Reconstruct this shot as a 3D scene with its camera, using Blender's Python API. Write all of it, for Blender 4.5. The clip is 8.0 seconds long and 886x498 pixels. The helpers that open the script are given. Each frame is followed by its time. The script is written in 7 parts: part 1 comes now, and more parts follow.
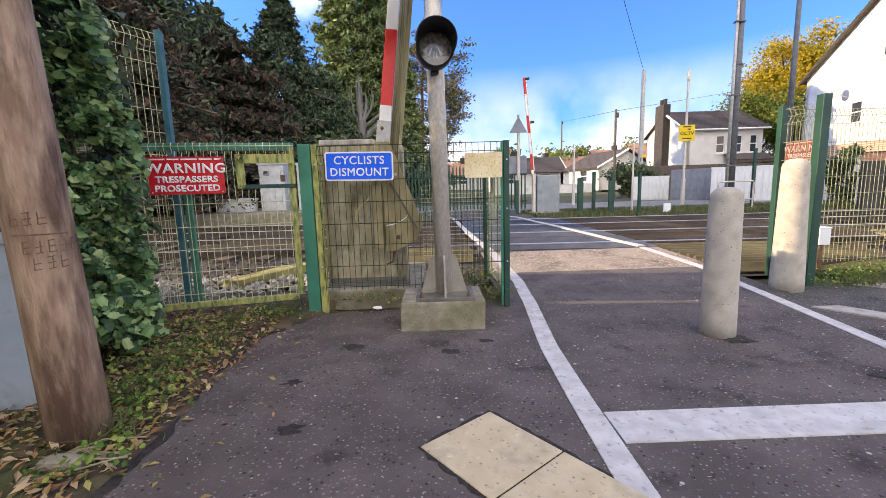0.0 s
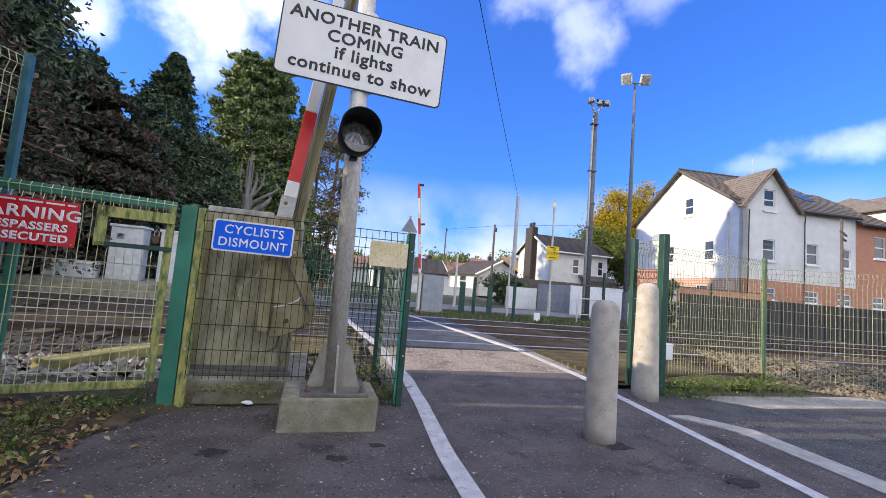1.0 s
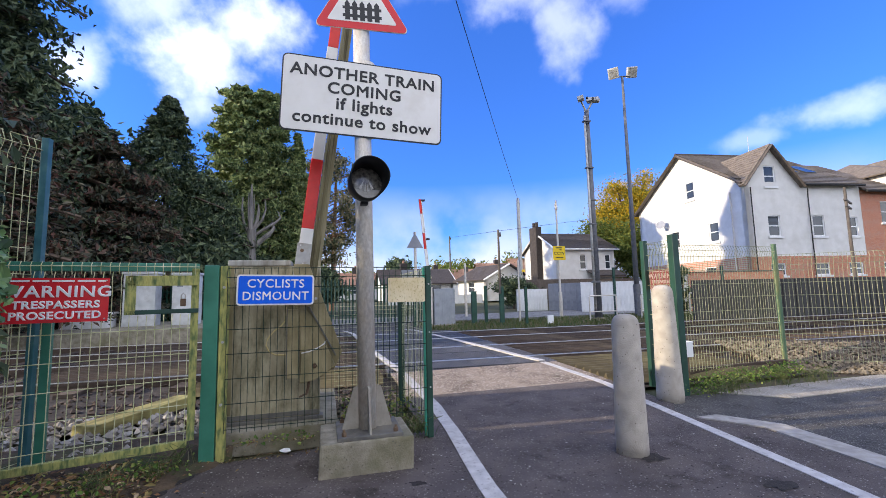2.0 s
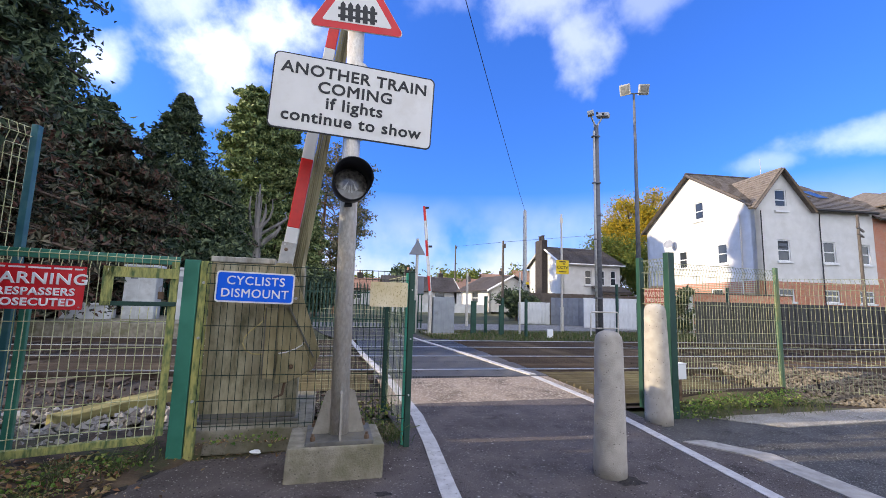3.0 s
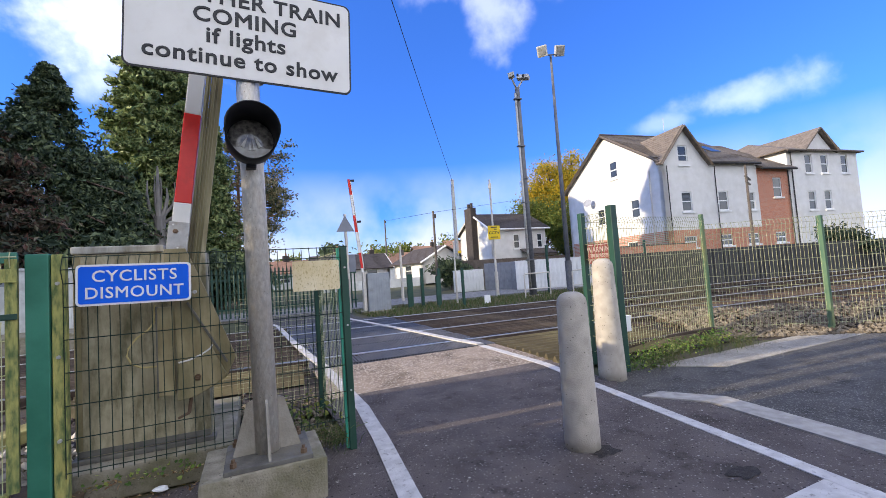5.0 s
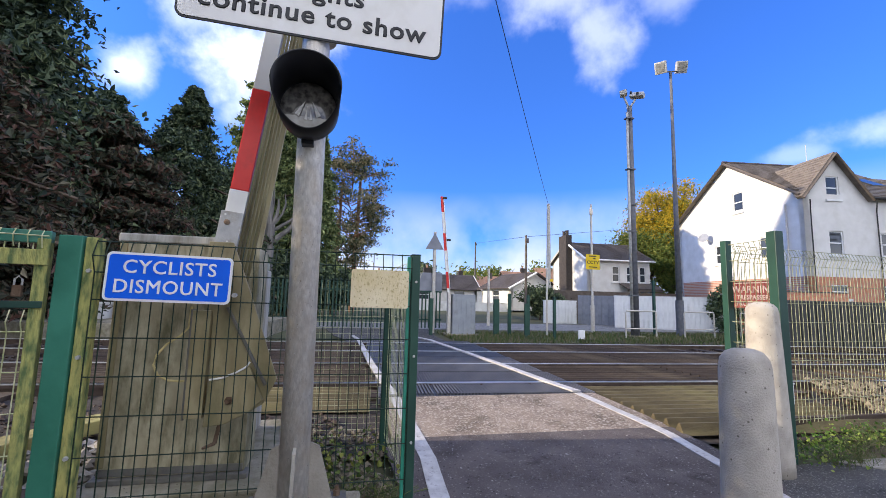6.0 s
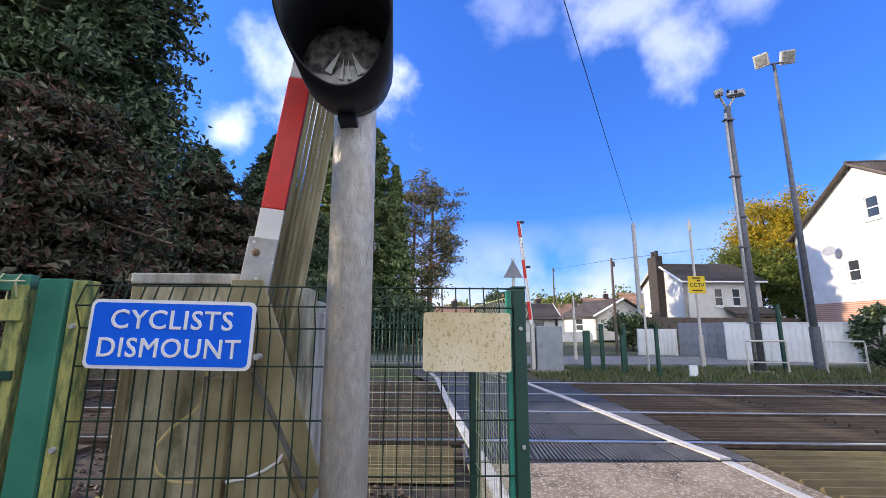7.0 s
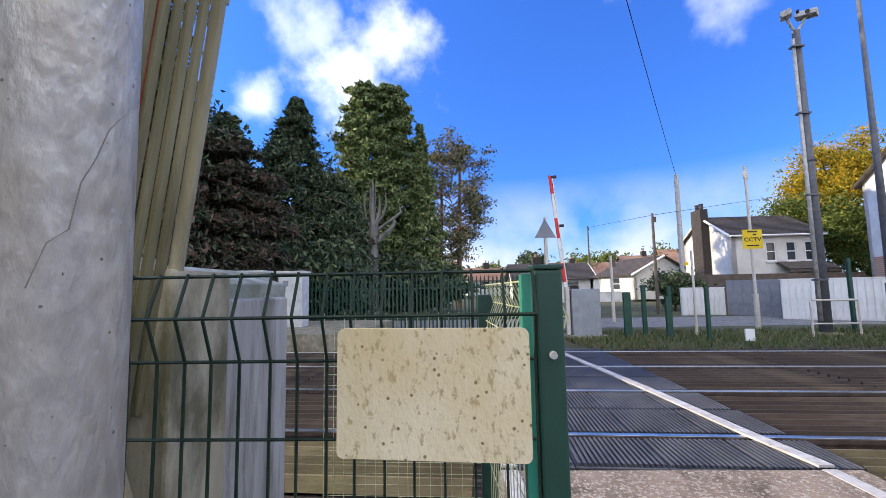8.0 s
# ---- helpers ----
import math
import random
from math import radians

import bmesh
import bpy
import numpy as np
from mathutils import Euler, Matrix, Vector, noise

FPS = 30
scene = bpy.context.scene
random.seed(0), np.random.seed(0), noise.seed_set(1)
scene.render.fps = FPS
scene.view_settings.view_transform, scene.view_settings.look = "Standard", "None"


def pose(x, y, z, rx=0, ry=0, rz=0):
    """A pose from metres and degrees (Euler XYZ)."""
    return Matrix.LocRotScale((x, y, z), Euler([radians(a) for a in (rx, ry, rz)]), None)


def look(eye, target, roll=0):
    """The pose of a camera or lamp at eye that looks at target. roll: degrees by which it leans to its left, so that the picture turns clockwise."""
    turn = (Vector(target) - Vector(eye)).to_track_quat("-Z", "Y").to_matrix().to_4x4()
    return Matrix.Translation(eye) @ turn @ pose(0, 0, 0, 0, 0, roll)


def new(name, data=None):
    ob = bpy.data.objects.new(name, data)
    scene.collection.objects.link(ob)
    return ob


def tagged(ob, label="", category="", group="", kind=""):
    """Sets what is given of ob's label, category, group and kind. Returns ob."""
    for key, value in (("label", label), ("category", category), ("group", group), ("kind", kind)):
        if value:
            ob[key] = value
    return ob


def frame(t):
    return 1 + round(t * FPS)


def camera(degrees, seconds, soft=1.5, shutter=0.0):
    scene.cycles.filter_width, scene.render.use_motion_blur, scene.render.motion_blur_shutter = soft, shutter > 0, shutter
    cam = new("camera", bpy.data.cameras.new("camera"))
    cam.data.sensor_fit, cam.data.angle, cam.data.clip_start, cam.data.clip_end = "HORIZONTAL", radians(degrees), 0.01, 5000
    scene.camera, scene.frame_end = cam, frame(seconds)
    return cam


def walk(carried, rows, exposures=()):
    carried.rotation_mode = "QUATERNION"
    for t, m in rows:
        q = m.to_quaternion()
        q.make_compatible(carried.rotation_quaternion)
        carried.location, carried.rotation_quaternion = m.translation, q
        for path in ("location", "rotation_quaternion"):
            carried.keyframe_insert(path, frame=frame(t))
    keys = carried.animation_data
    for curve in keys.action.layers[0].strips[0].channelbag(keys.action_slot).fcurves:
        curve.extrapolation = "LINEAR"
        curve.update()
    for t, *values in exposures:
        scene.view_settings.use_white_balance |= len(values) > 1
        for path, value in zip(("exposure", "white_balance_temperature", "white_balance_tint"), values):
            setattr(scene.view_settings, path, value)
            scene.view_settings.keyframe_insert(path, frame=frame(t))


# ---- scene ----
cam = camera(92.5, 8.0, soft=0.6)
PATH = [
    (0, (-0.17, -0.159, 1.053), (-0.143, 1.819, 0.761), -1.7),
    (0.3, (-0.258, -0.165, 1.019), (-0.181, 1.832, 0.945), 4.2),
    (0.5, (-0.338, -0.113, 1.029), (-0.198, 1.881, 0.967), 2.0),
    (0.7, (-0.364, -0.075, 1.001), (-0.046, 1.896, 1.111), 2.0),
    (1, (-0.321, -0.046, 1.004), (0.241, 1.866, 1.174), 4.7),
    (1.2, (-0.323, -0.041, 1.008), (0.37, 1.827, 1.183), 5.7),
    (1.5, (-0.411, -0.097, 1.143), (0.271, 1.775, 1.321), 1.3),
    (1.7, (-0.46, -0.119, 1.184), (0.098, 1.792, 1.372), -2.1),
    (3, (-0.246, -0.114, 1.171), (0.261, 1.805, 1.416), 1.6),
    (3.5, (-0.242, -0.113, 1.164), (0.254, 1.804, 1.448), 0.7),
    (4, (-0.217, -0.08, 1.161), (0.26, 1.839, 1.457), -0.1),
    (4.2, (-0.197, -0.07, 1.162), (0.405, 1.821, 1.412), -1.8),
    (5.3, (-0.116, 0.593, 1.173), (0.703, 2.415, 1.262), -3.8),
    (5.5, (-0.066, 0.712, 1.156), (0.576, 2.602, 1.274), -1.4),
    (5.8, (0.028, 0.933, 1.173), (0.492, 2.864, 1.408), 1.5),
    (6, (0.071, 1.065, 1.17), (0.489, 3.007, 1.404), 1.5),
    (6.2, (0.068, 1.223, 1.165), (0.479, 3.166, 1.403), 3.2),
    (6.5, (0.013, 1.474, 1.24), (0.273, 3.424, 1.602), 2.9),
    (6.8, (0.019, 1.678, 1.246), (0.098, 3.644, 1.601), 1.0),
    (7, (0.086, 1.846, 1.261), (0.158, 3.811, 1.627), 0.3),
    (7.2, (0.166, 1.988, 1.29), (0.238, 3.942, 1.71), -0.1),
    (7.5, (0.235, 2.241, 1.296), (0.299, 4.213, 1.623), -1.4),
    (7.7, (0.239, 2.414, 1.331), (0.305, 4.386, 1.657), 0.9),
    (8, (0.272, 2.665, 1.374), (0.196, 4.654, 1.565), -1.0),
]
EXPOSURES = [(0.0, 0.85, 8200, 12), (0.5, 0.58, 7400, 11), (1.2, 0.40, 6900, 10), (8.0, 0.40, 6900, 10)]
walk(cam, [(t, look(eye, target, roll)) for t, eye, target, roll in PATH], EXPOSURES)

SKY_STRENGTH, SKY_TINT, CLOUD, BANK = 0.10, (0.44, 1.04, 2.36, 1), (15.2, 16.2, 18.6, 1), (7.5, 8.3, 11.1, 1)
CLOUDS = [((-0.22, 0.86, 0.46), 0.13, 1.0, 0.62), ((-0.15, 0.84, 0.52), 0.12, 1.0, 0.62), ((-0.28, 0.80, 0.53), 0.09, 1.0, 0.42), ((-0.23, 0.90, 0.37), 0.06, 1.0, 0.42), ((-0.415, 0.82, 0.40), 0.06, 1.0, 0.5),
          ((0.38, 0.71, 0.60), 0.13, 1.3, 0.32), ((0.45, 0.71, 0.54), 0.09, 1.0, 0.32), ((0.56, 0.60, 0.58), 0.09, 1.5, 0.2), ((0.17, 0.77, 0.63), 0.10, 1.5, 0.18),
          ((0.83, 0.48, 0.285), 0.13, 3.2, 0.32), ((0.77, 0.57, 0.27), 0.09, 3.2, 0.2)]
SUN_STRENGTH = 5.0
WIRE_TOP, WIRE_SAG = 11.7, 0.3

# world, sun
S = 0.9
SUN_EL, SUN_AZ = 17.0, 5.0      # degrees; the sun stands over -x, turned a little to +y
world = bpy.data.worlds.new("sky")
scene.world = world
world.use_nodes = True
wn, wl = world.node_tree.nodes, world.node_tree.links
wn.clear()
sky = wn.new("ShaderNodeTexSky")
sky.sky_type, sky.sun_disc = "NISHITA", False
sky.sun_elevation, sky.sun_rotation = radians(SUN_EL + 12), radians(-90 + SUN_AZ)
sky.air_density, sky.dust_density, sky.ozone_density = 1.0, 0.4, 2.5
wtc = wn.new("ShaderNodeTexCoord")
sep = wn.new("ShaderNodeSeparateXYZ")
wl.new(wtc.outputs["Generated"], sep.inputs[0])
lift = wn.new("ShaderNodeMath"); lift.operation = "ADD"; lift.inputs[1].default_value = 0.16
wl.new(sep.outputs["Z"], lift.inputs[0])
flat = wn.new("ShaderNodeVectorMath"); flat.operation = "DIVIDE"
comb = wn.new("ShaderNodeCombineXYZ")
for k in range(3):
    wl.new(lift.outputs[0], comb.inputs[k])
wl.new(wtc.outputs["Generated"], flat.inputs[0]); wl.new(comb.outputs[0], flat.inputs[1])
cmap = wn.new("ShaderNodeMapping"); cmap.inputs["Location"].default_value = (3.1, 1.7, 0); cmap.inputs["Scale"].default_value = (1.0, 1.0, 1.0)
wl.new(flat.outputs[0], cmap.inputs[0])
cn = wn.new("ShaderNodeTexNoise"); cn.inputs["Scale"].default_value = 1.15; cn.inputs["Detail"].default_value = 7; cn.inputs["Roughness"].default_value = 0.5
wl.new(cmap.outputs[0], cn.inputs["Vector"])
cr = wn.new("ShaderNodeMapRange"); cr.inputs[1].default_value, cr.inputs[2].default_value = 0.34, 0.56
wl.new(cn.outputs["Fac"], cr.inputs[0])
# unseen cloud cover behind the camera, added as fill for shaded surfaces
aft_fill = wn.new("ShaderNodeMapRange"); aft_fill.inputs[1].default_value, aft_fill.inputs[2].default_value = 0.25, -0.06
wl.new(sep.outputs["Y"], aft_fill.inputs[0])
aftm = wn.new("ShaderNodeMath"); aftm.operation = "MULTIPLY"
wl.new(cr.outputs[0], aftm.inputs[0]); wl.new(aft_fill.outputs[0], aftm.inputs[1])
cover = aftm.outputs[0]
# single clouds: direction, radius, flattening, strength
puff = wn.new("ShaderNodeTexNoise"); puff.inputs["Scale"].default_value = 7.0; puff.inputs["Detail"].default_value = 8; puff.inputs["Roughness"].default_value = 0.55
wl.new(wtc.outputs["Generated"], puff.inputs["Vector"])
for c, rad, flat_z, top_ in CLOUDS:
    away = wn.new("ShaderNodeVectorMath"); away.operation = "SUBTRACT"; away.inputs[1].default_value = c
    wl.new(wtc.outputs["Generated"], away.inputs[0])
    sq = wn.new("ShaderNodeVectorMath"); sq.operation = "MULTIPLY"; sq.inputs[1].default_value = (1, 1, flat_z)
    wl.new(away.outputs[0], sq.inputs[0])
    ln = wn.new("ShaderNodeVectorMath"); ln.operation = "LENGTH"; wl.new(sq.outputs[0], ln.inputs[0])
    sh = wn.new("ShaderNodeMath"); sh.operation = "MULTIPLY_ADD"; sh.inputs[1].default_value = -0.42 * rad / 0.15; sh.inputs[2].default_value = 0.21 * rad / 0.15
    wl.new(puff.outputs["Fac"], sh.inputs[0])
    ad = wn.new("ShaderNodeMath"); wl.new(ln.outputs["Value"], ad.inputs[0]); wl.new(sh.outputs[0], ad.inputs[1])
    mr_ = wn.new("ShaderNodeMapRange"); mr_.interpolation_type = "SMOOTHSTEP"
    mr_.inputs[1].default_value, mr_.inputs[2].default_value, mr_.inputs[3].default_value, mr_.inputs[4].default_value = rad * 1.05, rad * 0.10, 0.0, top_
    wl.new(ad.outputs[0], mr_.inputs[0])
    mxx = wn.new("ShaderNodeMath"); mxx.operation = "MAXIMUM"
    wl.new(cover, mxx.inputs[0]); wl.new(mr_.outputs[0], mxx.inputs[1])
    cover = mxx.outputs[0]
# a bank of low cloud along the horizon
lowb = wn.new("ShaderNodeMapRange"); lowb.inputs[1].default_value, lowb.inputs[2].default_value = 0.25, 0.06
lowb.inputs[3].default_value, lowb.inputs[4].default_value = 0.0, 0.95
wl.new(sep.outputs["Z"], lowb.inputs[0])
cn2 = wn.new("ShaderNodeTexNoise"); cn2.inputs["Scale"].default_value = 6; cn2.inputs["Detail"].default_value = 5
wl.new(wtc.outputs["Generated"], cn2.inputs["Vector"])
cr2 = wn.new("ShaderNodeValToRGB"); cr2.color_ramp.elements[0].position, cr2.color_ramp.elements[1].position = 0.28, 0.56
wl.new(cn2.outputs["Fac"], cr2.inputs[0])
lm = wn.new("ShaderNodeMath"); lm.operation = "MULTIPLY"
wl.new(lowb.outputs[0], lm.inputs[0]); wl.new(cr2.outputs["Color"], lm.inputs[1])
tint = wn.new("ShaderNodeMix"); tint.data_type = "RGBA"; tint.blend_type = "MULTIPLY"; tint.inputs[0].default_value = 1
tint.inputs[7].default_value = SKY_TINT
wl.new(sky.outputs[0], tint.inputs[6])
# the blue deepens less towards the zenith than in a dust-free sky
even = wn.new("ShaderNodeMapRange"); even.inputs[1].default_value, even.inputs[2].default_value = 0.05, 0.60
even.inputs[3].default_value, even.inputs[4].default_value = 0.84, 1.14
wl.new(sep.outputs["Z"], even.inputs[0])
evens = wn.new("ShaderNodeVectorMath"); evens.operation = "SCALE"
wl.new(tint.outputs[2], evens.inputs[0]); wl.new(even.outputs[0], evens.inputs["Scale"])
cb = wn.new("ShaderNodeMix"); cb.data_type = "RGBA"
wl.new(lm.outputs[0], cb.inputs[0]); wl.new(evens.outputs[0], cb.inputs[6]); cb.inputs[7].default_value = BANK
cm = wn.new("ShaderNodeMix"); cm.data_type = "RGBA"
wl.new(cover, cm.inputs[0]); wl.new(cb.outputs[2], cm.inputs[6]); cm.inputs[7].default_value = CLOUD
bg = wn.new("ShaderNodeBackground"); bg.inputs["Strength"].default_value = SKY_STRENGTH
wo = wn.new("ShaderNodeOutputWorld")
wl.new(cm.outputs[2], bg.inputs[0]); wl.new(bg.outputs[0], wo.inputs[0])

sun = new("sun", bpy.data.lights.new("sun", "SUN"))
sun.data.energy, sun.data.angle, sun.data.color = SUN_STRENGTH, radians(0.5), (1.0, 0.88, 0.70)
toward = Vector((-math.cos(radians(SUN_AZ)) * math.cos(radians(SUN_EL)), math.sin(radians(SUN_AZ)) * math.cos(radians(SUN_EL)), math.sin(radians(SUN_EL))))
sun.matrix_world = look((-30, 10, 40), Vector((-30, 10, 40)) - toward)

# ---- materials ----


def mat(name, c1, c2, scale=8.0, rough=0.75, metal=0.0, bump=0.15, bscale=80.0, stain=None, sscale=1.5, samt=0.5, slo=0.5, shi=0.65, stretch=(1, 1, 1), rnd=0.0, spec=0.4):
    m = bpy.data.materials.new(name)
    m.use_nodes = True
    n, l = m.node_tree.nodes, m.node_tree.links
    b = n["Principled BSDF"]
    b.inputs["Roughness"].default_value, b.inputs["Metallic"].default_value = rough, metal
    b.inputs["Specular IOR Level"].default_value = spec
    tc = n.new("ShaderNodeTexCoord")
    mp = n.new("ShaderNodeMapping"); mp.inputs["Scale"].default_value = stretch
    l.new(tc.outputs["Object"], mp.inputs[0])
    n1 = n.new("ShaderNodeTexNoise"); n1.inputs["Scale"].default_value, n1.inputs["Detail"].default_value = scale, 6
    l.new(mp.outputs[0], n1.inputs["Vector"])
    r1 = n.new("ShaderNodeValToRGB")
    r1.color_ramp.elements[0].position, r1.color_ramp.elements[1].position = 0.36, 0.64
    r1.color_ramp.elements[0].color, r1.color_ramp.elements[1].color = (*c1, 1), (*c2, 1)
    l.new(n1.outputs["Fac"], r1.inputs[0])
    out = r1.outputs["Color"]
    if stain:
        n2 = n.new("ShaderNodeTexNoise"); n2.inputs["Scale"].default_value, n2.inputs["Detail"].default_value, n2.inputs["Roughness"].default_value = sscale, 8, 0.65
        l.new(mp.outputs[0], n2.inputs["Vector"])
        r2 = n.new("ShaderNodeMapRange"); r2.inputs[1].default_value, r2.inputs[2].default_value, r2.inputs[4].default_value = slo, shi, samt
        l.new(n2.outputs["Fac"], r2.inputs[0])
        x = n.new("ShaderNodeMix"); x.data_type = "RGBA"; x.inputs[7].default_value = (*stain, 1)
        l.new(r2.outputs[0], x.inputs[0]); l.new(out, x.inputs[6])
        out = x.outputs[2]
    if rnd:
        oi = n.new("ShaderNodeObjectInfo")
        mr = n.new("ShaderNodeMapRange"); mr.inputs[3].default_value, mr.inputs[4].default_value = 1 - rnd, 1 + rnd
        l.new(oi.outputs["Random"], mr.inputs[0])
        hv = n.new("ShaderNodeHueSaturation"); l.new(mr.outputs[0], hv.inputs["Value"]); l.new(out, hv.inputs["Color"])
        out = hv.outputs[0]
    l.new(out, b.inputs["Base Color"])
    if bump:
        n3 = n.new("ShaderNodeTexNoise"); n3.inputs["Scale"].default_value, n3.inputs["Detail"].default_value = bscale, 4
        l.new(mp.outputs[0], n3.inputs["Vector"])
        bp = n.new("ShaderNodeBump"); bp.inputs["Strength"].default_value, bp.inputs["Distance"].default_value = bump, 0.01
        l.new(n3.outputs["Fac"], bp.inputs["Height"]); l.new(bp.outputs[0], b.inputs["Normal"])
    return m


def leafmat(name, cols, through_light=0.25, rough=0.55):
    """Foliage: each leaf or clump takes its own tone."""
    m = bpy.data.materials.new(name)
    m.use_nodes = True
    n, l = m.node_tree.nodes, m.node_tree.links
    b, o = n["Principled BSDF"], n["Material Output"]
    b.inputs["Roughness"].default_value = rough
    b.inputs["Specular IOR Level"].default_value = 0.25
    g = n.new("ShaderNodeNewGeometry")
    r = n.new("ShaderNodeValToRGB")
    e = r.color_ramp.elements
    while len(e) < len(cols):
        e.new(0.5)
    for k, c in enumerate(cols):
        e[k].position = k / (len(cols) - 1)
        e[k].color = (*c, 1)
    l.new(g.outputs["Random Per Island"], r.inputs[0])
    tl = n.new("ShaderNodeBsdfTranslucent")
    mxs = n.new("ShaderNodeMixShader"); mxs.inputs[0].default_value = through_light
    l.new(r.outputs["Color"], b.inputs["Base Color"]); l.new(r.outputs["Color"], tl.inputs[0])
    l.new(b.outputs[0], mxs.inputs[1]); l.new(tl.outputs[0], mxs.inputs[2]); l.new(mxs.outputs[0], o.inputs[0])
    return m


def tarmac_mat(name, base, chip, chips=0.35, scale=130.0):
    """Asphalt: dark binder with pale stone chips, worn patches and damp stains."""
    m = mat(name, tuple(v * 0.80 for v in base), tuple(v * 1.2 for v in base), 3.0, 0.82, 0, 0.9, 130, tuple(v * 0.42 for v in base), 2.6, 0.8, 0.56, 0.66, spec=0.15)
    n, l = m.node_tree.nodes, m.node_tree.links
    b = n["Principled BSDF"]
    tc = next(x for x in n if x.type == "TEX_COORD")
    next(x for x in n if x.type == "BUMP").inputs["Distance"].default_value = 0.015
    src = b.inputs["Base Color"].links[0].from_socket
    v = n.new("ShaderNodeTexVoronoi"); v.inputs["Scale"].default_value = scale
    l.new(tc.outputs["Object"], v.inputs["Vector"])
    wnz = n.new("ShaderNodeTexWhiteNoise"); l.new(v.outputs["Position"], wnz.inputs["Vector"])
    mr = n.new("ShaderNodeMapRange"); mr.inputs[1].default_value, mr.inputs[2].default_value = 1 - chips, 1.0
    l.new(wnz.outputs["Value"], mr.inputs[0])
    x = n.new("ShaderNodeMix"); x.data_type = "RGBA"; x.inputs[7].default_value = (*chip, 1)
    l.new(mr.outputs[0], x.inputs[0]); l.new(src, x.inputs[6]); l.new(x.outputs[2], b.inputs["Base Color"])
    return m


def glass_mat(name, col=(0.03, 0.035, 0.04)):
    m = mat(name, col, tuple(c * 1.6 for c in col), 0.6, 0.06, 0, 0, spec=0.7)
    return m


def brick_mat(name):
    m = mat(name, (0.36, 0.13, 0.075), (0.48, 0.19, 0.11), 3, 0.85, 0, 0.1, 60)
    n, l = m.node_tree.nodes, m.node_tree.links
    b = n["Principled BSDF"]
    tc = next(x for x in n if x.type == "TEX_COORD")
    bk = n.new("ShaderNodeTexBrick"); bk.inputs["Scale"].default_value = 4.4
    bk.inputs["Color1"].default_value, bk.inputs["Color2"].default_value, bk.inputs["Mortar"].default_value = (0.40, 0.14, 0.08, 1), (0.52, 0.21, 0.12, 1), (0.42, 0.33, 0.27, 1)
    mp = n.new("ShaderNodeMapping"); mp.inputs["Rotation"].default_value = (radians(90), 0, 0)
    l.new(tc.outputs["Object"], mp.inputs[0]); l.new(mp.outputs[0], bk.inputs["Vector"])
    l.new(bk.outputs["Color"], b.inputs["Base Color"])
    return m


def rooftile_mat(name, c1, c2):
    m = mat(name, c1, c2, 6, 0.8, 0, 0.2, 30, tuple(v * 0.6 for v in c1), 1.2, 0.5)
    return m


def speckled(m, col, scale, amount):
    """Small pale flecks over an existing material."""
    n, l = m.node_tree.nodes, m.node_tree.links
    b = n["Principled BSDF"]
    tc = next(x for x in n if x.type == "TEX_COORD")
    src = b.inputs["Base Color"].links[0].from_socket
    v = n.new("ShaderNodeTexVoronoi"); v.inputs["Scale"].default_value = scale
    l.new(tc.outputs["Object"], v.inputs["Vector"])
    wz = n.new("ShaderNodeTexWhiteNoise"); l.new(v.outputs["Position"], wz.inputs["Vector"])
    gt = n.new("ShaderNodeMath"); gt.operation = "GREATER_THAN"; gt.inputs[1].default_value = 1 - amount
    l.new(wz.outputs["Value"], gt.inputs[0])
    near = n.new("ShaderNodeMapRange"); near.inputs[1].default_value, near.inputs[2].default_value = 0.36, 0.22
    l.new(v.outputs["Distance"], near.inputs[0])
    mu = n.new("ShaderNodeMath"); mu.operation = "MULTIPLY"
    l.new(gt.outputs[0], mu.inputs[0]); l.new(near.outputs[0], mu.inputs[1])
    x = n.new("ShaderNodeMix"); x.data_type = "RGBA"; x.inputs[7].default_value = (*col, 1)
    l.new(mu.outputs[0], x.inputs[0]); l.new(src, x.inputs[6]); l.new(x.outputs[2], b.inputs["Base Color"])
    return m


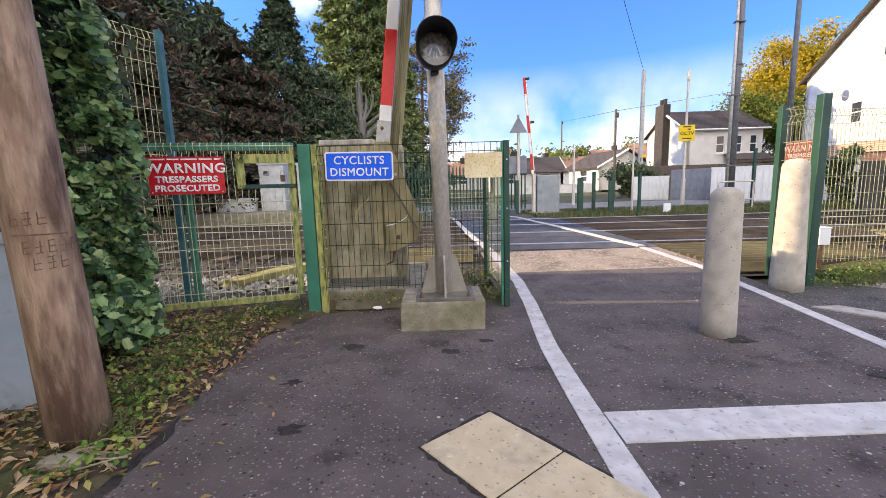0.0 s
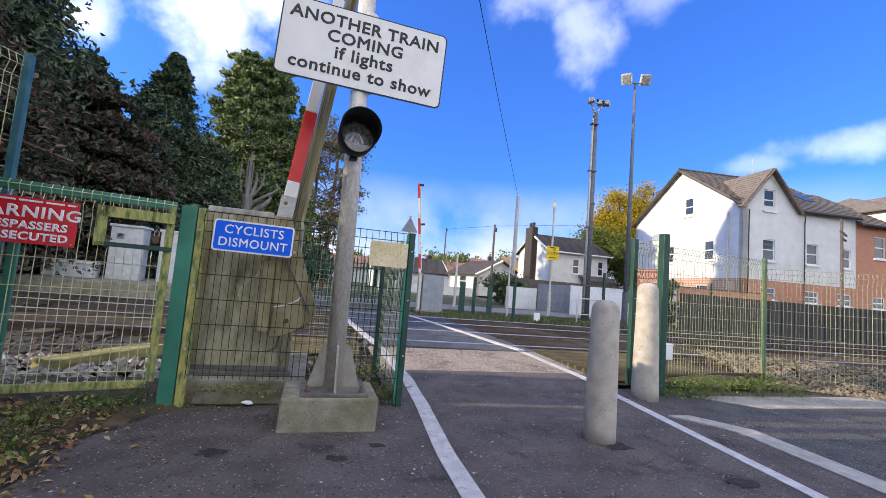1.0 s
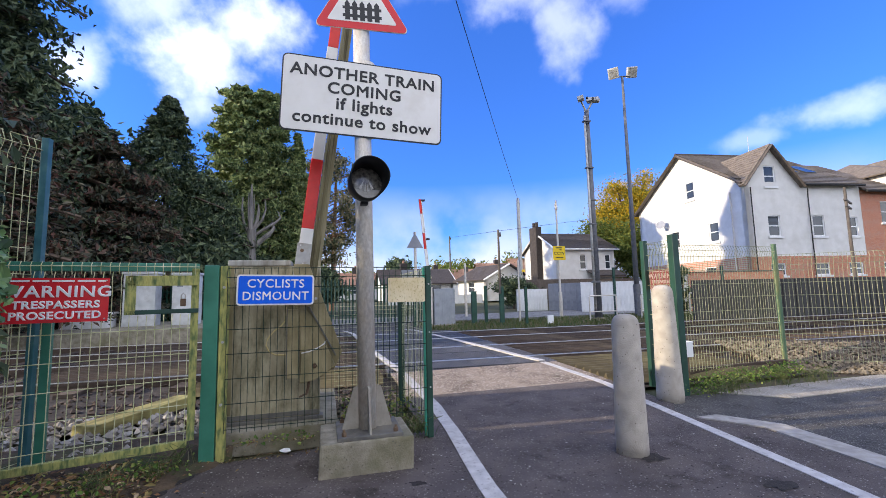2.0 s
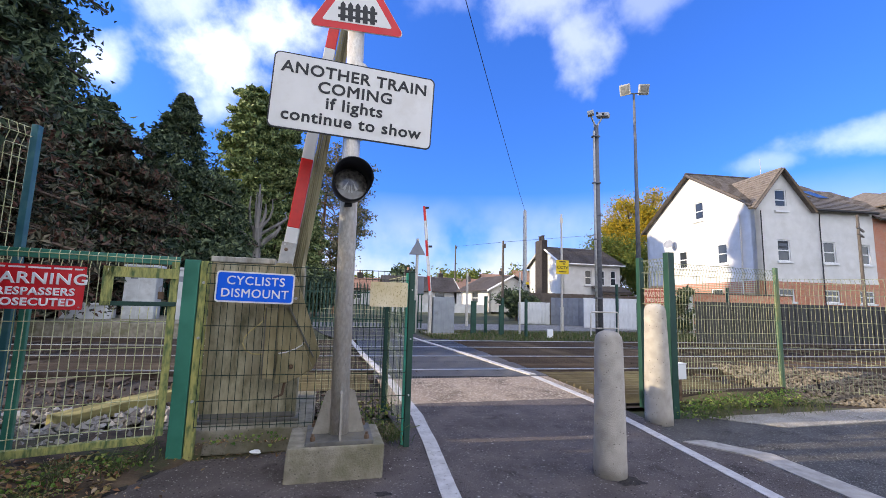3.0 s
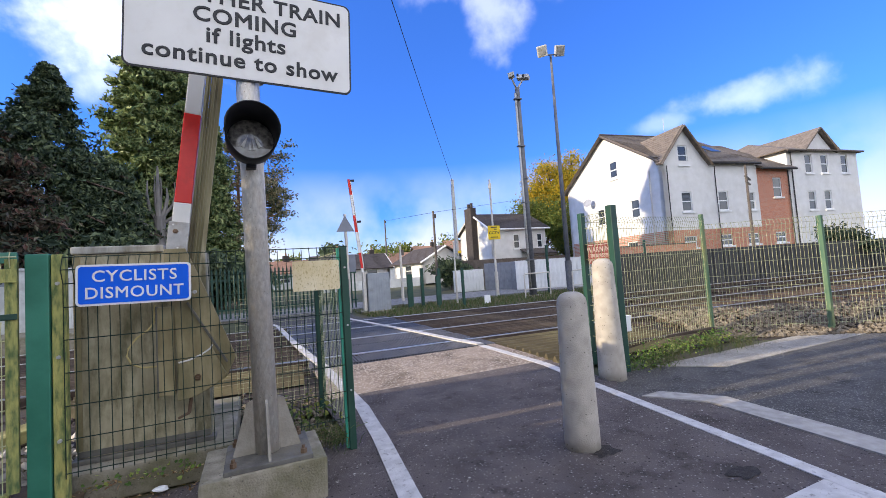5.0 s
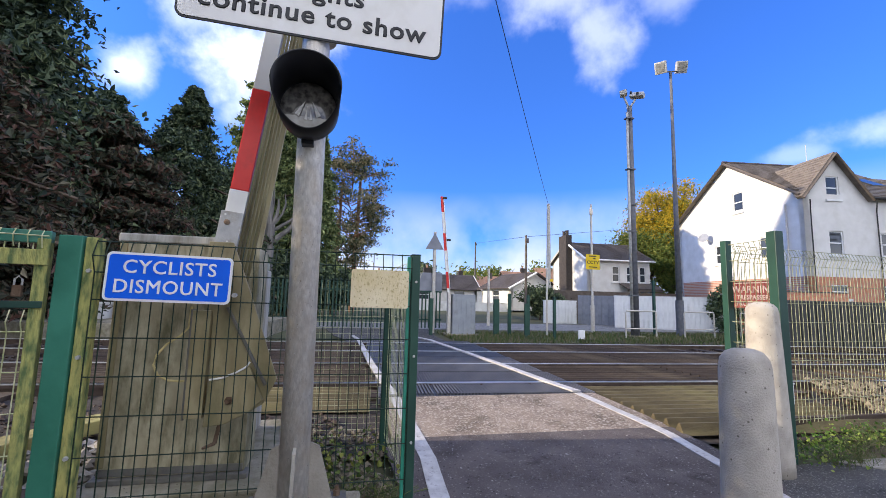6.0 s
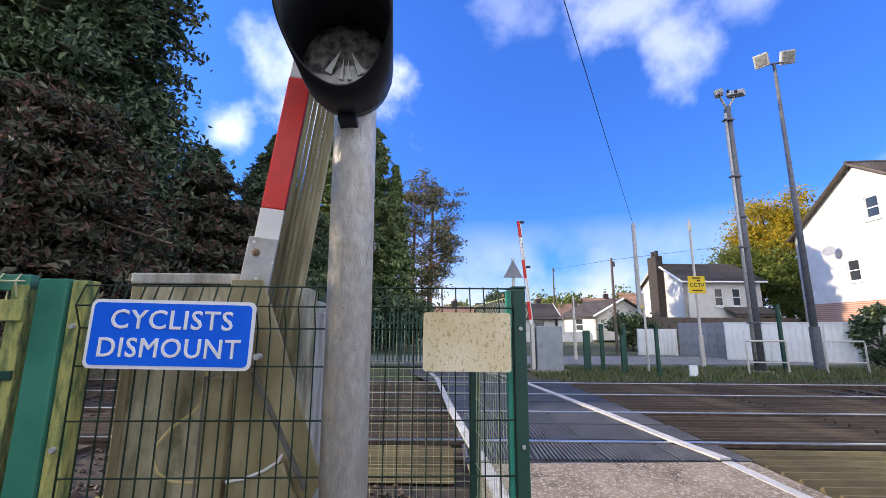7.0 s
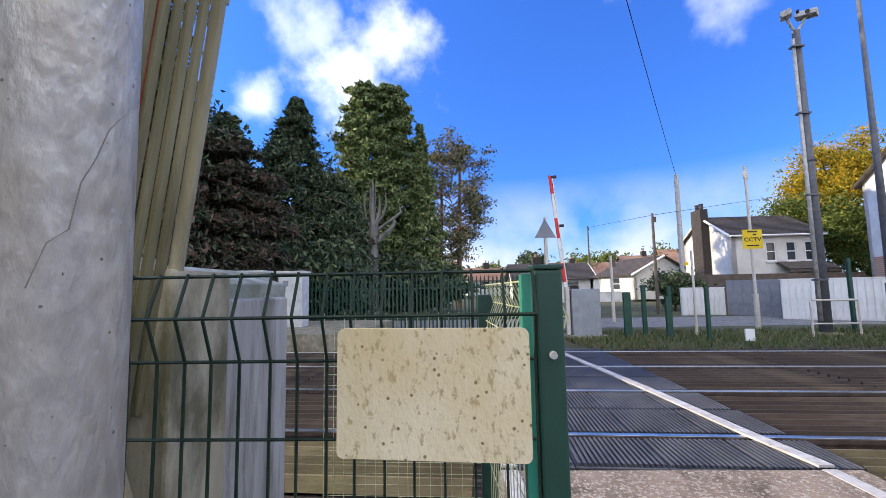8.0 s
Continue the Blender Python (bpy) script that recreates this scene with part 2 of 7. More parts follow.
M = {
    "tarmac": tarmac_mat("tarmac", (0.122, 0.101, 0.093), (0.27, 0.25, 0.23), 0.06, 120),
    "tarmac_road": tarmac_mat("road_asphalt", (0.088, 0.082, 0.078), (0.24, 0.23, 0.21), 0.18, 120),
    "verge_sunlit": tarmac_mat("sunlit_verge_asphalt", (0.33, 0.295, 0.245), (0.50, 0.46, 0.40), 0.3, 90),
    "apron": tarmac_mat("buff_chippings", (0.27, 0.21, 0.162), (0.48, 0.41, 0.34), 0.4, 60),
    "far_road": tarmac_mat("far_asphalt", (0.22, 0.21, 0.20), (0.34, 0.33, 0.31), 0.3, 40),
    "ground": mat("rough_ground", (0.05, 0.055, 0.022), (0.10, 0.10, 0.045), 0.8, 0.95, 0, 0.4, 20, (0.09, 0.065, 0.04), 0.4, 0.7),
    "soil": mat("leafy_soil", (0.045, 0.032, 0.02), (0.11, 0.075, 0.045), 9, 0.95, 0, 0.8, 60, (0.06, 0.075, 0.025), 2.5, 0.8, 0.48, 0.6),
    "kerb": mat("kerb_concrete", (0.30, 0.275, 0.245), (0.40, 0.37, 0.33), 12, 0.9, 0, 0.3, 120, (0.15, 0.14, 0.12), 2.5, 0.6),
    "concrete": mat("old_concrete", (0.205, 0.18, 0.13), (0.335, 0.30, 0.23), 9, 0.92, 0, 0.5, 90, (0.13, 0.12, 0.055), 3.0, 0.75, 0.45, 0.65),
    "bollard": mat("bollard_concrete", (0.37, 0.33, 0.28), (0.47, 0.425, 0.36), 9, 0.9, 0, 0.5, 140, (0.22, 0.195, 0.155), 3.5, 0.6, 0.52, 0.7),
    "tactile": mat("buff_flagstone", (0.46, 0.37, 0.235), (0.56, 0.46, 0.31), 6, 0.9, 0, 0.35, 150, (0.30, 0.24, 0.16), 4.0, 0.6),
    "line": mat("white_road_paint", (0.43, 0.405, 0.385), (0.56, 0.535, 0.51), 10, 0.75, 0, 0.4, 150, (0.22, 0.20, 0.185), 26.0, 0.8, 0.56, 0.68),
    "green": mat("green_paint", (0.030, 0.160, 0.102), (0.052, 0.235, 0.155), 4, 0.42, 0, 0.06, 60, (0.10, 0.20, 0.13), 6.0, 0.5, 0.6, 0.72),
    "green_bright": mat("bright_green_paint", (0.02, 0.20, 0.13), (0.035, 0.27, 0.18), 4, 0.40, 0, 0.06, 60, (0.10, 0.22, 0.14), 6.0, 0.5, 0.6, 0.72),
    "green_dk": mat("dark_green_paint", (0.009, 0.042, 0.029), (0.015, 0.062, 0.042), 4, 0.45, 0, 0.06, 60, (0.05, 0.10, 0.06), 5.0, 0.5, 0.58, 0.7),
    "lichen": mat("lichened_green_paint", (0.105, 0.155, 0.058), (0.42, 0.405, 0.13), 40, 0.85, 0, 0.7, 110, (0.50, 0.44, 0.14), 18.0, 0.75, 0.48, 0.62, (1, 1, 0.30)),
    "green_pale": mat("sun_faded_green_paint", (0.045, 0.115, 0.07), (0.10, 0.165, 0.09), 16, 0.7, 0, 0.2, 70, (0.22, 0.22, 0.09), 5.0, 0.7, 0.5, 0.64, (1, 1, 0.25)),
    "sign_red_old": mat("faded_red_sign", (0.16, 0.035, 0.035), (0.22, 0.055, 0.05), 5, 0.7, 0, 0, stain=(0.28, 0.12, 0.09), sscale=7, samt=0.6),
    "cab_pale": mat("pale_grey_cabinet_paint", (0.50, 0.51, 0.50), (0.62, 0.63, 0.62), 4, 0.6, 0, 0.05, 50, (0.36, 0.35, 0.32), 3.0, 0.5),
    "cab_blue": mat("blue_grey_cabinet", (0.27, 0.29, 0.31), (0.34, 0.36, 0.38), 3, 0.55, 0.1, 0.05, 50, (0.20, 0.20, 0.19), 2.5, 0.5),
    "post_dark": mat("very_dark_green_paint", (0.012, 0.050, 0.033), (0.022, 0.075, 0.050), 4, 0.5, 0, 0.06, 60),
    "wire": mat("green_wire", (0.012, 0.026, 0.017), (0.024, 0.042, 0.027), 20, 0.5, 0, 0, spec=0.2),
    "wire_l": mat("lichened_wire", (0.36, 0.38, 0.17), (0.60, 0.58, 0.36), 20, 0.55, 0, 0),
    "galv": mat("galvanised_steel", (0.52, 0.485, 0.435), (0.69, 0.65, 0.585), 60, 0.40, 0.25, 0.5, 70, (0.52, 0.435, 0.33), 17.0, 0.7, 0.42, 0.68, (1, 1, 0.5)),
    "galv_pale": mat("pale_galvanised_steel", (0.40, 0.395, 0.38), (0.52, 0.51, 0.485), 12, 0.55, 0.25, 0.15, 45, (0.30, 0.255, 0.19), 7.0, 0.7),
    "boom_white": mat("white_boom", (0.70, 0.68, 0.63), (0.78, 0.76, 0.72), 4, 0.4, 0, 0.04, 30, (0.40, 0.37, 0.29), 5.0, 0.6, 0.58, 0.7),
    "boom_red": mat("red_boom", (0.62, 0.018, 0.014), (0.72, 0.03, 0.022), 4, 0.35, 0, 0.03, 30, (0.42, 0.02, 0.015), 5.0, 0.6),
    "skirt": mat("weathered_skirt", (0.27, 0.23, 0.11), (0.50, 0.44, 0.28), 5, 0.7, 0, 0.3, 60, (0.17, 0.13, 0.06), 6.0, 0.8, 0.47, 0.6, (1, 1, 0.12)),
    "skirt_dk": mat("olive_weathered_skirt", (0.19, 0.165, 0.08), (0.36, 0.315, 0.175), 8, 0.8, 0, 0.3, 60, (0.07, 0.055, 0.025), 6.0, 0.8, 0.47, 0.6, (1, 1, 0.12)),
    "cabinet": mat("algae_stained_cabinet", (0.33, 0.28, 0.175), (0.51, 0.45, 0.30), 6, 0.65, 0, 0.25, 60, (0.095, 0.085, 0.035), 5.0, 0.85, 0.45, 0.62, (1.25, 1, 0.45)),
    "cabinet_grey": mat("grey_cabinet", (0.33, 0.31, 0.265), (0.47, 0.45, 0.40), 6, 0.6, 0, 0.15, 60, (0.15, 0.13, 0.085), 4.5, 0.85, 0.47, 0.64, (1.8, 1.8, 0.28)),
    "lid_grey": mat("mossy_grey_lid", (0.25, 0.26, 0.21), (0.38, 0.385, 0.32), 9, 0.7, 0, 0.2, 80, (0.15, 0.16, 0.09), 7.0, 0.7, 0.46, 0.62),
    "lamp_glass": mat("flood_lamp_glass", (0.16, 0.16, 0.155), (0.30, 0.30, 0.29), 8, 0.2, 0, 0, spec=0.8),
    "steel_dull": mat("dull_steel_plate", (0.23, 0.215, 0.18), (0.32, 0.30, 0.26), 5, 0.6, 0.25, 0.15, 60, (0.19, 0.17, 0.06), 4.0, 0.6),
    "rust": mat("rusty_steel", (0.12, 0.07, 0.04), (0.22, 0.15, 0.10), 10, 0.8, 0.4, 0.3, 80),
    "sign_white": mat("white_sign_face", (0.72, 0.69, 0.64), (0.78, 0.75, 0.70), 3, 0.42, 0, 0, stain=(0.60, 0.55, 0.47), sscale=4, samt=0.35),
    "sign_blue": mat("blue_sign_face", (0.004, 0.115, 0.74), (0.006, 0.14, 0.82), 3, 0.5, 0, 0, spec=0.15),
    "sign_red": mat("red_sign_face", (0.60, 0.014, 0.020), (0.70, 0.022, 0.030), 3, 0.4, 0, 0, stain=(0.5, 0.05, 0.05), sscale=7, samt=0.4),
    "ink_white": mat("white_lettering", (0.78, 0.77, 0.75), (0.84, 0.83, 0.81), 5, 0.45, 0, 0),
    "ink_faded": mat("faded_lettering", (0.36, 0.27, 0.25), (0.46, 0.36, 0.33), 9, 0.6, 0, 0),
    "ink_black": mat("black_lettering", (0.012, 0.012, 0.014), (0.022, 0.022, 0.024), 5, 0.5, 0, 0),
    "sign_tan": mat("weathered_blank_sign", (0.70, 0.56, 0.30), (0.82, 0.70, 0.47), 7, 0.75, 0, 0.2, 160, (0.42, 0.30, 0.12), 90.0, 0.75, 0.55, 0.64, (1, 1, 0.6)),
    "sign_yellow": mat("yellow_sign_face", (0.75, 0.50, 0.01), (0.80, 0.56, 0.02), 3, 0.4, 0, 0),
    "black": mat("black_plastic", (0.010, 0.010, 0.012), (0.02, 0.02, 0.023), 6, 0.45, 0, 0.05, 60),
    "lens": mat("unlit_lens", (0.07, 0.062, 0.055), (0.26, 0.24, 0.21), 45, 0.10, 0, 0.0, spec=0.8),
    "lens_reflection": mat("pale_lens_reflection", (0.30, 0.28, 0.25), (0.42, 0.40, 0.36), 30, 0.25, 0.1, 0.0),
    "lens_shard": mat("pale_lens_shards", (0.55, 0.54, 0.50), (0.72, 0.70, 0.66), 90, 0.35, 0, 0.0),
    "bark": mat("bark", (0.07, 0.05, 0.035), (0.15, 0.11, 0.08), 6, 0.95, 0, 0.8, 25, stretch=(1, 1, 0.2)),
    "bark_red": mat("pine_bark", (0.16, 0.085, 0.05), (0.30, 0.18, 0.11), 4, 0.95, 0, 0.8, 25, stretch=(1, 1, 0.2)),
    "dead": mat("bleached_dead_wood", (0.13, 0.12, 0.11), (0.25, 0.23, 0.21), 5, 0.9, 0, 0.6, 25, stretch=(1, 1, 0.2)),
    "polewood": mat("brown_pole_timber", (0.20, 0.118, 0.073), (0.39, 0.26, 0.175), 18, 0.72, 0, 0.8, 80, (0.075, 0.04, 0.025), 3.6, 0.9, 0.49, 0.60, (1.4, 1.4, 0.30)),
    "timber": mat("weathered_timber", (0.028, 0.019, 0.014), (0.062, 0.043, 0.031), 6, 0.9, 0, 0.4, 60, (0.11, 0.084, 0.054), 3.0, 0.5, 0.52, 0.7, (0.3, 1, 1), rnd=0.3),
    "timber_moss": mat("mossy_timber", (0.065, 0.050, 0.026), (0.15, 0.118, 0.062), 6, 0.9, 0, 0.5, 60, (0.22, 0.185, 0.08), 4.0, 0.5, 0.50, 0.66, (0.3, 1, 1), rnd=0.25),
    # yellow moss, with the plank's sunlit brightness put into the colour
    "timber_moss_lit": mat("sunlit_yellow_moss_timber", (0.16, 0.14, 0.05), (0.36, 0.31, 0.12), 9, 0.9, 0, 0.5, 70, (0.42, 0.38, 0.13), 5.0, 0.6, 0.48, 0.64, (0.4, 1, 1)),
    "ballast": mat("ballast_bed", (0.026, 0.020, 0.016), (0.058, 0.045, 0.036), 14, 0.95, 0, 0.9, 40, (0.03, 0.022, 0.016), 1.5, 0.7),
    "rail": mat("rail_steel", (0.065, 0.044, 0.033), (0.11, 0.078, 0.058), 9, 0.8, 0.2, 0.1, 60),
    "railtop": mat("polished_rail_head", (0.50, 0.49, 0.48), (0.62, 0.61, 0.60), 9, 0.28, 1.0, 0.02, 60),
    "rubber": mat("black_rubber_panel", (0.055, 0.056, 0.064), (0.09, 0.092, 0.102), 5, 0.55, 0, 0.2, 90, (0.11, 0.105, 0.10), 2.0, 0.5, rnd=0.12),
    "render": mat("white_render", (0.62, 0.605, 0.575), (0.69, 0.675, 0.65), 2, 0.9, 0, 0.1, 50, (0.52, 0.50, 0.46), 0.7, 0.5),
    "white_wall": mat("white_painted_block", (0.66, 0.66, 0.65), (0.76, 0.76, 0.75), 2, 0.85, 0, 0.1, 30, (0.48, 0.48, 0.46), 1.1, 0.6),
    "brick": brick_mat("red_brick"),
    "tile": rooftile_mat("brown_roof_tile", (0.13, 0.105, 0.085), (0.20, 0.165, 0.135)),
    "tile_dk": rooftile_mat("dark_roof_tile", (0.055, 0.045, 0.042), (0.095, 0.08, 0.072)),
    "tile_red": rooftile_mat("orange_roof_tile", (0.30, 0.16, 0.10), (0.42, 0.25, 0.17)),
    "fascia": mat("dark_fascia", (0.07, 0.055, 0.045), (0.11, 0.09, 0.075), 4, 0.6, 0, 0),
    "pvc": mat("white_window_frame", (0.72, 0.72, 0.71), (0.78, 0.78, 0.77), 4, 0.4, 0, 0),
    "glass": glass_mat("window_glass"),
    "chimney": mat("dark_chimney_brick", (0.035, 0.029, 0.026), (0.06, 0.05, 0.045), 8, 0.9, 0, 0.4, 30),
    "fence_wood": mat("grey_fence_boards", (0.042, 0.042, 0.042), (0.075, 0.072, 0.068), 4, 0.9, 0, 0.2, 30, stretch=(1, 1, 0.2)),
    "gate_grey": mat("grey_steel_gate", (0.20, 0.21, 0.24), (0.27, 0.28, 0.31), 3, 0.6, 0.1, 0.05, 30),
    "blue_box": mat("pale_blue_cabinet", (0.30, 0.36, 0.42), (0.38, 0.44, 0.50), 3, 0.5, 0, 0.08, 50, (0.20, 0.22, 0.22), 3, 0.6),
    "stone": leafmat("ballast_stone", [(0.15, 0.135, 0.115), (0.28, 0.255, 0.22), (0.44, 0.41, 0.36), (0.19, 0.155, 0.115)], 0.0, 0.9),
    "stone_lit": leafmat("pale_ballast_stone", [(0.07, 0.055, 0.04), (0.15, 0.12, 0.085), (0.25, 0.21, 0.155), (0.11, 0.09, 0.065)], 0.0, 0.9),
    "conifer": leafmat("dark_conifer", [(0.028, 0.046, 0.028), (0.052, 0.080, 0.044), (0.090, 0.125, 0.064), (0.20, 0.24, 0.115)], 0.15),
    "conifer_red": leafmat("russet_conifer", [(0.022, 0.030, 0.020), (0.050, 0.056, 0.036), (0.155, 0.074, 0.052), (0.040, 0.050, 0.031), (0.098, 0.098, 0.060), (0.18, 0.155, 0.10)], 0.15),
    "cypress": leafmat("cypress", [(0.045, 0.085, 0.034), (0.13, 0.18, 0.072), (0.24, 0.295, 0.115), (0.36, 0.40, 0.16)], 0.2),
    "pine": leafmat("pine_needles", [(0.038, 0.060, 0.030), (0.10, 0.125, 0.062), (0.25, 0.20, 0.11), (0.34, 0.30, 0.16)], 0.15),
    "autumn": leafmat("autumn_leaves", [(0.10, 0.13, 0.02), (0.30, 0.25, 0.025), (0.56, 0.40, 0.03), (0.50, 0.30, 0.02)], 0.35),
    "leaf_green": leafmat("green_leaves", [(0.075, 0.115, 0.03), (0.14, 0.19, 0.045), (0.26, 0.26, 0.055)], 0.3),
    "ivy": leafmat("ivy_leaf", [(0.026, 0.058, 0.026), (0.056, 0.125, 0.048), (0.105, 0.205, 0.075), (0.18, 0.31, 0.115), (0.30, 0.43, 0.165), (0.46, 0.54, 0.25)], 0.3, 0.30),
    "weed": leafmat("weed_leaf", [(0.05, 0.11, 0.02), (0.11, 0.20, 0.035), (0.20, 0.29, 0.055), (0.34, 0.38, 0.10)], 0.25, 0.55),
    "grass": leafmat("verge_grass", [(0.06, 0.10, 0.03), (0.10, 0.14, 0.04), (0.17, 0.17, 0.07), (0.22, 0.19, 0.11)], 0.3, 0.6),
    "litter": leafmat("fallen_leaf", [(0.16, 0.075, 0.035), (0.32, 0.17, 0.08), (0.48, 0.36, 0.22), (0.07, 0.040, 0.024), (0.36, 0.30, 0.10), (0.24, 0.115, 0.055)], 0.1, 0.8),
    "speck": leafmat("pale_chips", [(0.35, 0.32, 0.28), (0.50, 0.46, 0.40), (0.22, 0.19, 0.16)], 0.0, 0.9),
    "plate_olive": mat("olive_stained_steel", (0.23, 0.185, 0.09), (0.36, 0.30, 0.165), 8, 0.6, 0.05, 0.2, 60, (0.17, 0.15, 0.07), 6.0, 0.7, 0.48, 0.64, (1.2, 1, 0.5)),
    # green fence wire with its sunlit brightness put into the colour
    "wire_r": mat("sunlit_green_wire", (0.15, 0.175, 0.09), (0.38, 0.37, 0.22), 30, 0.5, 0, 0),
    "tar": mat("soft_dark_tar", (0.022, 0.018, 0.016), (0.045, 0.037, 0.033), 30, 0.9, 0, 0.9, 120),
    "gusset": mat("dirty_galvanised_gusset", (0.25, 0.225, 0.185), (0.34, 0.31, 0.26), 14, 0.75, 0.1, 0.3, 80, (0.17, 0.14, 0.10), 7.0, 0.7),
    "plate_dk": mat("dark_steel_plate", (0.105, 0.10, 0.09), (0.17, 0.16, 0.14), 12, 0.7, 0.2, 0.3, 80, (0.20, 0.17, 0.11), 8.0, 0.5),
    "teal": mat("blue_green_paint", (0.02, 0.095, 0.115), (0.035, 0.135, 0.155), 6, 0.45, 0, 0.06, 60, (0.08, 0.17, 0.16), 6.0, 0.5),
    "pole_grey": mat("grey_painted_pole", (0.095, 0.10, 0.115), (0.15, 0.155, 0.175), 8, 0.55, 0.1, 0.1, 60, (0.12, 0.11, 0.10), 4.0, 0.6),
    "twig": mat("dry_twig", (0.20, 0.16, 0.10), (0.34, 0.28, 0.18), 20, 0.9, 0, 0.2, 60),
    "cord": mat("yellowed_cord", (0.42, 0.33, 0.13), (0.58, 0.47, 0.22), 20, 0.8, 0, 0),
    "cable": mat("black_cable", (0.012, 0.012, 0.013), (0.02, 0.02, 0.02), 5, 0.6, 0, 0),
}

speckled(M["galv"], (0.66, 0.64, 0.60), 110, 0.05)
speckled(M["galv"], (0.25, 0.20, 0.145), 170, 0.03)
speckled(M["sign_tan"], (0.26, 0.18, 0.075), 110, 0.10)
speckled(M["galv_pale"], (0.70, 0.68, 0.62), 50, 0.08)
speckled(M["tarmac"], (0.045, 0.038, 0.036), 44, 0.16)
speckled(M["tarmac"], (0.36, 0.33, 0.30), 66, 0.035)
speckled(M["tarmac"], (0.50, 0.47, 0.42), 34, 0.010)
speckled(M["tarmac_road"], (0.26, 0.25, 0.24), 60, 0.03)
speckled(M["bollard"], (0.16, 0.14, 0.11), 70, 0.06)
speckled(M["concrete"], (0.12, 0.11, 0.08), 60, 0.08)
speckled(M["tactile"], (0.26, 0.21, 0.14), 55, 0.12)

# ---- building helpers; plan numbers are multiplied by S on the way to metres ----


def at(x, y, z=0.0, rz=0.0, rx=0.0, ry=0.0):
    return pose(x * S, y * S, z * S, rx, ry, rz)


def thing(name, label, category, x=0.0, y=0.0, z=0.0, rz=0.0, group="", kind=""):
    ob = new(name)
    ob.empty_display_size = 0.1
    ob.matrix_world = at(x, y, z, rz)
    return tagged(ob, label, category, group, kind)


STUFF = {"tiling", "wire_mesh", "crown", "leaves", "inner_leaves", "blades", "stud", "branching", "stems", "sleepers", "ballast", "small_print", "scratches", "twig"}


def link_mesh(name, me, material, parent=None, label="", smooth=False):
    ob = new(name, me)
    me.materials.append(material if not isinstance(material, str) else M[material])
    if smooth:
        me.shade_smooth()
    if parent:
        ob.parent = parent
    if name in STUFF:
        ob["kind"] = "stuff"
    if label:
        ob["label"] = label
    return ob


def part(name, bm, material, parent=None, label="", smooth=False):
    bmesh.ops.scale(bm, vec=(S, S, S), verts=bm.verts)
    me = bpy.data.meshes.new(name)
    bm.to_mesh(me)
    bm.free()
    return link_mesh(name, me, material, parent, label, smooth)


def raw(name, verts, faces, material, parent=None, label="", smooth=False):
    me = bpy.data.meshes.new(name)
    me.from_pydata((np.asarray(verts, float).reshape(-1, 3) * S).tolist(), [], faces)
    me.update()
    return link_mesh(name, me, material, parent, label, smooth)


def box(x0, x1, y0, y1, z0, z1, bevel=0.0, bm=None, m=None):
    bm = bm or bmesh.new()
    t = bmesh.new()
    mm = Matrix.Translation(((x0 + x1) / 2, (y0 + y1) / 2, (z0 + z1) / 2)) @ Matrix.Diagonal((abs(x1 - x0), abs(y1 - y0), abs(z1 - z0), 1))
    bmesh.ops.create_cube(t, size=1, matrix=mm)
    if bevel:
        bmesh.ops.bevel(t, geom=t.edges[:], offset=bevel, segments=2, affect="EDGES", profile=0.6)
    return add(bm, t, m)


def add(bm, t, m=None):
    if m is not None:
        bmesh.ops.transform(t, matrix=m, verts=t.verts)
    me = bpy.data.meshes.new("tmp")
    t.to_mesh(me)
    t.free()
    bm.from_mesh(me)
    bpy.data.meshes.remove(me)
    return bm


def rod(p0, p1, r0, r1=None, seg=12, bm=None, cap=True):
    bm = bm or bmesh.new()
    p0, p1 = Vector(p0), Vector(p1)
    d = p1 - p0
    t = bmesh.new()
    bmesh.ops.create_cone(t, cap_ends=cap, segments=seg, radius1=r0, radius2=r0 if r1 is None else r1, depth=d.length)
    return add(bm, t, Matrix.Translation((p0 + p1) / 2) @ d.to_track_quat("Z", "Y").to_matrix().to_4x4())


def prism(pts, y0, y1, bm=None, m=None, bevel=0.0):
    """A plate with an outline in x and z, from y0 to y1."""
    bm = bm or bmesh.new()
    t = bmesh.new()
    f = t.faces.new([t.verts.new((x, y0, z)) for x, z in pts])
    r = bmesh.ops.extrude_face_region(t, geom=[f])
    bmesh.ops.translate(t, vec=(0, y1 - y0, 0), verts=[v for v in r["geom"] if isinstance(v, bmesh.types.BMVert)])
    bmesh.ops.recalc_face_normals(t, faces=t.faces)
    if bevel:
        bmesh.ops.bevel(t, geom=t.edges[:], offset=bevel, segments=1, affect="EDGES")
    return add(bm, t, m)


def round_rect(x0, x1, z0, z1, r, n=5):
    pts = []
    for cx, cz, a in ((x1 - r, z1 - r, 0), (x0 + r, z1 - r, 90), (x0 + r, z0 + r, 180), (x1 - r, z0 + r, 270)):
        pts += [(cx + r * math.cos(radians(a + 90 * k / n)), cz + r * math.sin(radians(a + 90 * k / n))) for k in range(n + 1)]
    return pts


def lathe(profile, seg=20, bm=None, m=None):
    """A turned body about z from (radius, height) pairs."""
    bm = bm or bmesh.new()
    t = bmesh.new()
    rings = [[t.verts.new((r * math.cos(2 * math.pi * k / seg), r * math.sin(2 * math.pi * k / seg), z)) for k in range(seg)] for r, z in profile]
    for a, b in zip(rings, rings[1:]):
        for k in range(seg):
            t.faces.new((a[k], a[(k + 1) % seg], b[(k + 1) % seg], b[k]))
    t.faces.new(rings[0][::-1]); t.faces.new(rings[-1])
    return add(bm, t, m)


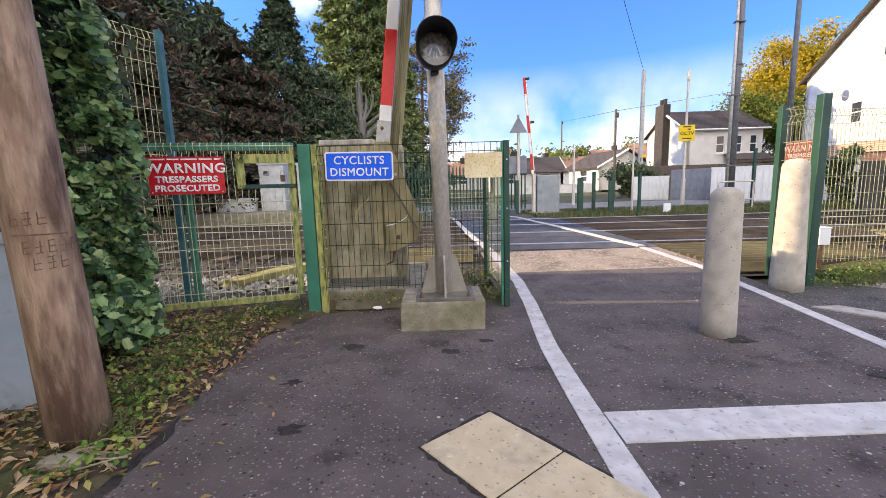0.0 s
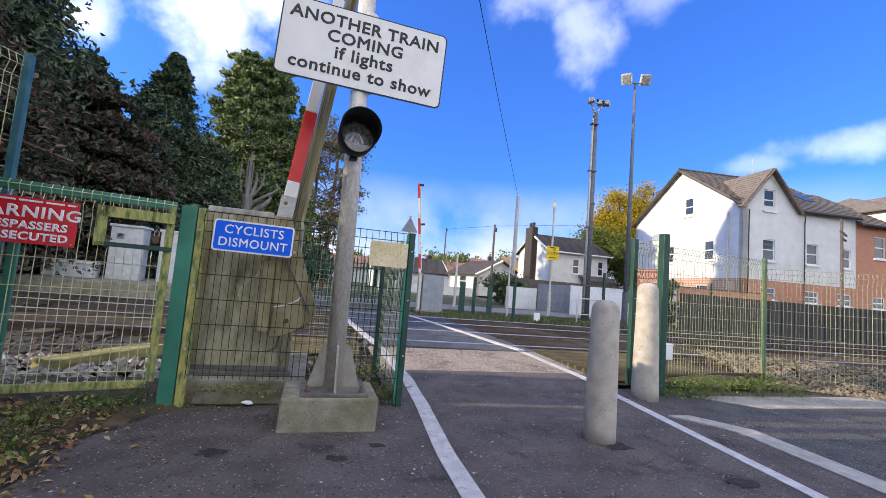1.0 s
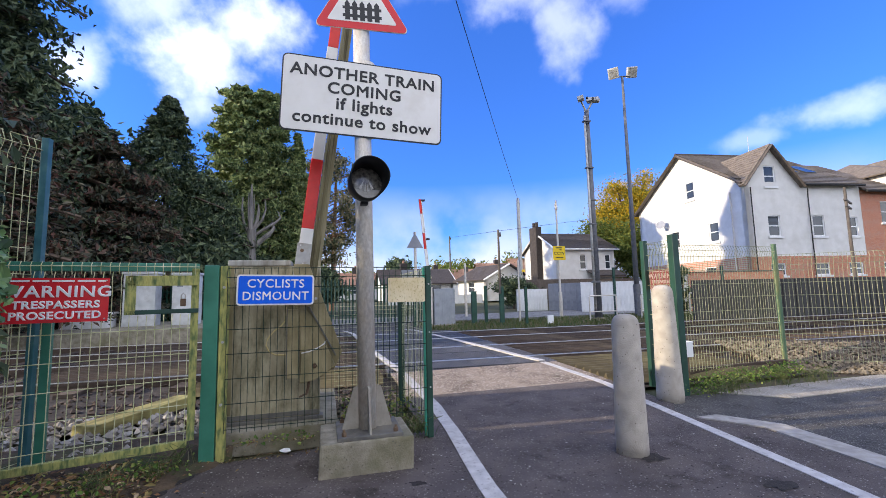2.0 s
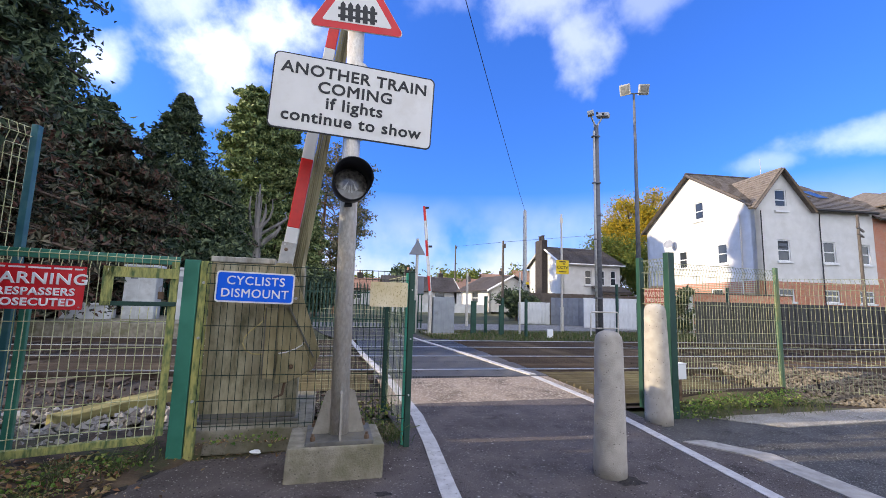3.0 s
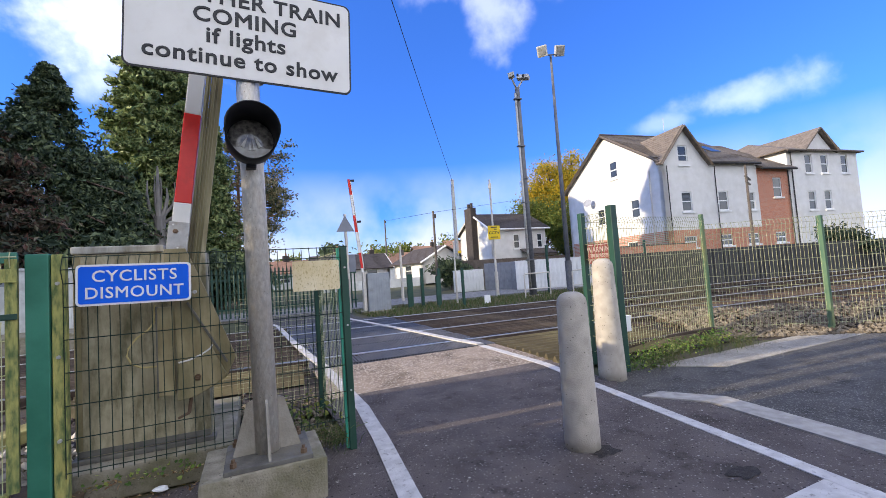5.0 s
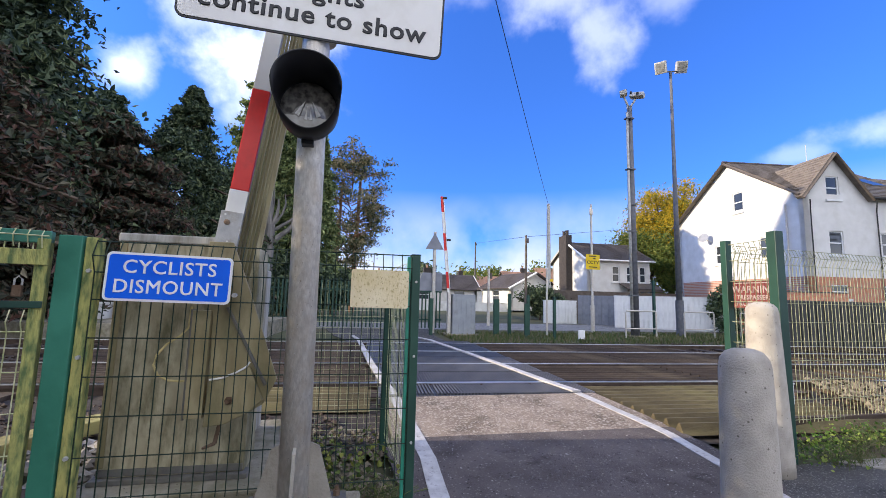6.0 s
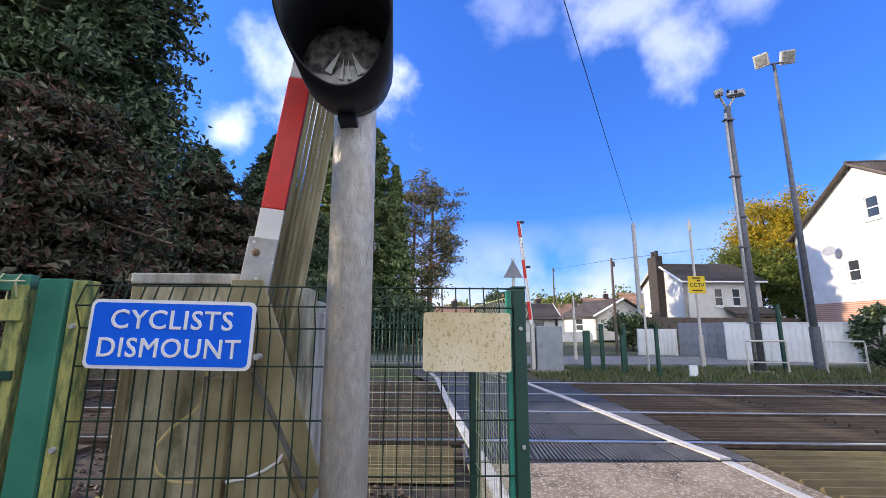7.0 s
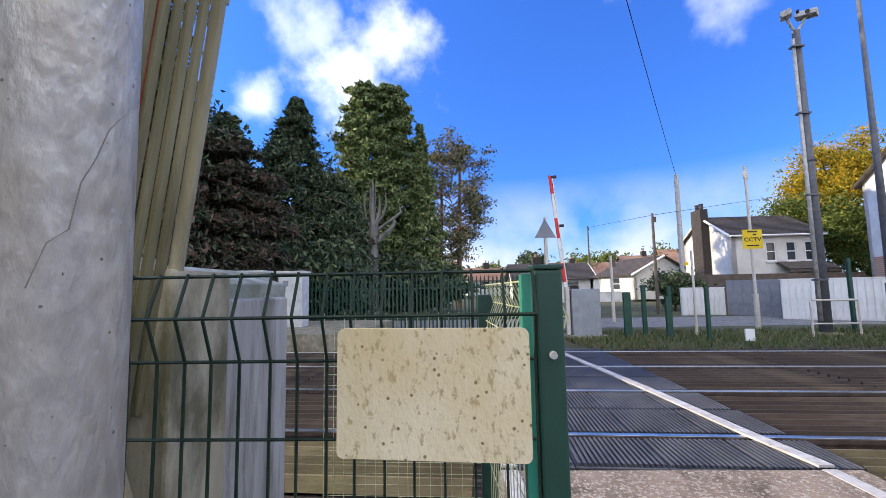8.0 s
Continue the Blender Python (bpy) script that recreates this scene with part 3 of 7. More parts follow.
def tubes(paths, r, sides=4):
    """Vertices and faces of round wires along paths."""
    V, F = [], []
    for p in paths:
        p = [Vector(q) for q in p]
        base = len(V)
        for i, q in enumerate(p):
            d = (p[min(i + 1, len(p) - 1)] - p[max(i - 1, 0)]).normalized()
            u = d.orthogonal().normalized() if abs(d.z) > 0.9 else d.cross(Vector((0, 0, 1))).normalized()
            w = d.cross(u)
            for k in range(sides):
                a = 2 * math.pi * k / sides
                V.append(q + r * (u * math.cos(a) + w * math.sin(a)))
        for i in range(len(p) - 1):
            for k in range(sides):
                a, b = base + i * sides + k, base + i * sides + (k + 1) % sides
                F.append((a, b, b + sides, a + sides))
    return V, F


def lettering(name, text, size, x, z, y, material, parent, squash=1.0, align="CENTER", rz=0.0, roll=0.0, bold=0.0):
    """Raised letters in the x-z plane, facing -y."""
    cu = bpy.data.curves.new("tmp", "FONT")
    cu.body, cu.size, cu.align_x, cu.align_y, cu.extrude, cu.resolution_u = text, size, align, "CENTER", 0.0012, 3
    cu.bevel_depth, cu.bevel_resolution = bold, 0
    cu.space_character = 1.08
    ob = bpy.data.objects.new("tmp", cu)
    me = bpy.data.meshes.new_from_object(ob)
    bpy.data.objects.remove(ob)
    m = Matrix.Translation((x, y, z)) @ pose(0, 0, 0, 90, 0, rz) @ pose(0, 0, 0, 0, 0, roll) @ Matrix.Diagonal((squash, 1, 1, 1))
    # cut the line into its words at the widest gaps
    xs = sorted((min(me.vertices[v].co.x for v in p.vertices), max(me.vertices[v].co.x for v in p.vertices)) for p in me.polygons)
    reach, gaps = xs[0][1], []
    for a, b in xs:
        if a > reach:
            gaps.append((a - reach, (a + reach) / 2))
        reach = max(reach, b)
    cuts = sorted(g[1] for g in sorted(gaps)[::-1][:len(text.split()) - 1])
    ends = [-1e9, *cuts, 1e9]
    for a, b in zip(ends, ends[1:]):
        bm = bmesh.new()
        bm.from_mesh(me)
        bmesh.ops.delete(bm, geom=[v for v in bm.verts if not a < v.co.x < b], context="VERTS")
        bmesh.ops.transform(bm, matrix=m, verts=bm.verts)
        ob = part(name, bm, material, parent)
    bpy.data.meshes.remove(me)
    return ob


def mesh_panel(name, parent, p0, p1, z0, z1, label="", pitch=0.055, rows=0.2, r=0.0033, material="wire", fold=0.035, folds=True):
    """Welded wire fencing between two places, with folds at the top that stand out to the right of p0 > p1."""
    p0, p1 = Vector((*p0, 0)), Vector((*p1, 0))
    d = (p1 - p0)
    n = max(2, int(d.length / pitch))
    out = Vector((d.y, -d.x, 0)).normalized() * fold
    paths = []
    for k in range(n + 1):
        q = p0 + d * (k / n)
        j = random.uniform(-0.004, 0.004)
        q = q + d.normalized() * j
        prof = [(0, z0), (0, z1 - 0.17), (1, z1 - 0.085), (0, z1 - 0.0)] if folds else [(0, z0), (0, z1)]
        paths.append([q + out * o + Vector((0, 0, z)) for o, z in prof])
    z = z0 + 0.03
    hs = []
    while z < z1 - 0.2:
        hs.append((0.0, z)); z += rows
    if folds:
        hs += [(0, z1 - 0.17), (1, z1 - 0.085), (0, z1 - 0.005)]
    for o, z in hs:
        paths.append([p0 + out * o + Vector((0, 0, z)), p1 + out * o + Vector((0, 0, z))])
    return raw(name, *tubes(paths, r), material, parent, label)


def polygon_sheet(name, pts, z, material, label, category, thick=0.03):
    bm = bmesh.new()
    f = bm.faces.new([bm.verts.new((x, y, z if not callable(z) else z(x, y))) for x, y in pts])
    if f.normal.z < 0:
        f.normal_flip()
    r = bmesh.ops.extrude_face_region(bm, geom=[f])
    bmesh.ops.translate(bm, vec=(0, 0, -thick), verts=[v for v in r["geom"] if isinstance(v, bmesh.types.BMVert)])
    bmesh.ops.recalc_face_normals(bm, faces=bm.faces)
    return tagged(part(name, bm, material), label, category, kind="structure")


def rise(x, y):
    """Height of the paved way: level, then climbing to the rails and down again."""
    pts = ((-99, 0.0), (4.3, 0.0), (6.4, 0.12), (13.2, 0.12), (16.0, 0.0), (999, 0.0))
    for (a, za), (b, zb) in zip(pts, pts[1:]):
        if a <= y <= b:
            return za + (zb - za) * (y - a) / (b - a)
    return 0.0


def strip(name, left, right, z_off, material, label, category, step=0.25, y0=None, y1=None, parent=None):
    """A paved strip between two lines x(y), following the rise of the ground."""
    V, F = [], []
    ys = list(np.arange(y0, y1, step)) + [y1]
    for y in ys:
        xa, xb = left(y), right(y)
        V += [(xa, y, rise(xa, y) + z_off), (xb, y, rise(xb, y) + z_off), (xa, y, rise(xa, y) + z_off - 0.02), (xb, y, rise(xb, y) + z_off - 0.02)]
    for k in range(len(ys) - 1):
        a, b = 4 * k, 4 * k + 4
        F += [(a, a + 1, b + 1, b), (a + 2, a, b, b + 2), (a + 1, a + 3, b + 3, b + 1)]
    F += [(2, 3, 1, 0), (len(V) - 4, len(V) - 3, len(V) - 1, len(V) - 2)]
    ob = raw(name, V, F, material, parent)
    return tagged(ob, label, category, kind="structure") if not parent else ob


def interp(pts):
    xs = [p[1] for p in pts]
    vs = [p[0] for p in pts]
    return lambda y: float(np.interp(y, xs, vs))


rng = np.random.default_rng(7)


def leaf_cloud(name, pts, sizes, material, parent=None, label="", up=0.3, fold=0.35, shape="quad", outward=None):
    """Many small leaves or twig tufts, each a folded blade of its own."""
    pts = np.asarray(pts, float)
    n = len(pts)
    nor = rng.normal(size=(n, 3))
    if outward is not None:
        nor = nor * 0.6 + outward
    nor[:, 2] += up
    nor /= np.linalg.norm(nor, axis=1)[:, None]
    ref = rng.normal(size=(n, 3))
    u = np.cross(nor, ref); u /= np.linalg.norm(u, axis=1)[:, None]
    w = np.cross(nor, u)
    s = np.asarray(sizes, float).reshape(-1, 1) * np.ones((n, 1))
    if shape == "quad":
        a = pts - u * s
        b = pts + w * s * 0.45 + nor * s * fold
        c = pts + u * s
        d = pts - w * s * 0.45 + nor * s * fold
        V = np.stack([a, b, c, d], 1).reshape(-1, 3)
        i = np.arange(n) * 4
        F = np.concatenate([np.stack([i, i + 1, i + 2], 1), np.stack([i, i + 2, i + 3], 1)]).tolist()
    else:       # lobed leaf
        prof = [(-0.55, 0), (-0.5, 0.55), (0.05, 0.42), (0.25, 0.62), (0.95, 0), (0.25, -0.62), (0.05, -0.42), (-0.5, -0.55)]
        V = np.stack([pts + u * s * p + w * s * q + nor * s * (abs(q) * fold) for p, q in prof], 1).reshape(-1, 3)
        i = np.arange(n)[:, None] * 8
        F = np.concatenate([i + np.array([[0, 1, 2, 3]]), i + np.array([[0, 3, 4, 5]]), i + np.array([[0, 5, 6, 7]])]).tolist()
    return raw(name, V, F, material, parent, label)


def stones(name, pts, sizes, material, label, category):
    """Loose broken stones, each an uneven eight-sided lump."""
    base = np.array([(1, 0, 0), (-1, 0, 0), (0, 1, 0), (0, -1, 0), (0, 0, 1), (0, 0, -1)], float)
    fc = np.array([(0, 2, 4), (2, 1, 4), (1, 3, 4), (3, 0, 4), (2, 0, 5), (1, 2, 5), (3, 1, 5), (0, 3, 5)])
    n = len(pts)
    v = base[None] * rng.uniform(0.55, 1.25, size=(n, 6, 1)) + rng.normal(0, 0.15, size=(n, 6, 3))
    ang = rng.uniform(0, 6.28, n)
    ca, sa = np.cos(ang)[:, None], np.sin(ang)[:, None]
    v = np.stack([v[..., 0] * ca - v[..., 1] * sa, v[..., 0] * sa + v[..., 1] * ca, v[..., 2] * 0.75], -1)
    V = v * np.asarray(sizes)[:, None, None] + np.asarray(pts)[:, None]
    F = (np.arange(n)[:, None, None] * 6 + fc[None]).reshape(-1, 3).tolist()
    return tagged(raw(name, V.reshape(-1, 3), F, material), label, category, kind="stuff")


# ---- ground and paving ----
half = 2200.0
gv, gf = [], []
gx = [-half, -60, -20, -8, -4, -2, 0.4, 3.3, 6, 9, 14, 25, 60, half]
gy = [-half, -60, -20, -6, 0, 3, 4.3, 5.2, 6.4, 13.2, 16, 18, 30, 48, 70, 300, half]
for y in gy:
    for x in gx:
        z = -0.03
        if 5 < y < 14:
            z = -0.10
        if y > 40:
            z = min((y - 40) * 0.02, 0.5)
        gv.append((x, y, z))
for j in range(len(gy) - 1):
    for i in range(len(gx) - 1):
        a = j * len(gx) + i
        gf.append((a, a + 1, a + 1 + len(gx), a + len(gx)))
tagged(raw("ground", gv, gf, "ground"), "rough grassy ground running to the horizon", "ground", kind="structure")

left_edge = interp([(-1.45, -6), (-1.55, 0.5), (-1.66, 1.8), (-1.76, 2.6), (-1.72, 3.1), (-1.50, 3.55), (-1.28, 3.83), (-0.52, 3.84), (0.45, 3.86), (0.5, 4.0), (0.42, 5.2)])
kerb_x = interp([(2.2, -6), (3.15, 0.8), (3.32, 1.9), (3.45, 3.0), (3.10, 3.52), (3.2, 3.9), (3.55, 4.25)])
strip("pavement", left_edge, lambda y: kerb_x(y) if y < 3.9 else 3.4, 0.0, "tarmac", "worn dark tarmac footway with pale chips", "pavement", y0=-8.0, y1=5.15)
strip("road", lambda y: kerb_x(y) + 0.26 if y < 3.4 else kerb_x(y), lambda y: 60.0, -0.012, "tarmac_road", "dark asphalt road beside the railway", "road", y0=-8.0, y1=4.22)
strip("kerb", kerb_x, lambda y: kerb_x(y) + 0.25, 0.012, "kerb", "flush pale concrete kerb edging", "kerb", y0=-8.0, y1=3.45)
# pale strip paints the sunlight on the road edge below the fence
strip("gritty_verge", lambda y: 4.25 + 1.1 * (4.22 - y), lambda y: 40, -0.004, "verge_sunlit", "asphalt strip beneath the railway fence, painted pale for sunlight", "road", y0=3.70, y1=4.22)
strip("crossing_apron", interp([(0.52, 5.1), (0.5, 6.45)]), interp([(3.42, 5.0), (3.3, 6.45)]), 0.0, "apron", "buff chippings surface leading to the rails", "pavement", y0=5.15, y1=6.42)
strip("far_path", interp([(0.1, 12.7), (-0.8, 19)]), interp([(2.75, 12.7), (3.4, 19)]), 0.0, "tarmac_road", "dark asphalt path beyond the railway", "path", y0=12.72, y1=19.5)
strip("far_road", lambda y: -60.0, lambda y: 70.0, -0.008, "far_road", "sunlit grey road crossing beyond the railway", "road", y0=19.5, y1=24.5)

paint = thing("road_marking", "worn white painted lines on the tarmac footway", "road marking", kind="structure")
lx = interp([(0.53, 0.5), (0.565, 2.0), (0.595, 2.75), (0.715, 3.9), (0.76, 4.7), (0.70, 5.8), (0.60, 7.2), (0.50, 9.0), (0.38, 13.0), (0.2, 16)])
rx_ = interp([(2.45, 0.0), (2.76, 1.85), (3.13, 4.13), (3.22, 5.0), (3.06, 6.44), (2.96, 7.2), (2.83, 8.84), (2.43, 12.4), (2.1, 16)])
strip("line", lambda y: lx(y) - 0.065, lambda y: lx(y) + 0.065, 0.006, "line", "", "", y0=0.2, y1=6.42, parent=paint)
strip("line", lambda y: rx_(y) - 0.055, lambda y: rx_(y) + 0.055, 0.006, "line", "", "", y0=0.2, y1=6.42, parent=paint)
strip("line", lambda y: lx(y) - 0.055, lambda y: lx(y) + 0.055, 0.030, "line", "", "", y0=6.44, y1=15.5, parent=paint)
strip("line", lambda y: rx_(y) - 0.06, lambda y: rx_(y) + 0.06, 0.030, "line", "", "", y0=6.44, y1=15.5, parent=paint)
strip("line", lambda y: 0.632, lambda y: rx_(y) - 0.06, 0.007, "line", "", "", y0=1.57, y1=1.83, parent=paint)

# tactile flags set in the footway
for k, (cx, cy) in enumerate(((0.02, 1.56), (0.302, 1.206), (-9, -9), (0.584, 0.852))):
    if k == 2:
        continue
    fl = thing("paving_flag", "square buff concrete flag set in tarmac", "paving", cx, cy, 0, 38.5, group="tactile flags", kind="structure")
    part("slab", box(-0.222, 0.222, -0.222, 0.222, -0.03, 0.010, 0.006), "tactile", fl)
    rim = prism([(0.238 * math.cos(a) / max(abs(math.cos(a)), abs(math.sin(a))) + random.uniform(-.012, .014), 0.238 * math.sin(a) / max(abs(math.cos(a)), abs(math.sin(a))) + random.uniform(-.012, .014)) for a in [radians(q * 7.5) for q in range(48)]], -0.004, 0.004, m=pose(0, 0, 0, -90))
    part("joint", rim, "tar", fl, "dark crumbling joint round the flag")
    bm = bmesh.new()
    for i in range(5):
        for j in range(5):
            lathe([(0.017, 0.009), (0.015, 0.013), (0.010, 0.0135)], 10, bm, Matrix.Translation((-0.17 + 0.085 * i, -0.17 + 0.085 * j, 0)))
    part("stud", bm, "tactile", fl)

# dark crumbling edge where the tarmac meets the soil
V, F = [], []
for k in range(90):
    y = 0.4 + k * 0.036
    e = left_edge(y) + 0.05
    V += [(e - 0.12, y, 0.012), (e + 0.05 + 0.07 * noise.noise(Vector((e * 9, y * 9, 4))), y, 0.0045)]
    if k:
        F.append((2 * k - 2, 2 * k - 1, 2 * k + 1, 2 * k))
tagged(raw("tarmac_edge", V, F, "tar"), "dark crumbling tarmac edge beside the soil", "pavement", kind="structure")

# leafy soil beside the footway
V, F = [], []
xs, ys = np.linspace(-4.2, -1.2, 31), np.linspace(-1.0, 4.4, 55)
for y in ys:
    for x in xs:
        e = left_edge(y) + 0.10
        h = -0.05 if x > e else 0.01 + 0.07 * min(1, (e - x) / 0.6) + 0.02 * noise.noise(Vector((x * 4, y * 4, 0)))
        V.append((x, y, h))
for j in range(len(ys) - 1):
    for i in range(len(xs) - 1):
        a = j * len(xs) + i
        F.append((a, a + 1, a + 1 + len(xs), a + len(xs)))
tagged(raw("soil", V, F, "soil", smooth=True), "dark leafy soil bank beside the footway", "soil", kind="structure")

# ---- railway ----
TR = -3.3
def ry(x, y):
    """A place on the railway: x along the rails, y across, turned to the plan."""
    c, s = math.cos(radians(TR)), math.sin(radians(TR))
    return 2 + (x - 2) * c - (y - 7.2) * s, 7.2 + (x - 2) * s + (y - 7.2) * c
track_bed = thing("track_bed", "dark brown ballast bed under the railway tracks", "track bed", 2, 7.2, 0, TR, kind="structure")
V, F = [], []
bx_, by_ = np.linspace(-70, 90, 161), np.linspace(-2.3, 6.6, 24)
for y in by_:
    for x in bx_:
        V.append((x, y, -0.02 + 0.025 * noise.noise(Vector((x * 3, y * 3, 2)))))
for j in range(len(by_) - 1):
    for i in range(len(bx_) - 1):
        a = j * len(bx_) + i
        F.append((a, a + 1, a + 1 + len(bx_), a + len(bx_)))
raw("ballast", V, F, "ballast", track_bed, smooth=True)
RAILS = (0.0, 1.78, 3.60, 5.38)
for k, yy in enumerate(RAILS):
    rail = thing("rail", "steel railway rail with a polished head", "rail", 2, 7.2, 0, TR, group="railway rails", kind="structure")
    web = box(-70, 90, yy - 0.012, yy + 0.012, -0.02, 0.09)
    box(-70, 90, yy - 0.07, yy + 0.07, -0.04, -0.02, bm=web)
    box(-70, 90, yy - 0.035, yy + 0.035, 0.075, 0.115, bm=web)
    part("web", web, "rail", rail)
    part("head", box(-70, 90, yy - 0.032, yy + 0.032, 0.113, 0.130, 0.004), "railtop", rail)
for tr in (0, 1):
    sl = thing("sleeper_row", "row of timber sleepers under the rails", "sleepers", 2, 7.2, 0, TR, kind="stuff")
    bm = bmesh.new()
    for k in range(90):
        x = -34 + k * 0.72
        box(x - 0.12, x + 0.12, RAILS[2 * tr] - 0.45, RAILS[2 * tr + 1] + 0.45, -0.06, 0.035, bm=bm)
    part("sleepers", bm, "timber", sl)

# ribbed rubber crossing panels: one ribbed piece shared by the panels of each row
crossing = thing("crossing_surface", "ribbed black rubber crossing panels between the rails", "level crossing", 2, 7.2, 0, TR, kind="structure")
def rib_panel(w, d):
    bm = box(0.004, w - 0.004, 0.004, d - 0.004, 0.0, 0.098, 0.006)
    n = int(w / 0.044)
    for i in range(n):
        x = 0.012 + (w - 0.024) * (i + 0.5) / n
        box(x - 0.011, x + 0.011, 0.03, d - 0.03, 0.095, 0.126, bm=bm)
    bmesh.ops.scale(bm, vec=(S, S, S), verts=bm.verts)
    me = bpy.data.meshes.new("panel")
    bm.to_mesh(me); bm.free()
    me.materials.append(M["rubber"])
    return me
rows_ = ((-0.72, -0.06), (0.07, 0.90), (0.90, 1.71), (1.84, 2.70), (2.70, 3.53), (3.67, 4.50), (4.50, 5.31), (5.45, 5.95))
for a, b in rows_:
    w = 0.72
    me = rib_panel(w, b - a)
    off = -0.05 * a
    for i in range(4):
        ob = new("panel", me)
        ob.parent = crossing
        ob.matrix_local = at(-1.52 + off + i * w, a, 0.0)
# timber guards of three-sided battens beside the crossing
def batten(length):
    bm = bmesh.new()
    prism([(-0.068, 0), (0.068, 0), (0.012, 0.105), (-0.012, 0.105)], 0, length, bm, pose(0, 0, 0, 0, 0, -90))
    bmesh.ops.scale(bm, vec=(S, S, S), verts=bm.verts)
    me = bpy.data.meshes.new("batten")
    bm.to_mesh(me); bm.free()
    me.materials.append(M["timber"])
    return me
b_long = batten(2.6)
b_moss = batten(2.6)
b_moss.materials[0] = M["timber_moss"]
guards = thing("trespass_guard", "rows of pointed weathered timber battens beside the rails", "trespass guard", 2, 7.2, 0, TR, kind="structure")
for y0, y1, xr, xl in ((-2.2, -0.1, 1.42, -1.62), (0.12, 1.68, 1.42, -1.62), (1.95, 3.45, 1.42, -1.62), (3.75, 5.25, 1.42, -1.62)):
    n = int((y1 - y0) / 0.185)
    for i in range(n):
        y = y0 + (i + 0.5) * 0.185
        reach = 2 if y0 >= 0 else 1
        for q in range(reach):
            for x in (xr - 0.06 * (y + 0.7) + q * 2.63 + random.uniform(-0.015, 0.015), xl - 2.6 - 0.05 * y - q * 2.63 + random.uniform(-0.015, 0.015)):
                if y0 < 0 and x < 0 and y < -1.0:
                    continue
                ob = new("batten", b_moss if y < -0.2 else b_long)
                ob.parent = guards
                ob.matrix_local = at(x, y, 0.012 + random.uniform(-0.006, 0.006))

# ---- the signal post with its signs ----
PX, PY = -0.138, 3.42
plinth = thing("post_plinth", "weathered mossy concrete plinth block under the signal post", "plinth", -0.165, 3.45, 0)
bm = box(-0.34, 0.355, -0.27, 0.27, -0.02, 0.235, 0.018)
for v in bm.verts:
    v.co += Vector((noise.noise(v.co * 6), noise.noise(v.co * 6 + Vector((5, 0, 0))), 0)) * 0.012
part("block", bm, "concrete", plinth)

post = thing("signal_post", "grey galvanised steel signal post on a gusseted base plate", "signal post", PX, PY, 0.235)
LEAN_X = -0.012
part("tube", rod((0, 0, 0.02), (LEAN_X * 4, 0, 4.35), 0.071, 0.071, 28), "galv", post, smooth=True)
part("base_plate", box(-0.24, 0.25, -0.22, 0.24, 0.0, 0.028, 0.005), "plate_dk", post, "dark steel base plate")
for k in range(4):
    g = prism([(0.066, 0.028), (0.20, 0.028), (0.19, 0.06), (0.11, 0.34), (0.066, 0.36)], -0.008, 0.008, m=pose(0, 0, 0, 0, 0, 90 * k + 2))
    part("gusset", g, "gusset", post)
for sx in (-0.19, 0.2):
    for sy in (-0.17, 0.19):
        b = rod((sx, sy, 0.028), (sx, sy, 0.055), 0.02, 0.02, 6)
        rod((sx, sy, 0.055), (sx, sy, 0.075), 0.010, 0.010, 8, b)
        part("bolt", b, "rust", post)
for z in (3.03, 2.42):
    part("clamp", lathe([(0.075, z), (0.079, z + 0.005), (0.079, z + 0.035), (0.075, z + 0.04)], 24), "galv", post)

scr = [(-16, 1.30), (-5, 1.345), (8, 1.36), (14, 1.41), (24, 1.44), (33, 1.475), (47, 1.50)]
raw("scratch", *tubes([[(0.0712 * math.cos(radians(a - 46)) + LEAN_X * z * 0.92, 0.0712 * math.sin(radians(a - 46)), z) for a, z in scr]], 0.0007, 4), "steel_dull", post, "thin dark scratch")

# crossing lamp
lamp = thing("crossing_signal", "round black pedestrian crossing signal with a deep hood, unlit", "signal lamp", PX - 0.025, PY - 0.125, 2.20, 3)
turn_y = pose(0, 0, 0, 90)       # z axis to -y
part("housing", lathe([(0.05, -0.06), (0.128, -0.045), (0.139, 0.0), (0.139, 0.045), (0.136, 0.05)], 32, m=turn_y), "black", lamp, smooth=False)
bm = bmesh.new()
seg, L0, L1 = 40, 0.04, 0.32
ring = []
for k in range(seg):
    a = 2 * math.pi * k / seg
    low = max(0.0, -math.sin(a))
    ring.append((a, L1 - 0.15 * low ** 1.2))
vo = [[bm.verts.new((r * math.cos(a), -d, r * math.sin(a))) for a, L in ring for d in (dd(L),)] for r, dd in ((0.142, lambda L: L0), (0.148, lambda L: L), (0.142, lambda L: L), (0.136, lambda L: L0))]
for A, B in zip(vo, vo[1:]):
    for k in range(seg):
        bm.faces.new((A[k], A[(k + 1) % seg], B[(k + 1) % seg], B[k]))
bmesh.ops.recalc_face_normals(bm, faces=bm.faces)
part("hood", bm, "black", lamp, "deep black tunnel hood", smooth=True)
part("lens", lathe([(0.134, 0.046), (0.129, 0.055), (0.09, 0.062), (0.05, 0.065), (0.002, 0.066)], 32, m=turn_y), "lens", lamp, "dark glossy lens", smooth=True)
# pale half-moon and strips painted on for the reflections in the lens
part("lens_reflection", prism([(0.118 * math.cos(radians(a)), 0.118 * math.sin(radians(a)) - 0.012) for a in range(200, 341, 14)], -0.074, -0.068), "lens_reflection", lamp, "pale half-moon standing in for light reflected on the lens")
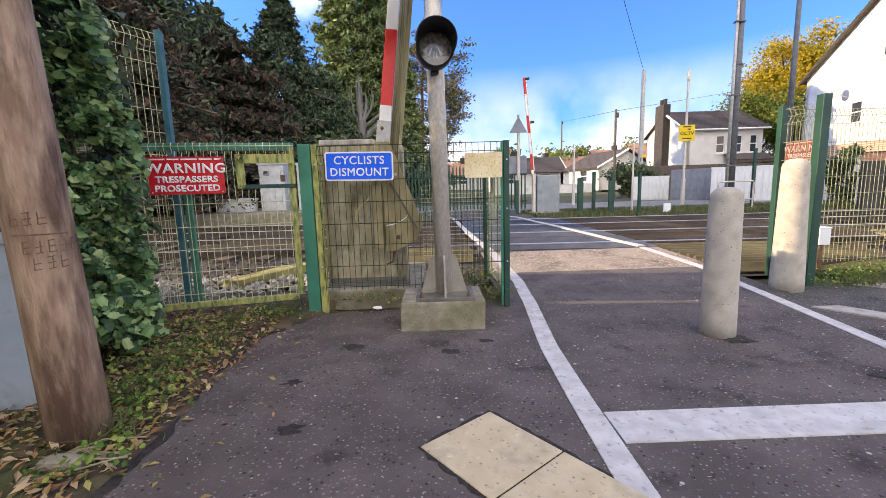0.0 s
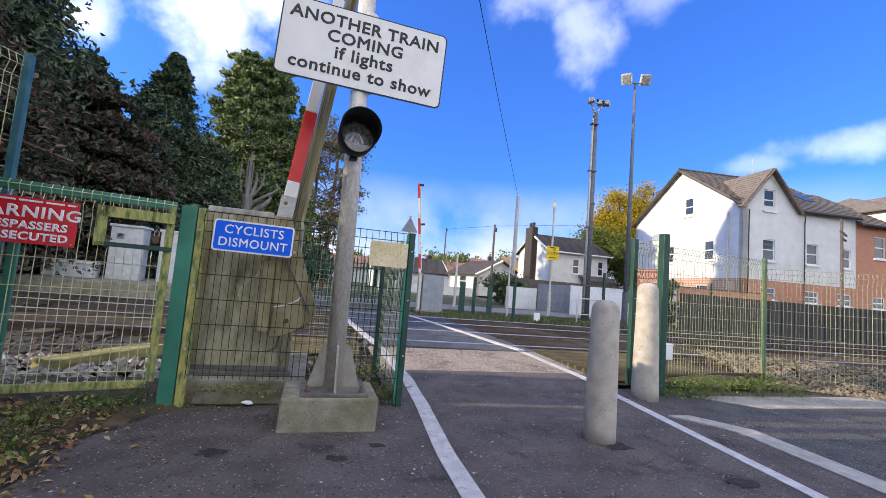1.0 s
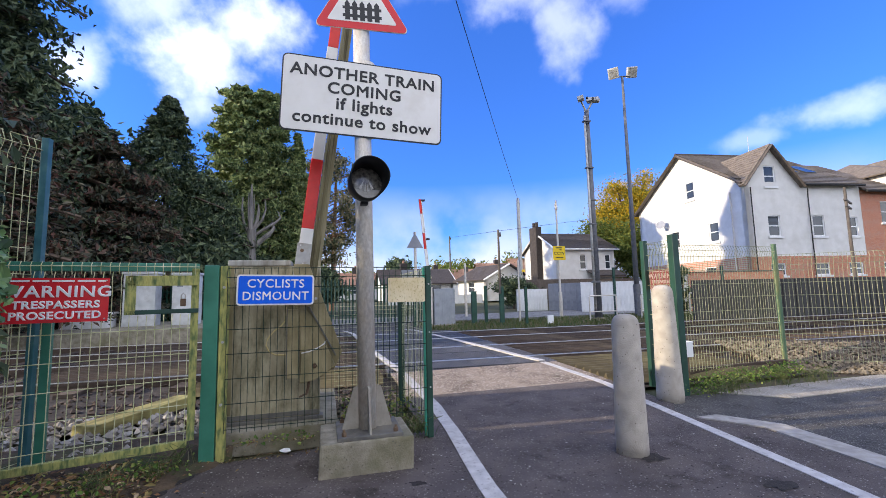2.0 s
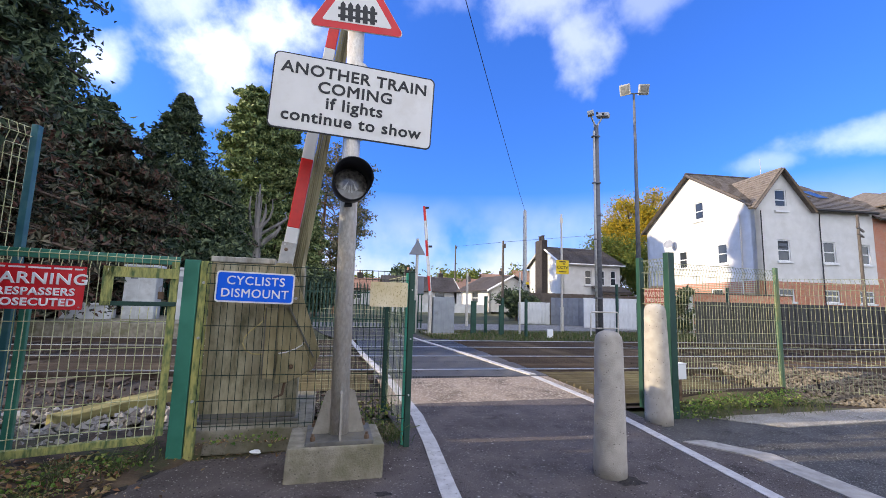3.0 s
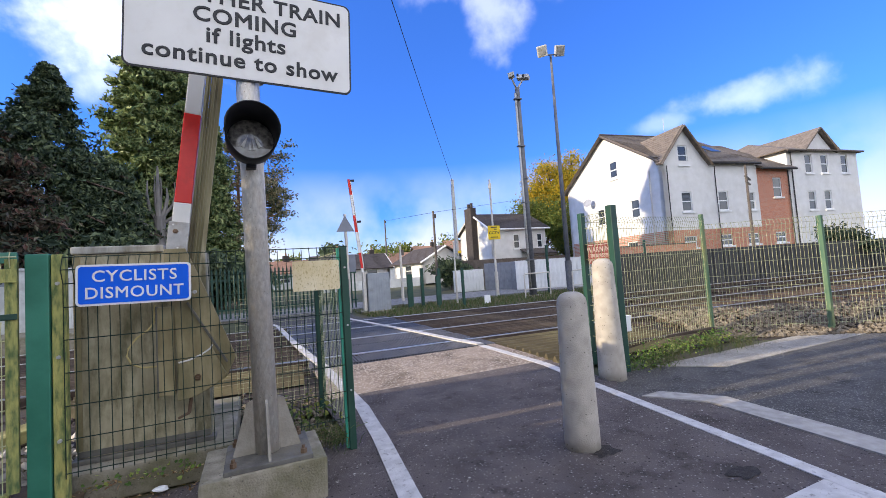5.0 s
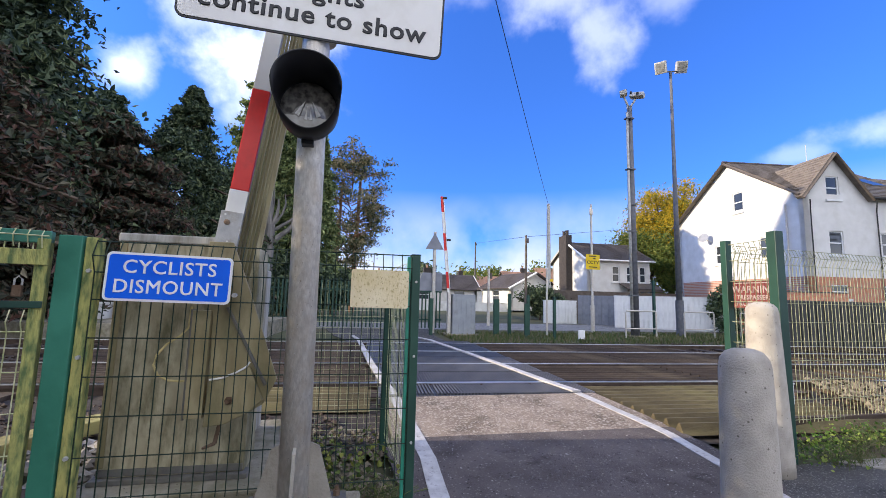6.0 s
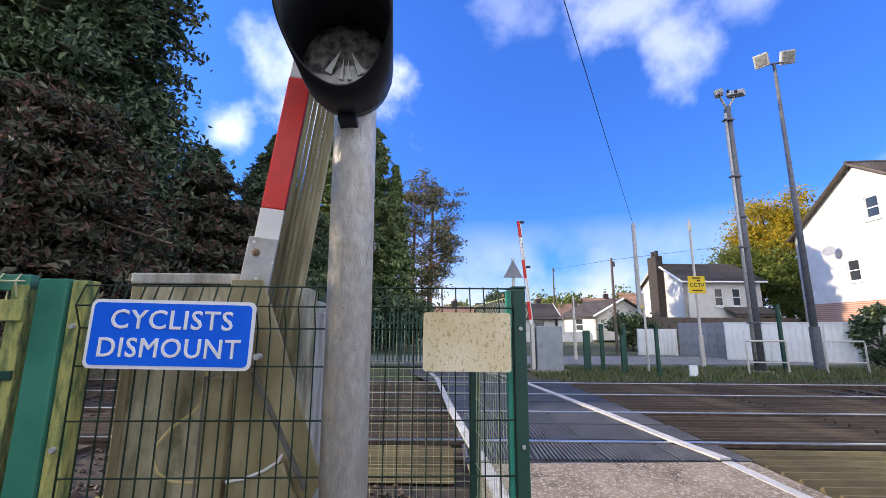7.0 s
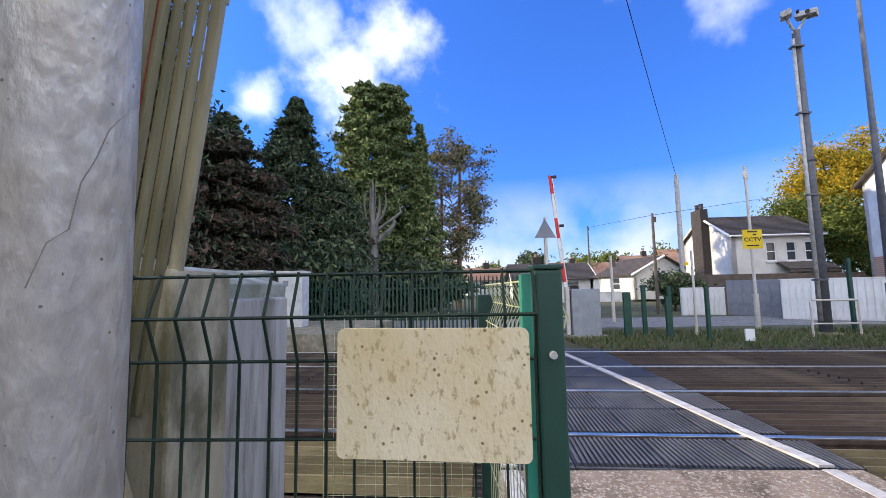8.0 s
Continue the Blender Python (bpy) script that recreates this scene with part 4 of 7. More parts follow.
for a, l0, l1, w in ((-122, 0.03, 0.095, 0.012), (-96, 0.05, 0.100, 0.006), (-82, 0.05, 0.100, 0.006), (-58, 0.03, 0.092, 0.012)):
    c, q = math.cos(radians(a)), math.sin(radians(a))
    part("reflection_strip", prism([(c * l0, q * l0 + 0.05), (c * l1 - q * w, q * l1 + c * w + 0.03), (c * l1 + q * w, q * l1 - c * w + 0.03)], -0.080, -0.0755), "lens_shard", lamp, "pale strip standing in for light reflected on the lens")
b = box(-0.03, 0.03, 0.0, 0.09, -0.158, -0.133, 0.006)
part("bracket", b, "black", lamp)


def sign(name, label, cat, x, y, z, rz=0.0, roll=0.0):
    ob = new(name)
    ob.empty_display_size = 0.1
    ob.matrix_world = at(x, y, z, rz) @ pose(0, 0, 0, 0, roll, 0)
    return tagged(ob, label, cat)


# large white sign
s1 = sign("warning_sign", "large white sign plate with black lettering and border", "sign", -0.155, 3.345, 2.945, -1.0, 2.1)
part("plate", prism(round_rect(-0.668, 0.668, -0.325, 0.325, 0.047), -0.004, 0.004), "ink_black", s1, "black edged plate")
part("face", prism(round_rect(-0.657, 0.657, -0.314, 0.314, 0.04), -0.0065, -0.0042), "sign_white", s1, "white face")
for txt, sz, z, xo in (("ANOTHER TRAIN", 0.136, 0.200, 0.0), ("COMING", 0.136, 0.067, 0.0), ("if lights", 0.142, -0.064, 0.0), ("continue to show", 0.140, -0.202, 0.0)):
    lettering("lettering", txt, sz, xo, z, -0.0078, "ink_black", s1, 1.06, bold=0.003)
for z in (0.13, -0.13):
    part("channel", box(-0.5, 0.5, 0.004, 0.026, z - 0.02, z + 0.02, 0.003), "galv", s1)

# red triangle with gate symbol
s2 = sign("triangle_sign", "red bordered triangular sign with a black gate symbol", "sign", PX - 0.03, 3.35, 3.60, -1.0, -2.0)
def tri(r, cz=0.215, n=6, cr=0.035):
    pts = []
    for k in range(3):
        a = radians(90 + 120 * k)
        cx, c2 = (r - 2 * cr) * math.cos(a), cz + (r - 2 * cr) * math.sin(a)
        pts += [(cx + cr * math.cos(a + radians(-60 + 120 * i / n)), c2 + cr * math.sin(a + radians(-60 + 120 * i / n))) for i in range(n + 1)]
    return pts
part("plate", prism(tri(0.475), -0.004, 0.004), "galv", s2)
part("border", prism(tri(0.468), -0.0065, -0.0042), "sign_red", s2, "red border")
part("face", prism(tri(0.345, cr=0.012), -0.0085, -0.0067), "sign_white", s2, "white face")
g = bmesh.new()
for k in range(5):
    x = -0.125 + 0.0625 * k
    prism([(x - 0.021, 0.055), (x + 0.021, 0.055), (x + 0.021, 0.205), (x, 0.235), (x - 0.021, 0.205)], -0.010, -0.0087, g)
for z in (0.095, 0.165):
    box(-0.165, 0.165, -0.0102, -0.0087, z - 0.013, z + 0.013, bm=g)
part("gate_symbol", g, "ink_black", s2, "black gate symbol")

# ---- mesh fence in front of the barrier ----
FY = 3.80
fence = thing("mesh_fence", "green welded mesh fence with lichened posts", "fence", 0, 0, 0)
part("post", box(-1.43, -1.318, FY - 0.03, FY + 0.05, 0.0, 1.585, 0.006), "green", fence, "dark green steel post")
part("post", box(-1.312, -1.245, FY - 0.015, FY + 0.045, 0.0, 1.58, 0.006), "lichen", fence, "post covered in yellow lichen")
part("post", box(0.447, 0.500, FY - 0.01, FY + 0.066, 0.0, 1.562, 0.006), "post_dark", fence, "dark green steel post")
part("post_cap", box(0.444, 0.503, FY - 0.013, FY + 0.069, 1.5625, 1.572, 0.003), "green_dk", fence, "moulded green post cap")
part("flange", box(0.420, 0.440, FY - 0.012, FY + 0.02, 0.02, 1.555, 0.003), "green_bright", fence, "bright green clamp strip")
for z in (0.45, 0.95, 1.40):
    part("bolt", rod((0.476, FY - 0.011, z), (0.476, FY - 0.022, z), 0.008, 0.007, 8), "galv_pale", fence)
    part("bolt", rod((-1.28, FY - 0.016, z), (-1.28, FY - 0.03, z), 0.012, 0.010, 8), "galv_pale", fence)
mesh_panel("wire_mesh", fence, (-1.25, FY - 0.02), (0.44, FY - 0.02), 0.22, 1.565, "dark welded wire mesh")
part("post", box(0.385, 0.455, 4.97, 5.04, 0.0, 1.50, 0.005), "green_dk", fence, "dark green steel post")
mesh_panel("wire_mesh", fence, (0.49, FY + 0.06), (0.42, 4.98), 0.12, 1.55, r=0.0022, material="wire_l")
mesh_panel("wire_mesh", fence, (-0.36, 5.02), (0.40, 5.0), 0.10, 1.42, pitch=0.05, rows=0.05, r=0.0016, material="wire_l", folds=False)

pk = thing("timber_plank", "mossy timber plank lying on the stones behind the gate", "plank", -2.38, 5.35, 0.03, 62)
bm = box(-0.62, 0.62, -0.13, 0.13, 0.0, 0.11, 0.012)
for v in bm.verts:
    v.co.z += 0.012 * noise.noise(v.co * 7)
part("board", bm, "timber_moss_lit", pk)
# the gate in the fence
gate = thing("mesh_gate", "closed green mesh gate with yellow lichen and a padlock opening", "gate", -1.47, FY, 0, 180 + 14)
# local x runs from the latch towards the hinges
part("stile", box(0.0, 0.055, -0.03, 0.03, 0.20, 1.56, 0.005), "lichen", gate, "stile covered in lichen")
part("stile", box(1.30, 1.36, -0.03, 0.03, 0.16, 1.56, 0.005), "lichen", gate)
part("top_rail", box(0.0, 1.36, -0.028, 0.028, 1.535, 1.60, 0.005), "green", gate, "faded green top rail")
part("bottom_rail", box(0.05, 1.36, -0.025, 0.025, 0.15, 0.205, 0.005), "lichen", gate)
for a, b, c, d in ((0.0, 0.48, 1.42, 1.50), (0.0, 0.48, 1.20, 1.235), (0.42, 0.49, 1.20, 1.50)):
    part("latch_frame", box(a, b, 0.031, 0.045, c, d, 0.003), "lichen" if c > 1.3 or a > 0.3 else "green_dk", gate)
part("padlock", box(0.09, 0.13, 0.0, 0.03, 1.255, 1.315, 0.006), "rust", gate, "rusty brass padlock")
raw("shackle", *tubes([[(0.095, 0.015, 1.31), (0.095, 0.015, 1.345), (0.11, 0.015, 1.36), (0.125, 0.015, 1.345), (0.125, 0.015, 1.31)]], 0.005, 6), "galv_pale", gate)
V, F = [], []
paths = []
for k in range(23):
    x = 0.07 + k * 0.0555
    lo = 0.2
    hi = 1.19 if x < 0.42 else 1.53
    if x < 0.42:
        paths.append([(x, 0.02, 1.50), (x, 0.02, 1.535)])
    paths.append([(x, 0.02, lo), (x, 0.02, hi - 0.12), (x, 0.05, hi - 0.06), (x, 0.02, hi)])
for z in (0.28, 0.48, 0.68, 0.88, 1.08):
    paths.append([(0.04, 0.02, z), (1.33, 0.02, z)])
for k in range(25):
    x = 0.03 + k * 0.0555
    paths.append([(x, 0.033, 1.60), (x, 0.06, 1.57), (x, 0.035, 1.51)])
paths.append([(0.0, 0.058, 1.57), (1.36, 0.058, 1.57)])
raw("wire_mesh", *tubes(paths, 0.0034), "wire_l", gate, "pale lichened wire mesh")
part("brace", box(1.00, 1.062, -0.49, -0.43, 0.0, 1.25, 0.005), "green", gate, "green brace post behind the gate")

# red warning board on the gate
def red_board(x, y, z, rz, w=0.66, h=0.335, label="red board with white warning lettering fixed to the mesh"):
    ob = sign("trespass_sign", label, "sign", x, y, z, rz, 0.4)
    part("plate", prism(round_rect(-w / 2, w / 2, -h / 2, h / 2, 0.008), -0.002, 0.002), "sign_red" if w > 0.5 else "sign_red_old", ob)
    k = h / 0.335
    wide = (w / 0.66) / k
    for t, sz, zz in (("WARNING", 0.118, 0.060), ("TRESPASSERS", 0.078, -0.037), ("PROSECUTED", 0.078, -0.117)):
        lettering("lettering", t, sz * k, 0, zz * k, -0.0035, "ink_white" if w > 0.5 else "ink_faded", ob, (1.16 if sz > 0.1 else 1.12) * wide, bold=0.003 * k)
    g = bmesh.new()
    q = -0.30
    for wd in (0.125, 0.10, 0.14, 0.115, 0.05):
        box(q * k * wide, (q + wd) * k * wide, -0.0035, -0.0022, 0.138 * k, 0.151 * k, bm=g)
        q += wd + 0.018
    part("small_print", g, "ink_white" if w > 0.5 else "ink_faded", ob)
    for sx in (-1, 1):
        for sz in (-1, 1):
            part("rivet", rod((sx * (w / 2 - 0.02), -0.002, sz * (h / 2 - 0.018)), (sx * (w / 2 - 0.02), -0.006, sz * (h / 2 - 0.018)), 0.006, 0.005, 8), "galv_pale", ob)
    return ob
red_board(-2.300, 3.525, 1.325, 12, 0.585, 0.315)

# blue sign
s3 = sign("cycle_sign", "blue sign plate with white border and lettering", "sign", -0.868, 3.722, 1.371, 0.3, 1.0)
part("plate", prism(round_rect(-0.306, 0.306, -0.128, 0.128, 0.026), -0.003, 0.003), "ink_white", s3, "white edged plate")
part("face", prism(round_rect(-0.293, 0.293, -0.115, 0.115, 0.018), -0.0052, -0.0032), "sign_blue", s3, "blue face")
lettering("lettering", "CYCLISTS", 0.100, 0.0, 0.050, -0.0066, "ink_white", s3, 1.0, bold=0.0012)
lettering("lettering", "DISMOUNT", 0.100, 0.0, -0.054, -0.0066, "ink_white", s3, 0.97, bold=0.0012)
for sx in (0.325,):
    part("bolt", rod((sx, 0.03, -0.075), (sx, -0.006, -0.075), 0.012, 0.012, 8), "galv_pale", s3)
part("channel", box(-0.28, 0.28, 0.004, 0.05, -0.02, 0.02, 0.003), "galv", s3)

# blank weathered sign
s4 = sign("blank_sign", "blank cream sign plate stained with brown dirt", "sign", 0.250, 3.712, 1.349, -4, 0.2)
part("plate", prism(round_rect(-0.168, 0.168, -0.111, 0.111, 0.012), -0.004, 0.004), "sign_tan", s4)
part("channel", box(-0.16, 0.16, 0.005, 0.04, -0.02, 0.02, 0.003), "galv", s4)

# ---- barrier machine ----
barrier = thing("barrier_machine", "algae stained steel barrier machine with raised boom", "level crossing barrier", -0.9, 4.14, 0)
part("footing", box(-0.47, 0.55, -0.22, 1.25, -0.02, 0.185, 0.015), "concrete", barrier, "mossy concrete footing")
part("cabinet", box(-0.41, 0.39, 0.0, 0.30, 0.20, 1.60, 0.012), "cabinet", barrier, "stained front cabinet")
part("lid", box(-0.425, 0.12, -0.012, 0.32, 1.603, 1.655, 0.010), "cabinet_grey", barrier, "pale lid")
part("skid", box(-0.43, 0.42, -0.05, 0.06, 0.186, 0.215, 0.005), "plate_dk", barrier)
part("hem", box(-0.405, 0.385, -0.012, -0.001, 0.222, 0.262, 0.003), "plate_dk", barrier, "dark rusted bottom hem")
part("side_fold", box(-0.412, -0.372, -0.014, -0.001, 0.27, 1.595, 0.004), "plate_olive", barrier)
part("rear_cabinet", prism([(0.02, 0.2), (0.29, 0.2), (0.29, 1.50), (0.02, 1.56)], 0.41, 1.05, bevel=0.008), "cabinet_grey", barrier, "pale grey rear cabinet")
part("rear_lid", prism([(0.0, 1.50), (0.265, 1.462), (0.272, 1.57), (0.0, 1.648)], 0.385, 1.07, bevel=0.006), "lid_grey", barrier, "sloping grey-green rear lid")
part("corner_fold", box(0.255, 0.296, 0.392, 0.408, 0.21, 1.455, 0.004), "cabinet_grey", barrier)
# dark strip filling the gap between the cabinets, standing for its shade
part("post", box(0.215, 0.275, 0.315, 0.380, 0.2, 1.44, 0.006), "plate_dk", barrier)
plate = [(0.16, 1.60), (0.29, 1.60), (0.40, 1.32), (0.585, 0.81), (0.52, 0.67), (0.40, 0.60), (0.23, 0.57), (0.21, 1.18), (0.16, 1.24)]
part("swing_plate", prism(plate, -0.255, -0.235, bevel=0.003), "plate_olive", barrier, "stained steel swing plate")
part("cover_strip", box(0.115, 0.21, -0.29, -0.232, 0.605, 1.20, 0.006), "plate_olive", barrier)
part("pocket", prism([(0.235, 0.815), (0.30, 0.825), (0.44, 0.885), (0.52, 0.70), (0.44, 0.63), (0.33, 0.575), (0.22, 0.56)], -0.30, -0.262, bevel=0.004), "plate_olive", barrier, "curved steel counterweight pocket")
# thin dark bar drawn for the dark crease in the swing plate
part("diagonal", box(-0.007, 0.007, -0.285, -0.258, -0.25, 0.25, 0.002, m=Matrix.Translation((0.41, 0, 1.0)) @ pose(0, 0, 0, 0, 28 - 56, 0)), "plate_dk", barrier, "thin dark bar drawn for a crease")
raw("pocket_rim", *tubes([[(0.235, -0.303, 0.818), (0.30, -0.305, 0.828), (0.37, -0.305, 0.855), (0.425, -0.303, 0.888), (0.44, -0.300, 0.915)]], 0.006, 6), "boom_white", barrier, "pale worn rim of the pocket")
part("strip_edge", box(0.108, 0.117, -0.294, -0.228, 0.60, 1.205, 0.002), "plate_dk", barrier, "dark edge of the cover strip")
part("bolt", lathe([(0.022, 0), (0.022, 0.012), (0.012, 0.016), (0.012, 0.04)], 6, m=Matrix.Translation((0.345, -0.30, 0.705)) @ turn_y), "rust", barrier)
part("handle", rod((0.30, -0.27, 0.57), (0.285, -0.28, 0.47), 0.012, 0.012, 8, rod((0.285, -0.28, 0.47), (0.22, -0.26, 0.44), 0.010, 0.008, 8)), "rust", barrier)
cord = [(0.10, -0.262, 1.22), (0.095, -0.266, 1.10), (0.06, -0.28, 1.055), (0.0, -0.29, 1.01), (-0.045, -0.292, 0.95), (-0.055, -0.292, 0.90), (-0.03, -0.29, 0.845), (0.02, -0.285, 0.815), (0.08, -0.28, 0.808), (0.115, -0.275, 0.81)]
raw("cord", *tubes([cord], 0.0065, 6), "cord", barrier, "yellowed loose cord")
boom_m = Matrix.Translation((0.225, -0.12, 1.56)) @ pose(0, 0, 0, 0, 7.0, 0)
part("bracket", box(-0.068, 0.062, -0.062, -0.040, -0.10, 0.24, 0.004, m=boom_m), "galv_pale", barrier, "galvanised boom bracket")
for z in (0.02, 0.17):
    for x in (-0.02, ):
        part("bolt", lathe([(0.018, 0), (0.018, 0.010), (0.010, 0.014)], 6, m=boom_m @ Matrix.Translation((x, -0.062, z)) @ turn_y), "rust", barrier)
zz = -0.05
bands = [("boom_white", 0.385), ("boom_red", 1.06), ("boom_white", 2.22), ("boom_red", 2.88), ("boom_white", 4.05), ("boom_red", 4.7), ("boom_white", 5.6)]
for c, z1 in bands:
    w = 0.056 - 0.003 * zz
    part("boom_section", box(-w, w, -0.038, 0.038, zz, z1, 0.006, m=boom_m), c, barrier, "red boom section" if "red" in c else "white boom section")
    zz = z1
for k, (x, y, w) in enumerate(((0.070, -0.020, 0.008), (0.084, 0.012, 0.007), (0.098, 0.044, 0.007), (0.110, 0.078, 0.008), (0.124, 0.112, 0.008), (0.142, 0.150, 0.016))):
    part("skirt_bar", box(x - w, x + w, y - 0.014, y + 0.014, -0.55 + 0.05 * k, 4.6 - 0.2 * k, 0.002, m=boom_m), "skirt" if k == 5 else "skirt_dk", barrier, "lichen whitened skirt bar" if k == 5 else "olive weathered skirt bar")
for z in (0.2, 0.9, 1.6, 2.3, 3.0, 3.7):
    part("skirt_clip", box(0.056, 0.156, 0.165, 0.18, z, z + 0.022, 0.003, m=boom_m), "skirt", barrier)

# ---- bollards ----
def bollard(x, y, h, r0, r1, lean_x, lean_y, label, seed):
    ob = thing("concrete_bollard", label, "bollard", x, y, 0, seed * 40, group="bollards by the footway")
    shaft = [(r0, -0.03), (r0 * 0.995, 0.10), ((r0 + r1) / 2, h * 0.5), (r1, h - 0.09)]
    dome = [(r1, h - 0.09), (r1 * 0.93, h - 0.05), (r1 * 0.72, h - 0.018), (r1 * 0.4, h - 0.003), (0.004, h)]
    bollard_piece("shaft", shaft + dome[1:], ob, lean_x, lean_y, seed)
    return ob
def bollard_piece(piece, prof, ob, lean_x, lean_y, seed):
    bm = lathe(prof, 28)
    for v in bm.verts:
        k = noise.noise(v.co * 5 + Vector((seed, 0, 0)))
        v.co.x += lean_x * v.co.z + 0.006 * k
        v.co.y += lean_y * v.co.z + 0.006 * k
    bmesh.ops.rotate(bm, matrix=Matrix.Rotation(radians(-seed * 40), 3, "Z"), verts=bm.verts)
    part(piece, bm, "bollard", ob, smooth=True)
bollard(1.925, 2.90, 1.105, 0.125, 0.108, 0.004, -0.003, "upright grey concrete bollard on the tarmac", 1)
bollard(3.47, 4.12, 1.345, 0.150, 0.118, 0.010, 0.02, "leaning pale concrete bollard beside a fence post", 2)

# ---- right-hand railway fence ----
rf = thing("boundary_fence", "green mesh railway boundary fence with steel posts", "fence", 0, 0, 0)
for x, y, h, mt, w in ((3.83, 4.28, 1.99, "green_dk", 0.045), (3.84, 4.81, 1.97, "green_dk", 0.035), (6.49, 4.97, 1.97, "green_pale", 0.026), (7.86, 4.02, 1.80, "green_pale", 0.033), (9.30, 3.05, 1.8, "green_pale", 0.033), (10.8, 2.1, 1.8, "green_pale", 0.033)):
    part("post", box(x - w, x + w, y - w, y + w, -0.02, h, 0.005), mt, rf)
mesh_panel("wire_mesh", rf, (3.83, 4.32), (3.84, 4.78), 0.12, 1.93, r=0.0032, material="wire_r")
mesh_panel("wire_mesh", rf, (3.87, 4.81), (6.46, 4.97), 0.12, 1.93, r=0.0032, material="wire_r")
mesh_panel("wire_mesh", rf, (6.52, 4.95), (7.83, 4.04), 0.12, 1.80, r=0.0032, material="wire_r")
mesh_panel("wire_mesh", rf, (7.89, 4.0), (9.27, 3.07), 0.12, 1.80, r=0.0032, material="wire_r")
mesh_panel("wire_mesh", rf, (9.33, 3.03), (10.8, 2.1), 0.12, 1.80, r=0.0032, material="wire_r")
red_board(3.872, 4.55, 1.42, -90, 0.44, 0.26, "faded red board with white warning lettering on mesh fence")
part("gravel_board", box(3.95, 6.45, 4.90, 4.96, -0.02, 0.16, 0.006), "timber", rf, "mossy timber board along the foot")
jb = thing("junction_box", "small white junction box on a short rusty stake", "junction box", 4.33, 4.70, 0)
part("stake", box(-0.02, 0.02, -0.015, 0.015, -0.02, 0.40, 0.003), "rust", jb)
part("case", box(-0.07, 0.07, -0.05, 0.05, 0.36, 0.55, 0.010), "pvc", jb, "white case")
part("case_lid", box(-0.075, 0.075, -0.055, 0.055, 0.551, 0.57, 0.006), "pvc", jb)

# ---- timber pole, cabinet and ivy ----
pole = thing("utility_pole", "brown timber utility pole with carved scratches", "utility pole", -1.895, 1.71, 0)
pole.matrix_world = pole.matrix_world @ pose(0, 0, 0, 0, -1.9, 0)
bm = bmesh.new()
prof = [(0.124, -0.05), (0.122, 0.4), (0.119, 1.0), (0.116, 2.0), (0.112, 4.0), (0.10, 11.2)]
lathe(prof, 32, bm)
part("shaft", bm, "polewood", pole, smooth=True)
sc = bmesh.new()
def onp(u, z):
    t = radians(-52) + u / 0.119
    return (0.1195 * math.cos(t), 0.1195 * math.sin(t), z)
for row, (z, marks, wd) in enumerate(((1.085, 4, 0.034), (0.965, 5, 0.030), (0.895, 3, 0.032))):
    for k in range(marks):
        u = -0.085 + 0.045 * row * 0.6 + k * (wd + 0.012)
        for q in (0.0, 0.5, 1.0)[:2 + (k + row) % 2]:
            rod(onp(u, z + 0.05 * q - 0.025), onp(u + wd * 0.8, z + 0.05 * q - 0.022), 0.0022, 0.0022, 5, sc)
        rod(onp(u + wd * 0.5 * (k % 2), z - 0.025), onp(u + wd * 0.5 * (k % 2) + 0.003, z + 0.026), 0.0022, 0.0022, 5, sc)
for u in np.linspace(-0.09, 0.08, 8):
    rod(onp(u, 1.018 - 0.04 * u), onp(u + 0.0245, 1.017 - 0.04 * u), 0.0026, 0.0026, 5, sc)
part("scratch_mark", sc, "rust", pole, "dark carved scratches")
bc = thing("street_cabinet", "pale blue-grey metal street cabinet on the footway", "cabinet", -2.56, 2.12, 0, 4)
part("body", box(-0.36, 0.26, -0.20, 0.20, 0.0, 0.95, 0.01), "blue_box", bc)
part("roof", box(-0.38, 0.28, -0.22, 0.22, 0.95, 1.0, 0.012), "blue_box", bc)

tf = thing("tall_fence", "tall blue-green mesh fence overgrown with ivy", "fence", 0, 0, 0)
part("post", box(-2.65, -2.60, 3.87, 3.93, 0, 2.62, 0.005), "teal", tf, "faded blue-green post")
part("post", box(-2.87, -2.72, 3.14, 3.26, 0, 1.50, 0.006), "green_dk", tf, "thick dark green post")
mesh_panel("wire_mesh", tf, (-3.2, 2.75), (-2.66, 3.90), 0.1, 2.6, r=0.003, material="wire_l")
mesh_panel("wire_mesh", tf, (-3.35, 0.2), (-3.21, 2.72), 0.1, 2.6, r=0.003, material="wire_l")
part("post", box(-3.24, -3.17, 2.70, 2.77, 0, 2.62, 0.005), "teal", tf)

# ---- planting near the footway ----
n = 23000
t = rng.uniform(0, 1, n)
cx = -3.15 + 0.62 * t ** 1.0
cy = 0.9 + 2.35 * t
hgt = rng.uniform(0.02, 1, n) ** 0.8
top = 3.0 - 0.35 * np.sin(t * 9) - 0.9 * np.clip(t - 0.72, 0, 1) / 0.28
z = hgt * top
bulge = 0.34 + 0.14 * np.sin(t * 17 + z * 4) + 0.10 * np.sin(z * 6.3) - 0.12 * np.clip(0.5 - z, 0, 1)
dep = (bulge + 0.09 * np.sin(t * 41 + z * 13) + 0.06 * np.sin(z * 23 - t * 30)) * rng.uniform(0.2, 1.0, n) ** 0.5
pts = np.stack([cx + dep * 0.97, cy - dep * 0.25, z + 0.05], 1)
